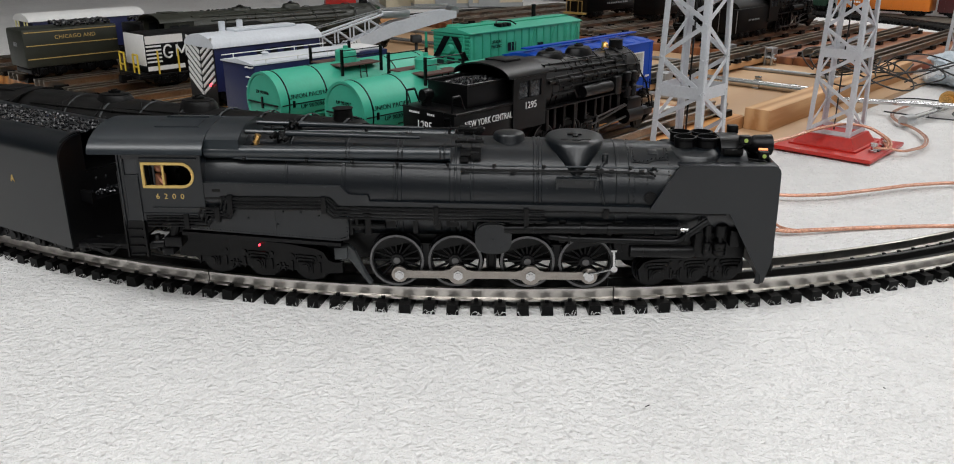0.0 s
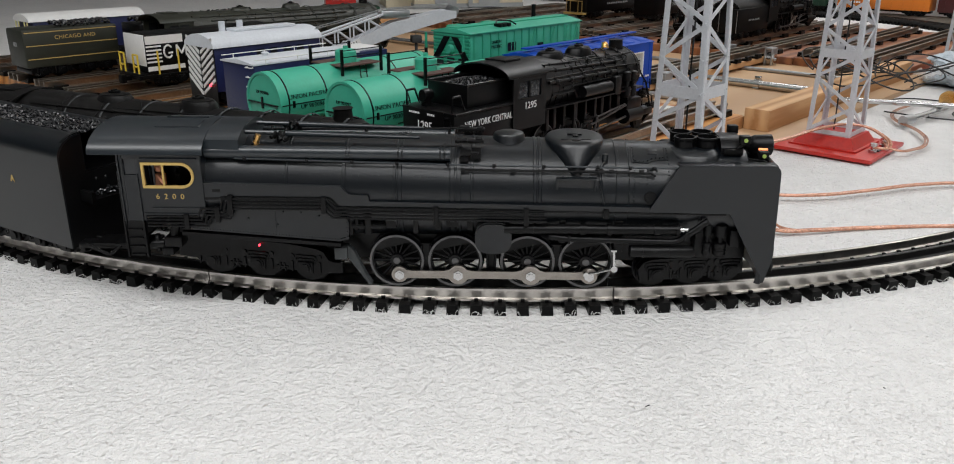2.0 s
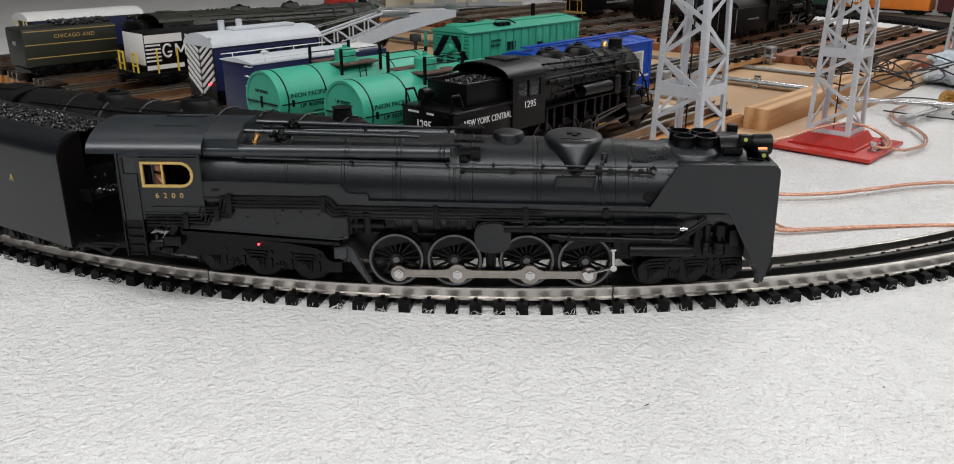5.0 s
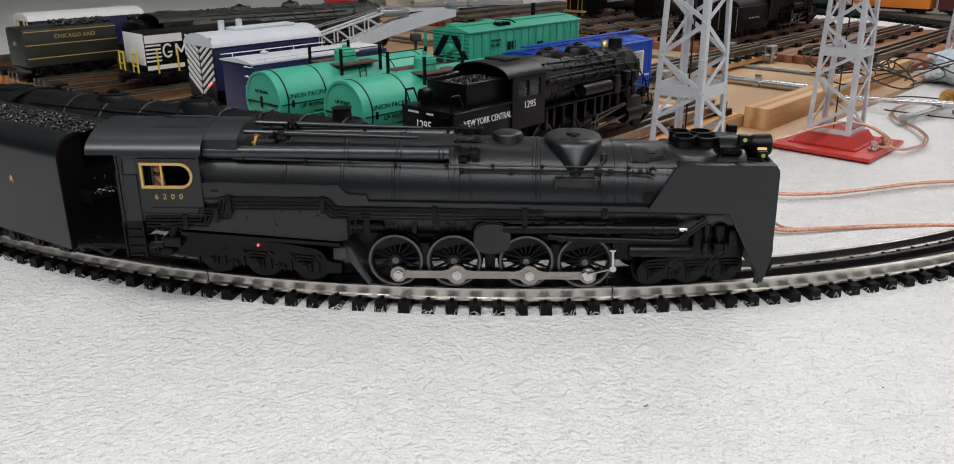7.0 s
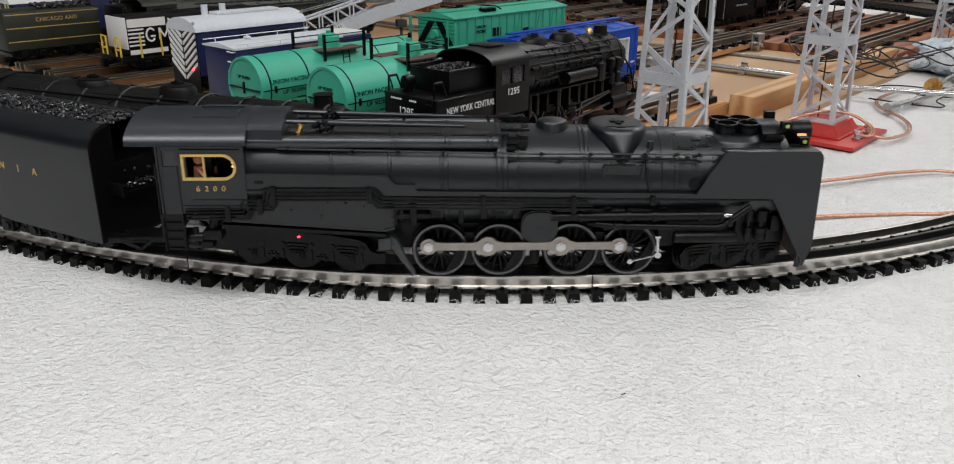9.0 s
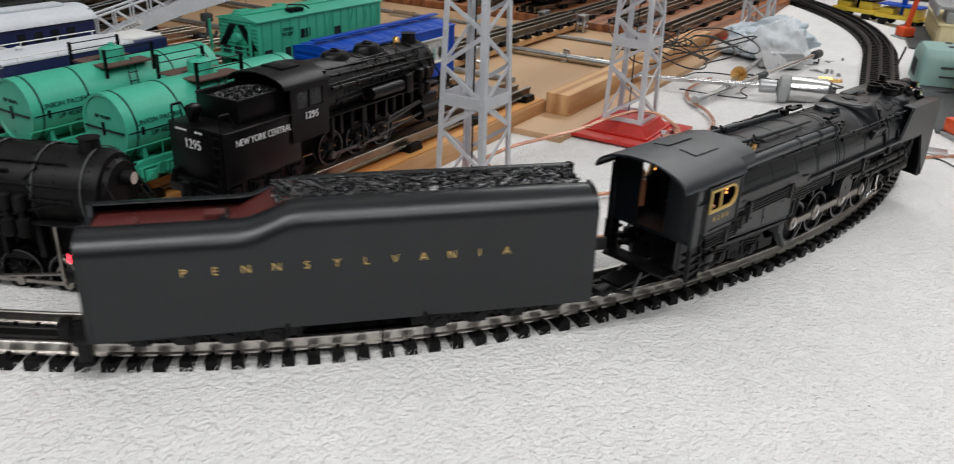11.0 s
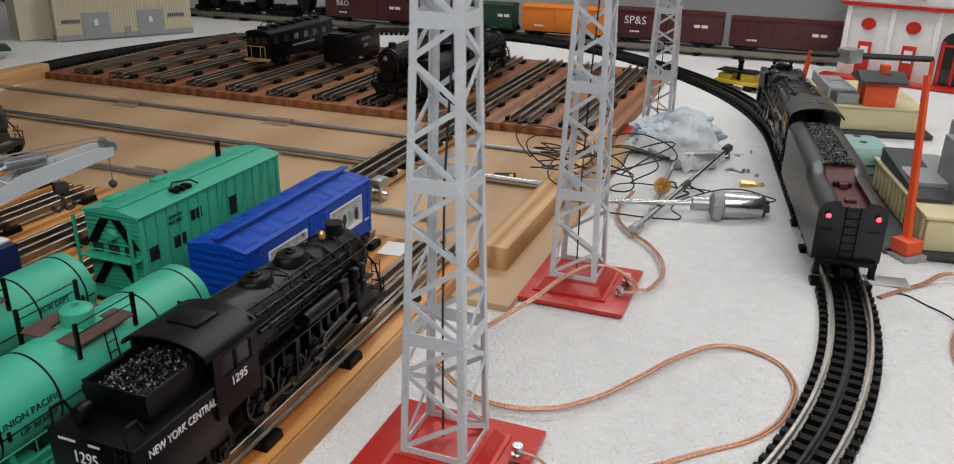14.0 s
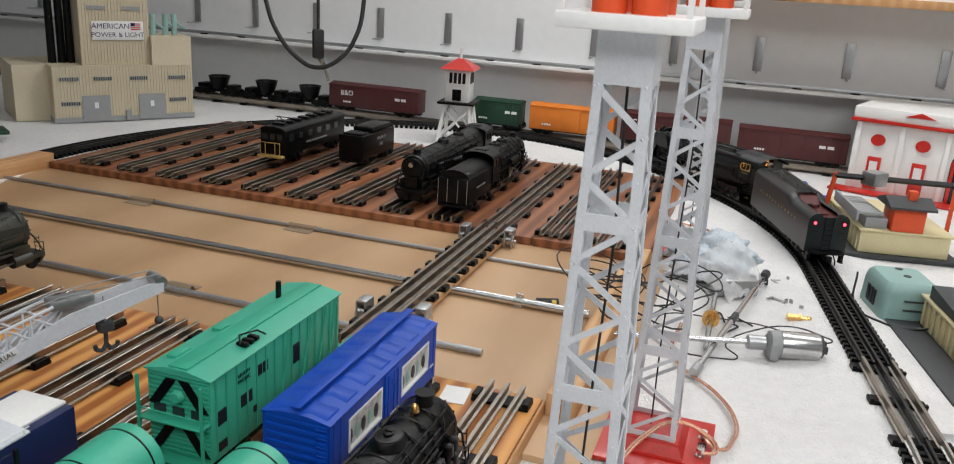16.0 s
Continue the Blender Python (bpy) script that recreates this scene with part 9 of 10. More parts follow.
def toy_car():
    t = thing("toy_car", "black vintage die-cast car with a yellow stripe", "toy car", pose(0.078, 0.648, 0.0, 0, 0, 157))
    s = 1.0
    bm = B()
    prism(bm, [(-0.052, 0.012), (-0.050, 0.030), (-0.044, 0.040), (-0.036, 0.0435), (-0.010, 0.0440), (-0.002, 0.0410), (0.003, 0.0300), (0.0300, 0.0265), (0.0330, 0.0240), (0.0330, 0.0130)], -0.0165, 0.0165, "y")
    bmesh.ops.bevel(bm, geom=bm.edges[:], offset=0.002, segments=2, affect="EDGES")
    body = part("body", bm, M_BLACK, t, "glossy black body")
    bm = B()
    for y in (-0.0170, 0.0170):
        for a, b in ((-0.040, -0.026), (-0.023, -0.009), (-0.006, 0.000)):
            box(bm, a, b, y - 0.0006, y + 0.0006, 0.0300, 0.0395, 0.0004)
    part("side_window", bm, M_GLASS, body)
    bm = B()
    for s2 in (-1, 1):
        prism(bm, [(-0.052, 0.0225), (0.032, 0.0285), (0.034, 0.0245), (-0.052, 0.0185)], s2 * 0.0166, s2 * 0.0180, "y")
    box(bm, -0.0555, -0.0520, -0.0140, 0.0140, 0.0120, 0.0330, 0.001)
    part("stripe", bm, M_PALEYEL, body, "pale yellow side stripe and back")
    bm = B()
    for s2 in (-1, 1):
        pts = [(0.060, 0.010), (0.056, 0.019), (0.046, 0.0225), (0.036, 0.019), (0.026, 0.012), (0.010, 0.008)]
        prism(bm, pts + [(x - 0.001, z - 0.0025) for x, z in reversed(pts)], s2 * 0.0160, s2 * 0.0240, "y")
        pts = [(-0.026, 0.010), (-0.032, 0.018), (-0.040, 0.0195), (-0.050, 0.014), (-0.054, 0.009)]
        prism(bm, pts + [(x + 0.001, z - 0.002) for x, z in reversed(pts)], s2 * 0.0165, s2 * 0.0230, "y")
        box(bm, -0.026, 0.012, s2 * 0.0165, s2 * 0.0235, 0.0065, 0.0085, 0.0005)
    box(bm, -0.052, 0.050, -0.0155, 0.0155, 0.0070, 0.0130)
    part("fender", bm, M_BLACK, t)
    bm = B()
    rod(bm, (0.033, 0, 0.019), (0.050, 0, 0.017), 0.011, 14, 0.008)
    for y in (-0.012, 0.012):
        ball(bm, (0.052, y, 0.021), 0.0042, u=10, v=8)
    box(bm, 0.062, 0.065, -0.022, 0.022, 0.0075, 0.0100, 0.0006)
    part("engine", bm, M_SOOT, t)
    for x in (-0.040, 0.046):
        for y in (-0.0215, 0.0215):
            bm = B()
            rod(bm, (x, y - 0.003, 0.0092), (x, y + 0.003, 0.0092), 0.0092, 20)
            w = part("wheel", bm, M_RUBBER, t)
            bm = B()
            rod(bm, (x, y - 0.0034, 0.0092), (x, y + 0.0034, 0.0092), 0.0052, 16)
            part("hub", bm, M_STEEL, w)
    bm = B()
    rod(bm, (0.018, -0.0225, 0.013), (0.018, -0.0255, 0.013), 0.0090, 18)
    part("spare_wheel", bm, M_RUBBER, t)
    t = thing("loose_part", "tiny black casting lying on the cloth", "metal part", pose(0.186, 0.628, 0.0015, 0, 0, -15))
    bm = B()
    rod(bm, (-0.010, 0, 0), (0.010, 0, 0), 0.0011, 6)
    for x in (-0.006, 0.001, 0.007):
        ball(bm, (x, 0, 0.0004), 0.0020, u=8, v=6)
    part("casting", bm, M_SOOT, t)


toy_car()


# ---- yard engines ----
def yard_engines():
    z = YARD_RAIL - 0.002
    t = thing("tender", "black model tender with silver grab rails", "model tender", yard(1.640, lane(3) - 0.006, z))
    bm = B()
    box(bm, -0.055, 0.085, -0.030, 0.030, 0.014, 0.062, 0.003)
    body = part("tank", bm, M_SOOT, t)
    bm = B()
    prism(bm, arch(0.028, 0.060, 0.0760, 10), -0.050, 0.082, "x")
    part("coal_cover", bm, M_SOOT, t)
    bm = B()
    for y in (-0.028, -0.010, 0.010, 0.028):
        rod(bm, (-0.0575, y, 0.016), (-0.0575, y, 0.060), 0.0007, 6)
    part("grab_rail", bm, M_GALV, t)
    letters("NEW YORK CENTRAL", 0.0050, side_text(0.015, -0.0302, 0.038), M_GREY, body)
    for x in (-0.025, 0.055):
        car_truck(t, x)
    steam_loco("steam_locomotive", "black streamlined model locomotive on yard track", yard(1.760, lane(3) - 0.006, z), 0.205, M_SOOT, 0.0260, 0.056, (0.04, 0.085, 0.13), 0.018, bell=False)
    steam_loco("steam_locomotive", "black model locomotive facing the bridge", yard(1.95, lane(4) - 0.012, z, 180), 0.330, M_BLACK, 0.0265, 0.060, (0.06, 0.10, 0.15, 0.20), 0.018, bell=False)
    t = thing("tender", "black tender with faded white lettering in the yard", "model tender", yard(1.890, lane(6) + 0.02, z))
    bm = B()
    box(bm, -0.075, 0.085, -0.030, 0.030, 0.014, 0.066, 0.002)
    body = part("tank", bm, M_BLACK, t)
    bm = B()
    box(bm, -0.070, -0.03, -0.022, 0.022, 0.066, 0.070, 0.001)
    box(bm, -0.02, 0.08, -0.024, 0.024, 0.066, 0.078, 0.004)
    part("top_deck", bm, M_BLACK, t)
    letters("SANTA FE", 0.0100, side_text(0.015, -0.0302, 0.052), M_GREY, body)
    letters("2903", 0.0100, side_text(0.015, -0.0302, 0.037), M_GREY, body)
    for x in (-0.045, 0.055):
        car_truck(t, x)
    t = thing("electric_locomotive", "black box-cab electric locomotive with end railings", "model locomotive", yard(1.885, lane(8) - 0.025, z))
    bm = B()
    box(bm, -0.135, 0.135, -0.031, 0.031, 0.016, 0.070, 0.002)
    body = part("body", bm, M_BLACK, t)
    bm = B()
    prism(bm, arch(0.031, 0.070, 0.078, 10), -0.137, 0.137, "x")
    for x in np.arange(-0.11, 0.12, 0.035):
        box(bm, float(x) - 0.008, float(x) + 0.008, -0.012, 0.012, 0.076, 0.083, 0.001)
    part("roof", bm, M_BLACK, t)
    bm = B()
    for s in (-1, 1):
        for x in (-0.09, 0.09):
            pipe(bm, [(x - 0.02, s * 0.012, 0.080), (x, s * 0.012, 0.092), (x + 0.02, s * 0.012, 0.080)], 0.0009, 6)
    rod(bm, (-0.09, -0.02, 0.092), (-0.09, 0.02, 0.092), 0.0010, 6)
    part("pantograph", bm, M_DKGREY, t)
    bm = B()
    for y in (-0.024, -0.012, 0.012, 0.024):
        rod(bm, (-0.146, y, 0.012), (-0.146, y, 0.044), 0.0009, 6)
    rod(bm, (-0.146, -0.024, 0.044), (-0.146, 0.024, 0.044), 0.0009, 6)
    box(bm, -0.150, -0.135, -0.030, 0.030, 0.012, 0.016)
    part("end_railing", bm, M_GOLD, t)
    bm = B()
    for y in (-0.018, 0.0, 0.018):
        box(bm, -0.1362, -0.1350, y - 0.006, y + 0.006, 0.048, 0.062)
    for x in np.arange(-0.11, 0.12, 0.04):
        box(bm, float(x) - 0.009, float(x) + 0.009, -0.0318, -0.0309, 0.046, 0.060)
    part("window", bm, M_GLASS, body)
    bars(12, 0.005, 0.004, 0.003, side_text(0.0, -0.0312, 0.034), M_GREY, body)
    for x in (-0.085, 0.085):
        car_truck(t, x)


yard_engines()


# ---- along the back wall ----
def wall_side():
    u_wall, u_track = 2.70, 2.555
    for u in (u_track,):
        yard_t = thing("wall_track", "three-rail track along the back wall", "railway track", yard(0, 0, 0))
        for off in (-0.01725, 0, 0.01725):
            bm = B()
            prism(bm, [(u + off + a, b) for a, b in rail_profile(0.006, RAIL_TOP, 0.004, 0.008)], -1.4, 3.6, "y")
            part("rail", bm, M_TUBE, yard_t)
        bm = B()
        box(bm, -0.030, 0.030, -0.010, 0.010, 0, 0.006, 0.0008)
        me = mesh_of("tie", bm, M_TIE, 0)
        for i in range(48):
            share("tie", me, yard_t, pose(u, -1.38 + 0.105 * i, 0))
    # ledge with a thin lip, and slotted uprights above it
    bm = B()
    box(bm, 2.605, 2.70, -2.2, 4.1, 0.196, 0.206, 0.001)
    tagged(part("ledge", bm, M_WHITE, at=yard(0, 0)), "narrow white ledge along the wall", "ledge", kind="structure")
    t = thing("ledge_track", "silver track rails on the wall ledge", "railway track", yard(0, 0, 0))
    for off in (0.015, 0.032, 0.049):
        bm = B()
        box(bm, 2.605 + off, 2.609 + off, -2.2, 4.1, 0.206, 0.214, 0.0006)
        part("rail", bm, M_GALV, t)
    bm = B()
    box(bm, 2.612, 2.665, -0.012, 0.012, 0.206, 0.2095)
    me = mesh_of("tie", bm, M_TIE, 0)
    for i in range(32):
        share("tie", me, t, pose(0, -1.4 + 0.145 * i, 0))
    bm = B()
    box(bm, -0.003, 0.0, -0.012, 0.012, 0.238, 0.332, 0.001)
    box(bm, -0.060, 0.0, -0.002, 0.002, 0.236, 0.240)
    for z in (0.258, 0.285, 0.312):
        box(bm, -0.0036, -0.003, -0.0035, 0.0035, z - 0.006, z + 0.006)
    me = mesh_of("bracket", bm, M_GALV)
    for i in range(22):
        ob = new("wall_bracket", me)
        ob.matrix_world = yard(2.698, -1.55 + 0.232 * i, 0.0)
        tagged(ob, "grey slotted steel shelf bracket on the wall", "shelf bracket", "wall brackets")
    bm = B()
    box(bm, 2.46, 2.70, -2.2, 0.62, 0.432, 0.452, 0.001)
    tagged(part("upper_shelf", bm, M_SHELF, at=yard(0, 0)), "wooden shelf high on the wall", "shelf", kind="structure")
    t = thing("flat_car", "yellow flat car on the upper shelf", "model flat car", yard(2.54, -0.05, 0.452, 90))
    bm = B()
    box(bm, -0.22, 0.22, -0.028, 0.028, 0.016, 0.030, 0.001)
    for x in np.arange(-0.2, 0.21, 0.05):
        box(bm, float(x) - 0.004, float(x) + 0.004, -0.027, 0.027, 0.030, 0.055, 0.001)
    part("deck", bm, M_YELLOW, t)
    for x in (-0.15, 0.15):
        car_truck(t, x)

    def boxcar(v0, v1, h, m, label, text="", tsize=0.02, panels=9):
        L = (v0 - v1) / 2
        t = thing("box_car", label, "model box car", yard(u_track, (v0 + v1) / 2, RAIL_TOP, -90), "box cars along the wall")
        bm = B()
        box(bm, -L, L, -0.031, 0.031, 0.014, h, 0.0015)
        body = part("body", bm, m, t)
        bm = B()
        prism(bm, [(-0.033, h), (0.033, h), (0.033, h + 0.002), (0, h + 0.009), (-0.033, h + 0.002)], -L - 0.001, L + 0.001, "x")
        part("roof", bm, m, t)
        bm = B()
        box(bm, -0.026, 0.026, -0.0328, -0.031, 0.017, h - 0.003, 0.0005)
        d = part("door", bm, m, t)
        for i in range(panels):
            x = -L + 2 * L * (i + 0.5) / panels
            bm = B()
            box(bm, x - 0.0009, x + 0.0009, -0.0320, -0.0309, 0.016, h - 0.002)
            part("rib", bm, m, body)
        if text:
            letters(text, tsize, side_text(-L * 0.58, -0.0322, h * 0.72), M_LETTER, body)
        bars(4, 0.005, 0.005, 0.002, side_text(-L * 0.58, -0.0322, h * 0.38), M_LETTER, body)
        bars(2, 0.016, 0.008, 0.004, side_text(L * 0.62, -0.0322, h * 0.66), M_LETTER, body)
        bm = B()
        box(bm, -L, L, -0.010, 0.010, 0.008, 0.014)
        part("underframe", bm, M_BLACK, t)
        for x in (-L * 0.68, L * 0.68):
            car_truck(t, x)
        return t
    boxcar(1.555, 1.255, 0.078, M_BROWN, "oxide red box car with white lettering", "B&O", 0.022)
    boxcar(1.075, 0.935, 0.078, M_DKGREEN, "dark green box car")
    boxcar(0.905, 0.660, 0.080, M_CARORANGE, "orange refrigerator car with a black door edge")
    boxcar(0.640, 0.345, 0.086, M_BROWN, "oxide red box car with large initials", "SP&S", 0.030)
    boxcar(0.325, 0.050, 0.080, M_BROWN, "plain oxide red box car")
    for v in (1.80, 1.64, 1.98):
        t = thing("ore_car", "black ladle-shaped ore car by the wall", "model ore car", yard(u_track, v, RAIL_TOP, -90), "ore cars")
        bm = B()
        lathe_z(bm, [(0.014, 0.010), (0.028, 0.026), (0.058, 0.034), (0.062, 0.036), (0.062, 0.032), (0.045, 0.028)], 0, 0, 20)
        part("ladle", bm, M_BLACK, t)
        bm = B()
        box(bm, -0.066, 0.066, -0.012, 0.012, 0.010, 0.018, 0.001)
        for s in (-1, 1):
            box(bm, s * 0.038, s * 0.070, -0.022, 0.022, 0.014, 0.036, 0.003)
        part("carriage", bm, M_BLACK, t)
        for x in (-0.05, 0.05):
            car_truck(t, x)
    # signal tower with a red roof
    t = thing("signal_tower", "white signal tower with a red hipped roof", "model tower", yard(2.35, 1.060, 0, 8))
    for sx in (-1, 1):
        for sy in (-1, 1):
            bm = B()
            rod(bm, (sx * 0.048, sy * 0.048, 0.0), (sx * 0.032, sy * 0.032, 0.115), 0.005, 6)
            part("leg", bm, M_WHITE, t)
    for i in range(4):
        rot = Matrix.Rotation(math.pi / 2 * i, 4, "Z")
        for s in (-1, 1):
            bm = B()
            rod(bm, (s * 0.044, -0.044, 0.02), (-s * 0.034, -0.035, 0.10), 0.003, 6)
            bmesh.ops.transform(bm, matrix=rot, verts=bm.verts)
            part("cross_brace", bm, M_WHITE, t)
    bm = B()
    box(bm, -0.050, 0.050, -0.050, 0.050, 0.112, 0.118, 0.001)
    part("balcony", bm, M_BLACK, t)
    bm = B()
    box(bm, -0.033, 0.033, -0.033, 0.033, 0.118, 0.205, 0.001)
    hut = part("cabin", bm, M_WHITE, t)
    for y in (-0.018, -0.006, 0.006, 0.018):
        bm = B()
        box(bm, -0.0340, -0.0328, y - 0.0042, y + 0.0042, 0.168, 0.196)
        part("window", bm, M_GLASS, hut)
        bm = B()
        box(bm, y - 0.0042, y + 0.0042, -0.0340, -0.0328, 0.168, 0.196)
        part("window", bm, M_GLASS, hut)
    bm = B()
    box(bm, -0.0345, -0.0330, -0.012, 0.012, 0.122, 0.152)
    part("sign_disc", bm, M_BLACK, hut)
    bm = B()
    loft(bm, [[(-0.048, -0.048, 0.205), (0.048, -0.048, 0.205), (0.048, 0.048, 0.205), (-0.048, 0.048, 0.205)], [(-0.030, -0.030, 0.218), (0.030, -0.030, 0.218), (0.030, 0.030, 0.218), (-0.030, 0.030, 0.218)], [(-0.008, -0.008, 0.232), (0.008, -0.008, 0.232), (0.008, 0.008, 0.232), (-0.008, 0.008, 0.232)]])
    part("roof", bm, M_RED, t, "red hipped roof", smooth=0)
    bm = B()
    rod(bm, (0, 0, 0.23), (0, 0, 0.26), 0.004, 8)
    part("finial", bm, M_WHITE, t)


wall_side()


def power_house():
    t = thing("power_house", "beige corrugated power station model with grey doors", "model building", pose(-0.026, 2.868, 0, 0, 0, 13.1))
    w = 0.185
    bm = B()
    box(bm, -w, w, 0.0, 0.26, 0.012, 0.152)
    body = part("main_block", bm, M_BEIGE, t)
    bm = B()
    box(bm, -w - 0.002, w + 0.002, -0.002, 0.262, 0.0, 0.014)
    part("foundation", bm, M_GREY, t)
    bm = B()
    box(bm, -0.105, 0.075, 0.02, 0.22, 0.152, 0.33)
    tw = part("upper_block", bm, M_BEIGE, t)
    bm = B()
    box(bm, 0.075, w, -0.001, 0.12, 0.152, 0.232)
    part("side_block", bm, M_BEIGE, t)
    bm = B()
    box(bm, -w - 0.085, -w, 0.06, 0.26, 0.0, 0.150)
    part("side_wing", bm, M_BEIGE, t)
    for i in range(46):
        x = -w + 0.004 + i * (2 * w - 0.008) / 45
        bm = B()
        box(bm, x - 0.0016, x + 0.0016, -0.0022, 0.0, 0.016, 0.152)
        part("siding_rib", bm, M_BEIGE, body)
    for i in range(22):
        x = -0.102 + i * 0.174 / 21
        bm = B()
        box(bm, x - 0.0016, x + 0.0016, 0.0178, 0.02, 0.154, 0.328)
        part("siding_rib", bm, M_BEIGE, tw)
    for x in (-0.080, 0.068):
        bm = B()
        box(bm, x - 0.036, x + 0.036, -0.0045, -0.002, 0.004, 0.073)
        d = part("door", bm, M_GREY, t, "grey loading door")
        bm = B()
        box(bm, x - 0.005, x + 0.005, -0.0055, -0.0045, 0.038, 0.054)
        part("notice", bm, M_WHITE, d)
    for x, z in ((-0.145, 0.118), (-0.060, 0.118), (0.035, 0.118), (0.140, 0.118), (-0.145, 0.052), (0.140, 0.055)):
        bm = B()
        box(bm, x - 0.024, x + 0.024, -0.0040, -0.0020, z - 0.005, z + 0.005)
        v = part("vent", bm, M_GREY, t)
        for k in range(8):
            bm = B()
            xx = x - 0.021 + k * 0.006
            box(bm, xx - 0.0012, xx + 0.0012, -0.0052, -0.0040, z - 0.0045, z + 0.0045)
            part("slat", bm, M_DKGREY, v)
    for x, z in ((-0.060, 0.305), (0.030, 0.305)):
        bm = B()
        box(bm, x - 0.024, x + 0.024, 0.0160, 0.0180, z - 0.005, z + 0.005)
        part("vent", bm, M_GREY, t)
    bm = B()
    box(bm, -0.075, 0.060, 0.0140, 0.0175, 0.220, 0.270, 0.0008)
    sign = part("sign", bm, M_WHITE, t, "white sign board with blue words")
    letters("AMERICAN", 0.0200, side_text(-0.026, 0.0138, 0.2565), M_NAVY, sign)
    letters("POWER & LIGHT", 0.0185, side_text(-0.008, 0.0138, 0.2335), M_NAVY, sign)
    bm = B()
    for i in range(4):
        box(bm, 0.026, 0.052, 0.0130, 0.0138, 0.2475 + 0.005 * i, 0.2500 + 0.005 * i)
    fl = part("flag_stripe", bm, M_RED, sign)
    bm = B()
    box(bm, 0.026, 0.037, 0.0126, 0.0131, 0.2575, 0.2660)
    part("flag_canton", bm, M_NAVY, sign)
    for x in (-0.165, -0.140, -0.118):
        bm = B()
        lathe_z(bm, [(0.14, 0.011), (0.32, 0.010), (0.40, 0.010)], x, 0.09, 14)
        part("chimney", bm, M_BLACK, t, "black chimney pipe")
    bm = B()
    for x in (0.095, 0.13, 0.155):
        rod(bm, (x, 0.05, 0.232), (x, 0.05, 0.29), 0.008, 10)
        rod(bm, (x, 0.05, 0.27), (x + 0.03, 0.05, 0.25), 0.004, 8)
    part("roof_pipe", bm, M_TEAL, t)
    bm = B()
    box(bm, -0.004, 0.010, -0.010, -0.002, 0.004, 0.030)
    part("meter_box", bm, M_GREY, t)
    # red wagon on a green plot beside it
    t = thing("flat_wagon", "small red and green wagon near the power house", "model wagon", pose(-0.40, 2.60, 0.006, 0, 0, 15))
    bm = B()
    box(bm, -0.10, 0.10, -0.04, 0.04, 0.012, 0.020, 0.001)
    part("deck", bm, M_DKGREEN, t)
    bm = B()
    box(bm, -0.06, 0.03, -0.03, 0.03, 0.020, 0.070, 0.002)
    part("load", bm, M_RED, t, "red load")
    for x in (-0.06, 0.06):
        bm = B()
        for y in (-0.03, 0.03):
            rod(bm, (x, y - 0.003, 0.006), (x, y + 0.003, 0.006), 0.012, 14)
        part("wheel", bm, M_BLACK, t)


power_house()


def station():
    t = thing("station_building", "white station model with red doors and trim", "model building", pose(1.590, 1.815, 0, 0, 0, -60) @ Matrix.Diagonal((1, 1, 0.86, 1)))
    bm = B()
    box(bm, 0.0, 0.62, 0.0, 0.22, 0.0, 0.195, 0.001)
    body = part("main_block", bm, M_WHITE, t)
    bm = B()
    box(bm, -0.012, 0.632, -0.012, 0.232, 0.195, 0.204, 0.001)
    part("cornice", bm, M_RED, t, "red cornice")
    bm = B()
    box(bm, -0.008, 0.628, -0.008, 0.228, 0.204, 0.236, 0.002)
    part("parapet", bm, M_WHITE, t)
    bm = B()
    prism(bm, [(0.105, 0.222), (0.170, 0.222), (0.1375, 0.236)], -0.0115, -0.008, "y")
    part("pediment", bm, M_RED, t)
    bm = B()
    box(bm, -0.03, 0.65, -0.05, 0.0, 0.0, 0.006, 0.001)
    part("plinth", bm, M_RED, t)
    for i in range(6):
        x = 0.055 + 0.098 * i
        if i in (2, 3):
            bm = B()
            pts = [(x - 0.034, 0.008), (x + 0.034, 0.008), (x + 0.034, 0.115)] + [(x + 0.034 * math.cos(a), 0.115 + 0.034 * math.sin(a)) for a in [math.pi * k / 10 for k in range(11)]] + [(x - 0.034, 0.115)]
            prism(bm, pts, -0.004, -0.0005, "y")
            a = part("arched_window", bm, M_GLASS, body)
            bm = B()
            for dx in (-0.028, 0, 0.028):
                box(bm, x + dx - 0.0035, x + dx + 0.0035, -0.0065, -0.004, 0.008, 0.120)
            box(bm, x - 0.034, x + 0.034, -0.0065, -0.004, 0.108, 0.114)
            part("mullion", bm, M_RED, a)
        else:
            bm = B()
            rod(bm, (x, -0.0005, 0.148), (x, -0.005, 0.148), 0.016, 20)
            part("round_window", bm, M_RED, body, "round red window")
            bm = B()
            box(bm, x - 0.015, x + 0.015, -0.005, -0.0005, 0.010, 0.100, 0.001)
            d = part("door", bm, M_RED, body, "red door")
            bm = B()
            box(bm, x - 0.009, x + 0.009, -0.0062, -0.005, 0.055, 0.088)
            part("door_pane", bm, M_WHITE, d)
    for i in range(7):
        x = 0.008 + 0.098 * i
        bm = B()
        box(bm, x - 0.006, x + 0.006, -0.006, 0.0, 0.006, 0.195, 0.001)
        part("pilaster", bm, M_WHITE, body)


station()


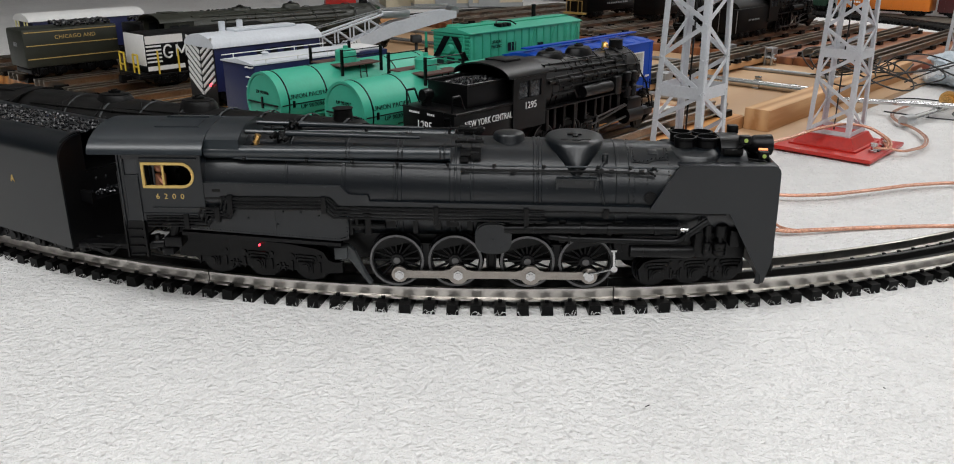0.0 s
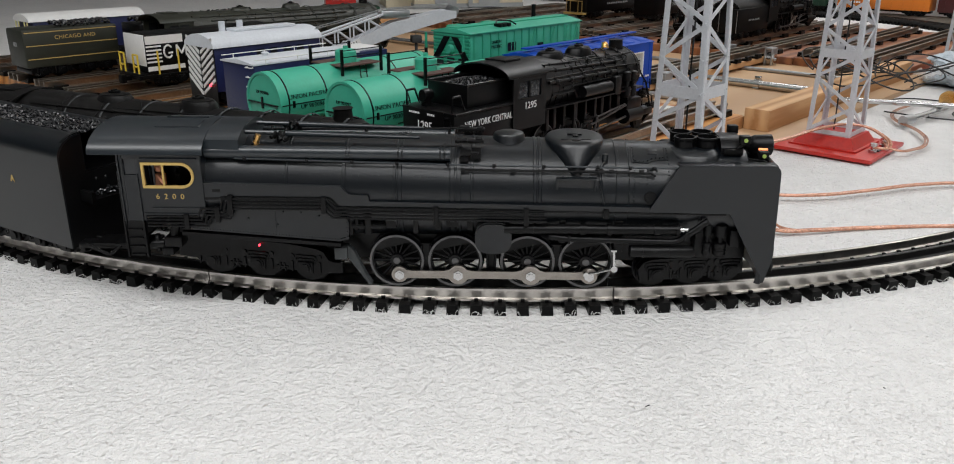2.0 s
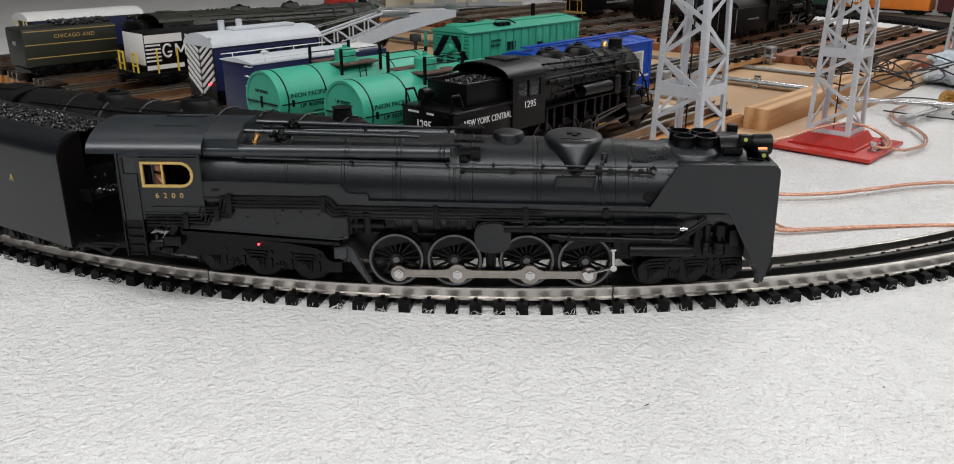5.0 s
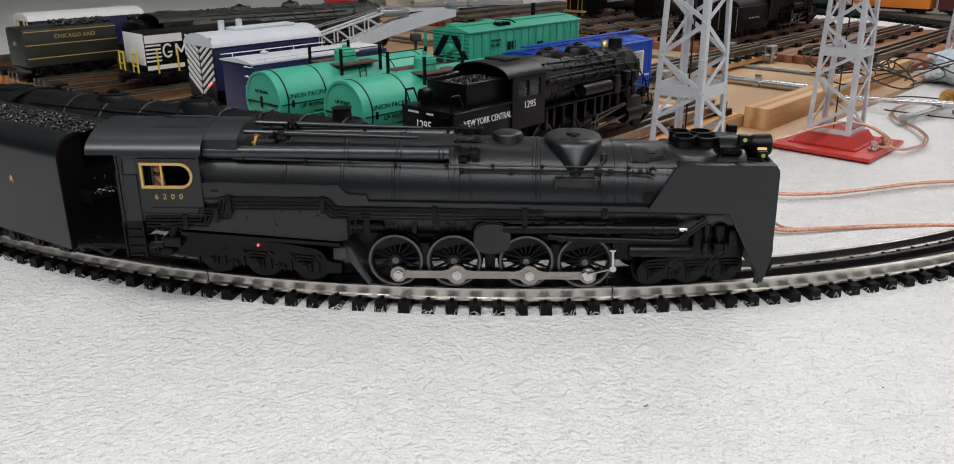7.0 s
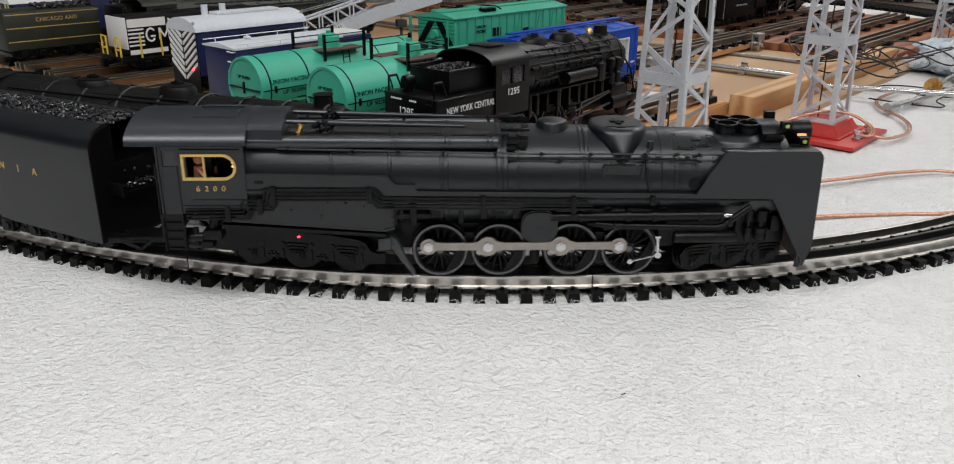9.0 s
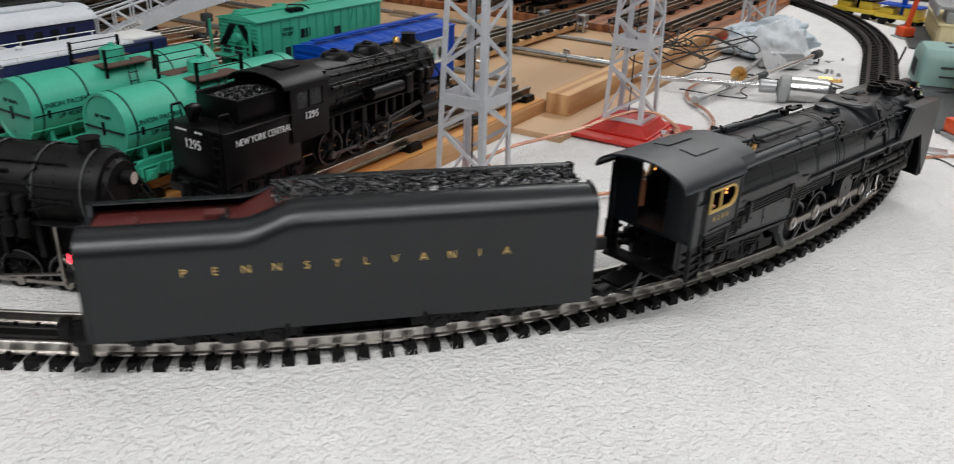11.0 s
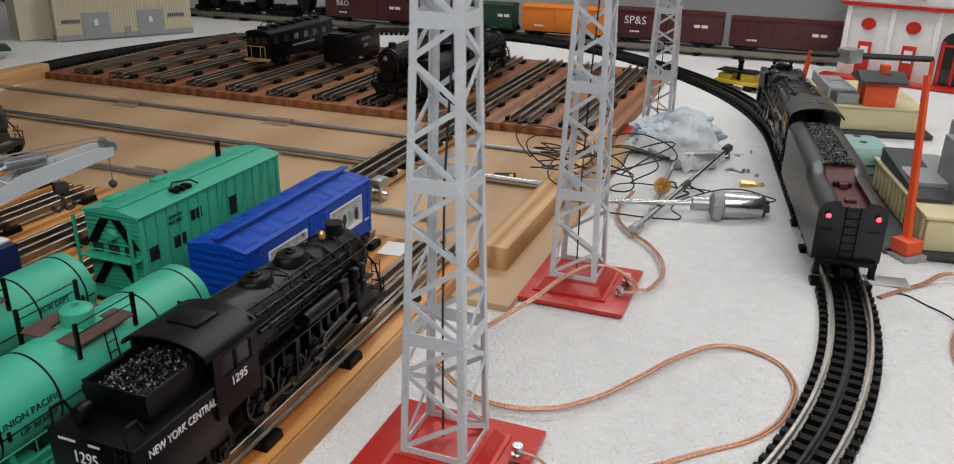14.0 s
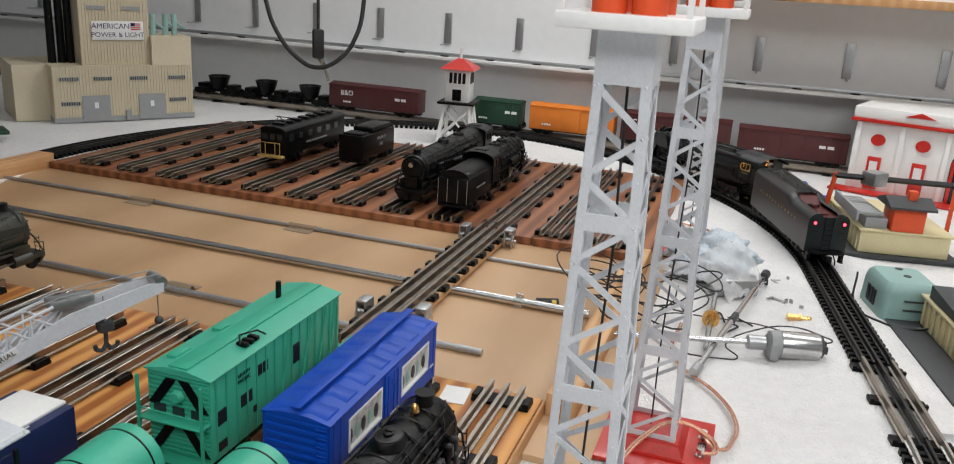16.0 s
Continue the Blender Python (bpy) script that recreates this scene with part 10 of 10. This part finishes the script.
# ---- loader accessories on the outer side ----
def loader(at, hut, label):
    t = thing("culvert_loader", label, "train accessory", at)
    bm = B()
    box(bm, 0.0, 0.27, -0.22, 0.0, 0.0, 0.008, 0.0015)
    part("base", bm, M_DKGREY, t, "dark grey base plate")
    bm = B()
    box(bm, 0.012, 0.255, -0.200, -0.045, 0.008, 0.048, 0.002)
    house = part("housing", bm, M_CREAM, t, "cream plastic housing")
    for i in range(13):
        x = 0.022 + 0.0185 * i
        bm = B()
        box(bm, x - 0.0022, x + 0.0022, -0.0448, -0.0420, 0.012, 0.046, 0.0005)
        part("slat", bm, M_CREAM, house)
    bm = B()
    box(bm, 0.008, 0.259, -0.204, -0.041, 0.048, 0.052, 0.001)
    part("housing_top", bm, M_CREAM, house)
    if hut:
        bm = B()
        box(bm, 0.012, 0.070, -0.150, -0.095, 0.052, 0.096, 0.001)
        h = part("hut", bm, M_ORANGE, t, "orange-red hut")
        bm = B()
        prism(bm, [(0.0, 0.095), (0.082, 0.095), (0.082, 0.099), (0.041, 0.112), (0.0, 0.099)], -0.162, -0.083, "y")
        part("hut_roof", bm, M_DKGREY, h, "dark grey roof")
        bm = B()
        box(bm, 0.028, 0.044, -0.135, -0.120, 0.104, 0.124, 0.001)
        part("chimney", bm, M_ORANGE, h)
        bm = B()
        box(bm, 0.02, 0.085, -0.090, -0.052, 0.052, 0.072, 0.001)
        part("bin", bm, M_GREY, t)
        bm = B()
        for i in range(9):
            x = 0.02 + 0.017 * i
            box(bm, x, x + 0.012, -0.082, -0.035, 0.076 - 0.0006 * i, 0.081 - 0.0006 * i, 0.001)
        box(bm, 0.015, 0.175, -0.038, -0.033, 0.064, 0.084, 0.001)
        part("rack", bm, M_GREY, t, "grey slatted rack")
    else:
        bm = B()
        box(bm, 0.05, 0.150, -0.190, -0.090, 0.052, 0.118, 0.002)
        box(bm, 0.10, 0.24, -0.12, -0.05, 0.052, 0.066, 0.002)
        part("tower_block", bm, M_GREY, t, "grey tower block")
        bm = B()
        prism(bm, [(0.06, 0.053), (0.24, 0.053), (0.24, 0.072), (0.06, 0.057)], -0.085, -0.045, "y")
        part("chute", bm, M_DKGREY, t)
        bm = B()
        rod(bm, (0.17, -0.15, 0.13), (0.17, -0.12, 0.13), 0.020, 18)
        box(bm, 0.15, 0.20, -0.16, -0.11, 0.088, 0.128, 0.004)
        lathe_z(bm, [(0.066, 0.018), (0.088, 0.012)], 0.17, -0.14, 14)
        part("crane_head", bm, M_GREY, t, "grey crane head")
        bm = B()
        box(bm, 0.19, 0.20, -0.13, -0.12, 0.066, 0.105)
        part("lever", bm, M_RED, t)
    return t


loader(pose(0.802, 0.905, 0, 0, 0, 57.5), False, "cream and grey culvert loader beside the track")
loader(pose(1.118, 1.395, 0, 0, 0, 57.5), True, "cream loader with orange hut beside the track")


def gantry():
    t = thing("gantry_pole", "orange gantry poles carrying a black beam", "gantry", pose(0, 0, 0))
    for p, q in (((0.823, 0.893, 0.010), (0.878, 0.961, 0.201)), ((1.180, 1.495, 0.010), (1.190, 1.485, 0.130))):
        bm = B()
        rod(bm, p, q, 0.0055, 4, 0.0042)
        box(bm, p[0] - 0.013, p[0] + 0.013, p[1] - 0.013, p[1] + 0.013, p[2] - 0.002, p[2] + 0.016, 0.003)
        po = part("pole", bm, M_ORANGE, t, "orange pole")
        bm = B()
        box(bm, p[0] - 0.017, p[0] + 0.017, p[1] - 0.017, p[1] + 0.017, 0.0, 0.008, 0.001)
        part("foot", bm, M_GREY, po)
    bm = B()
    rod(bm, (1.188, 1.486, 0.125), (1.370, 1.367, 0.125), 0.0055, 4)
    part("beam", bm, M_BLACK, t)
    bm = B()
    box(bm, 1.23, 1.265, 1.43, 1.462, 0.112, 0.138, 0.002)
    part("trolley", bm, M_GALV, t)
    bm = B()
    rod(bm, (1.370, 1.367, 0.0), (1.370, 1.367, 0.125), 0.0050, 4)
    part("pole", bm, M_ORANGE, t, "orange pole")


gantry()


def teal_box():
    t = thing("vacuum_case", "pale teal plastic housing with slots and a black cord", "plastic housing", pose(0.995, 1.150, 0.0, 0, 0, 60) @ Matrix.Diagonal((0.85, 0.85, 0.85, 1)))
    bm = B()
    rings = []
    for z, k in ((0.0, 1.0), (0.052, 0.96), (0.064, 0.90), (0.070, 0.80)):
        x, y = 0.058 * k, 0.048 * k
        ring = []
        n = 6
        r = 0.012
        for cx, cy, a0 in ((x - r, y - r, 0), (-x + r, y - r, 90), (-x + r, -y + r, 180), (x - r, -y + r, 270)):
            ring += [(cx + r * math.cos(radians(a0 + 90 * i / n)), cy + r * math.sin(radians(a0 + 90 * i / n)), z) for i in range(n + 1)]
        rings.append(ring)
    loft(bm, rings)
    body = part("shell", bm, M_TEAL, t)
    for x in (-0.022, 0.018):
        bm = B()
        rod(bm, (x + 0.018, -0.005, 0.0695), (x + 0.018, -0.005, 0.0712), 0.0065, 14)
        part("plug", bm, M_DKGREY, body)
    for z in (0.026, 0.042):
        bm = B()
        box(bm, -0.0600, -0.0570, -0.024, 0.014, z, z + 0.0022)
        part("slot", bm, M_DKGREY, body)
    bm = B()
    for i in range(3):
        box(bm, -0.02 + 0.014 * i, -0.010 + 0.014 * i, 0.0470, 0.0492, 0.018, 0.046)
    part("grille", bm, M_DKGREY, body)
    wire("power_cable", "black cable drooping round the teal housing", [(0.965, 1.205, 0.048), (0.935, 1.175, 0.012), (0.925, 1.120, 0.005), (0.950, 1.075, 0.010), (0.990, 1.060, 0.03), (1.010, 1.065, 0.055)], 0.0016, M_RUBBER)


teal_box()


def handcars():
    for i, (x, y) in enumerate(((1.235, 1.735), (1.275, 1.640))):
        t = thing("work_handcar", "yellow and black motorised handcar on the cloth", "model handcar", pose(x, y, 0.0, 0, 0, 118), "handcars")
        bm = B()
        box(bm, -0.048, 0.048, -0.024, 0.024, 0.016, 0.024, 0.001)
        box(bm, -0.040, -0.010, -0.020, 0.020, 0.024, 0.042, 0.002)
        box(bm, 0.012, 0.042, -0.020, 0.020, 0.024, 0.036, 0.002)
        part("deck", bm, M_YELLOW, t)
        bm = B()
        for sx in (-0.03, 0.03):
            for sy in (-0.02, 0.02):
                rod(bm, (sx, sy - 0.003, 0.010), (sx, sy + 0.003, 0.010), 0.010, 16)
        part("wheels_frame", bm, M_BLACK, t)
        bm = B()
        rod(bm, (0.0, 0, 0.024), (0.0, 0, 0.058), 0.006, 8)
        ball(bm, (0.0, 0.0, 0.064), 0.007, u=10, v=8)
        box(bm, -0.045, 0.045, -0.022, 0.022, 0.042, 0.0445)
        part("figure", bm, M_BLACK if i == 0 else M_BLUE, t, "small plain figure")


handcars()


wire("hanging_cable", "black cable loop hanging with a clip", [(0.135, 1.65, 0.55), (0.150, 1.612, 0.394), (0.161, 1.592, 0.353), (0.187, 1.569, 0.317), (0.210, 1.554, 0.306), (0.239, 1.545, 0.317), (0.266, 1.545, 0.352), (0.280, 1.556, 0.403), (0.285, 1.58, 0.55)], 0.0032, M_RUBBER)
t = thing("spring_clip", "spring clip hanging on a thin cord", "clip", pose(0.2165, 1.57, -0.045))
bm = B()
rod(bm, (0, 0, 0.40), (0, 0, 0.62), 0.0022, 8)
box(bm, -0.008, 0.008, -0.006, 0.006, 0.362, 0.404, 0.003)
part("clip_body", bm, M_RUBBER, t)
bm = B()
rod(bm, (0.004, 0, 0.372), (0.016, 0, 0.330), 0.0028, 8)
rod(bm, (-0.002, 0, 0.366), (0.010, 0, 0.350), 0.0024, 8)
part("jaw", bm, M_STEEL, t)


# ---- what moves ----
# where the drivers' middle stands on the loop, time by time
RUN = [(0.0, -0.340), (8.2, -0.340), (8.6, -0.330), (9.0, -0.300), (9.4, -0.247), (9.8, -0.176), (10.1, -0.106), (10.3, -0.053), (10.5, -0.002), (11.0, 0.134), (11.5, 0.291),
       (12.2, 0.500), (12.5, 0.593), (13.0, 0.744), (13.5, 0.877), (14.5, 1.150), (15.2, 1.358), (15.5, 1.456), (16.0, 1.596)]
TENDER_BACK = 0.412


def back(t):
    """The drawbar's length: slack at rest, shorter on the tighter curve."""
    f = min(1.0, max(0.0, (t - 8.2) / 2.1))
    return TENDER_BACK + 0.0075 * (1 - f * f * (3 - 2 * f))


def run_at(t):
    """A smooth run through the rows above."""
    ts = [r[0] for r in RUN]
    i = max(0, min(len(RUN) - 2, int(np.searchsorted(ts, t, side="right")) - 1))
    (ta, a), (tb, b) = RUN[i], RUN[i + 1]

    def slope(k):
        if k <= 1 or k >= len(RUN) - 1:
            return 0.0 if k <= 1 else (RUN[-1][1] - RUN[-2][1]) / (RUN[-1][0] - RUN[-2][0])
        return (RUN[k + 1][1] - RUN[k - 1][1]) / (RUN[k + 1][0] - RUN[k - 1][0])
    h = tb - ta
    f = min(1, max(0, (t - ta) / h))
    return (2 * f ** 3 - 3 * f ** 2 + 1) * a + (f ** 3 - 2 * f ** 2 + f) * h * slope(i) + (-2 * f ** 3 + 3 * f ** 2) * b + (f ** 3 - f ** 2) * h * slope(i + 1)


def motions():
    fine = [0.0, 8.0, 8.2] + [8.2 + i / 15 for i in range(1, 118)]
    fine = [min(16.0, t) for t in fine]
    coarse = fine
    rows = {k: [] for k in ("loco", "tender", "front_truck", "rear_truck", "ta", "tb")}
    for t in coarse:
        s = run_at(t)
        body = between(s + 0.045, s - 0.045)
        tend = between(s - back(t) + 0.086, s - back(t) - 0.086)
        rows["loco"].append((t, body))
        rows["tender"].append((t, tend))
        for key, base, off, dx, z in (("front_truck", body, 0.1275, 0.02, 0.0338), ("rear_truck", body, -0.147, 0.025, 0.0355), ("ta", tend, 0.086, 0.03, 0.0305), ("tb", tend, -0.086, 0.03, 0.0305)):
            c = s + off if base is body else s - back(t) + off
            rows[key].append((t, base.inverted() @ between(c + dx, c - dx, z)))
    walk(LOCO, rows["loco"])
    walk(TENDER, rows["tender"])
    walk(MOVERS["front_truck"], rows["front_truck"])
    walk(MOVERS["rear_truck"], rows["rear_truck"])
    walk(MOVERS[("tender_truck", 0.086)], rows["ta"])
    walk(MOVERS[("tender_truck", -0.086)], rows["tb"])
    for side in (-1, 1):
        rod_rows = []
        for t in fine:
            a = (run_at(t) - RUN[0][1]) / WHEEL_R + radians(CRANK_START)
            rod_rows.append((t, pose(-CRANK * math.sin(a), 0, AXLE_Z - CRANK * math.cos(a))))
        walk(MOVERS[("side_rod", side)], rod_rows)
        for i, x in enumerate(WHEELS_X):
            wr = []
            for t in fine:
                a = math.degrees((run_at(t) - RUN[0][1]) / WHEEL_R) + CRANK_START
                wr.append((t, pose(x, side * 0.0155, AXLE_Z) @ pose(0, 0, 0, 0, a, 0) @ pose(0, 0, 0, 0, 0, 0 if side < 0 else 180)))
            walk(MOVERS[("wheel", i, side)], wr)


motions()
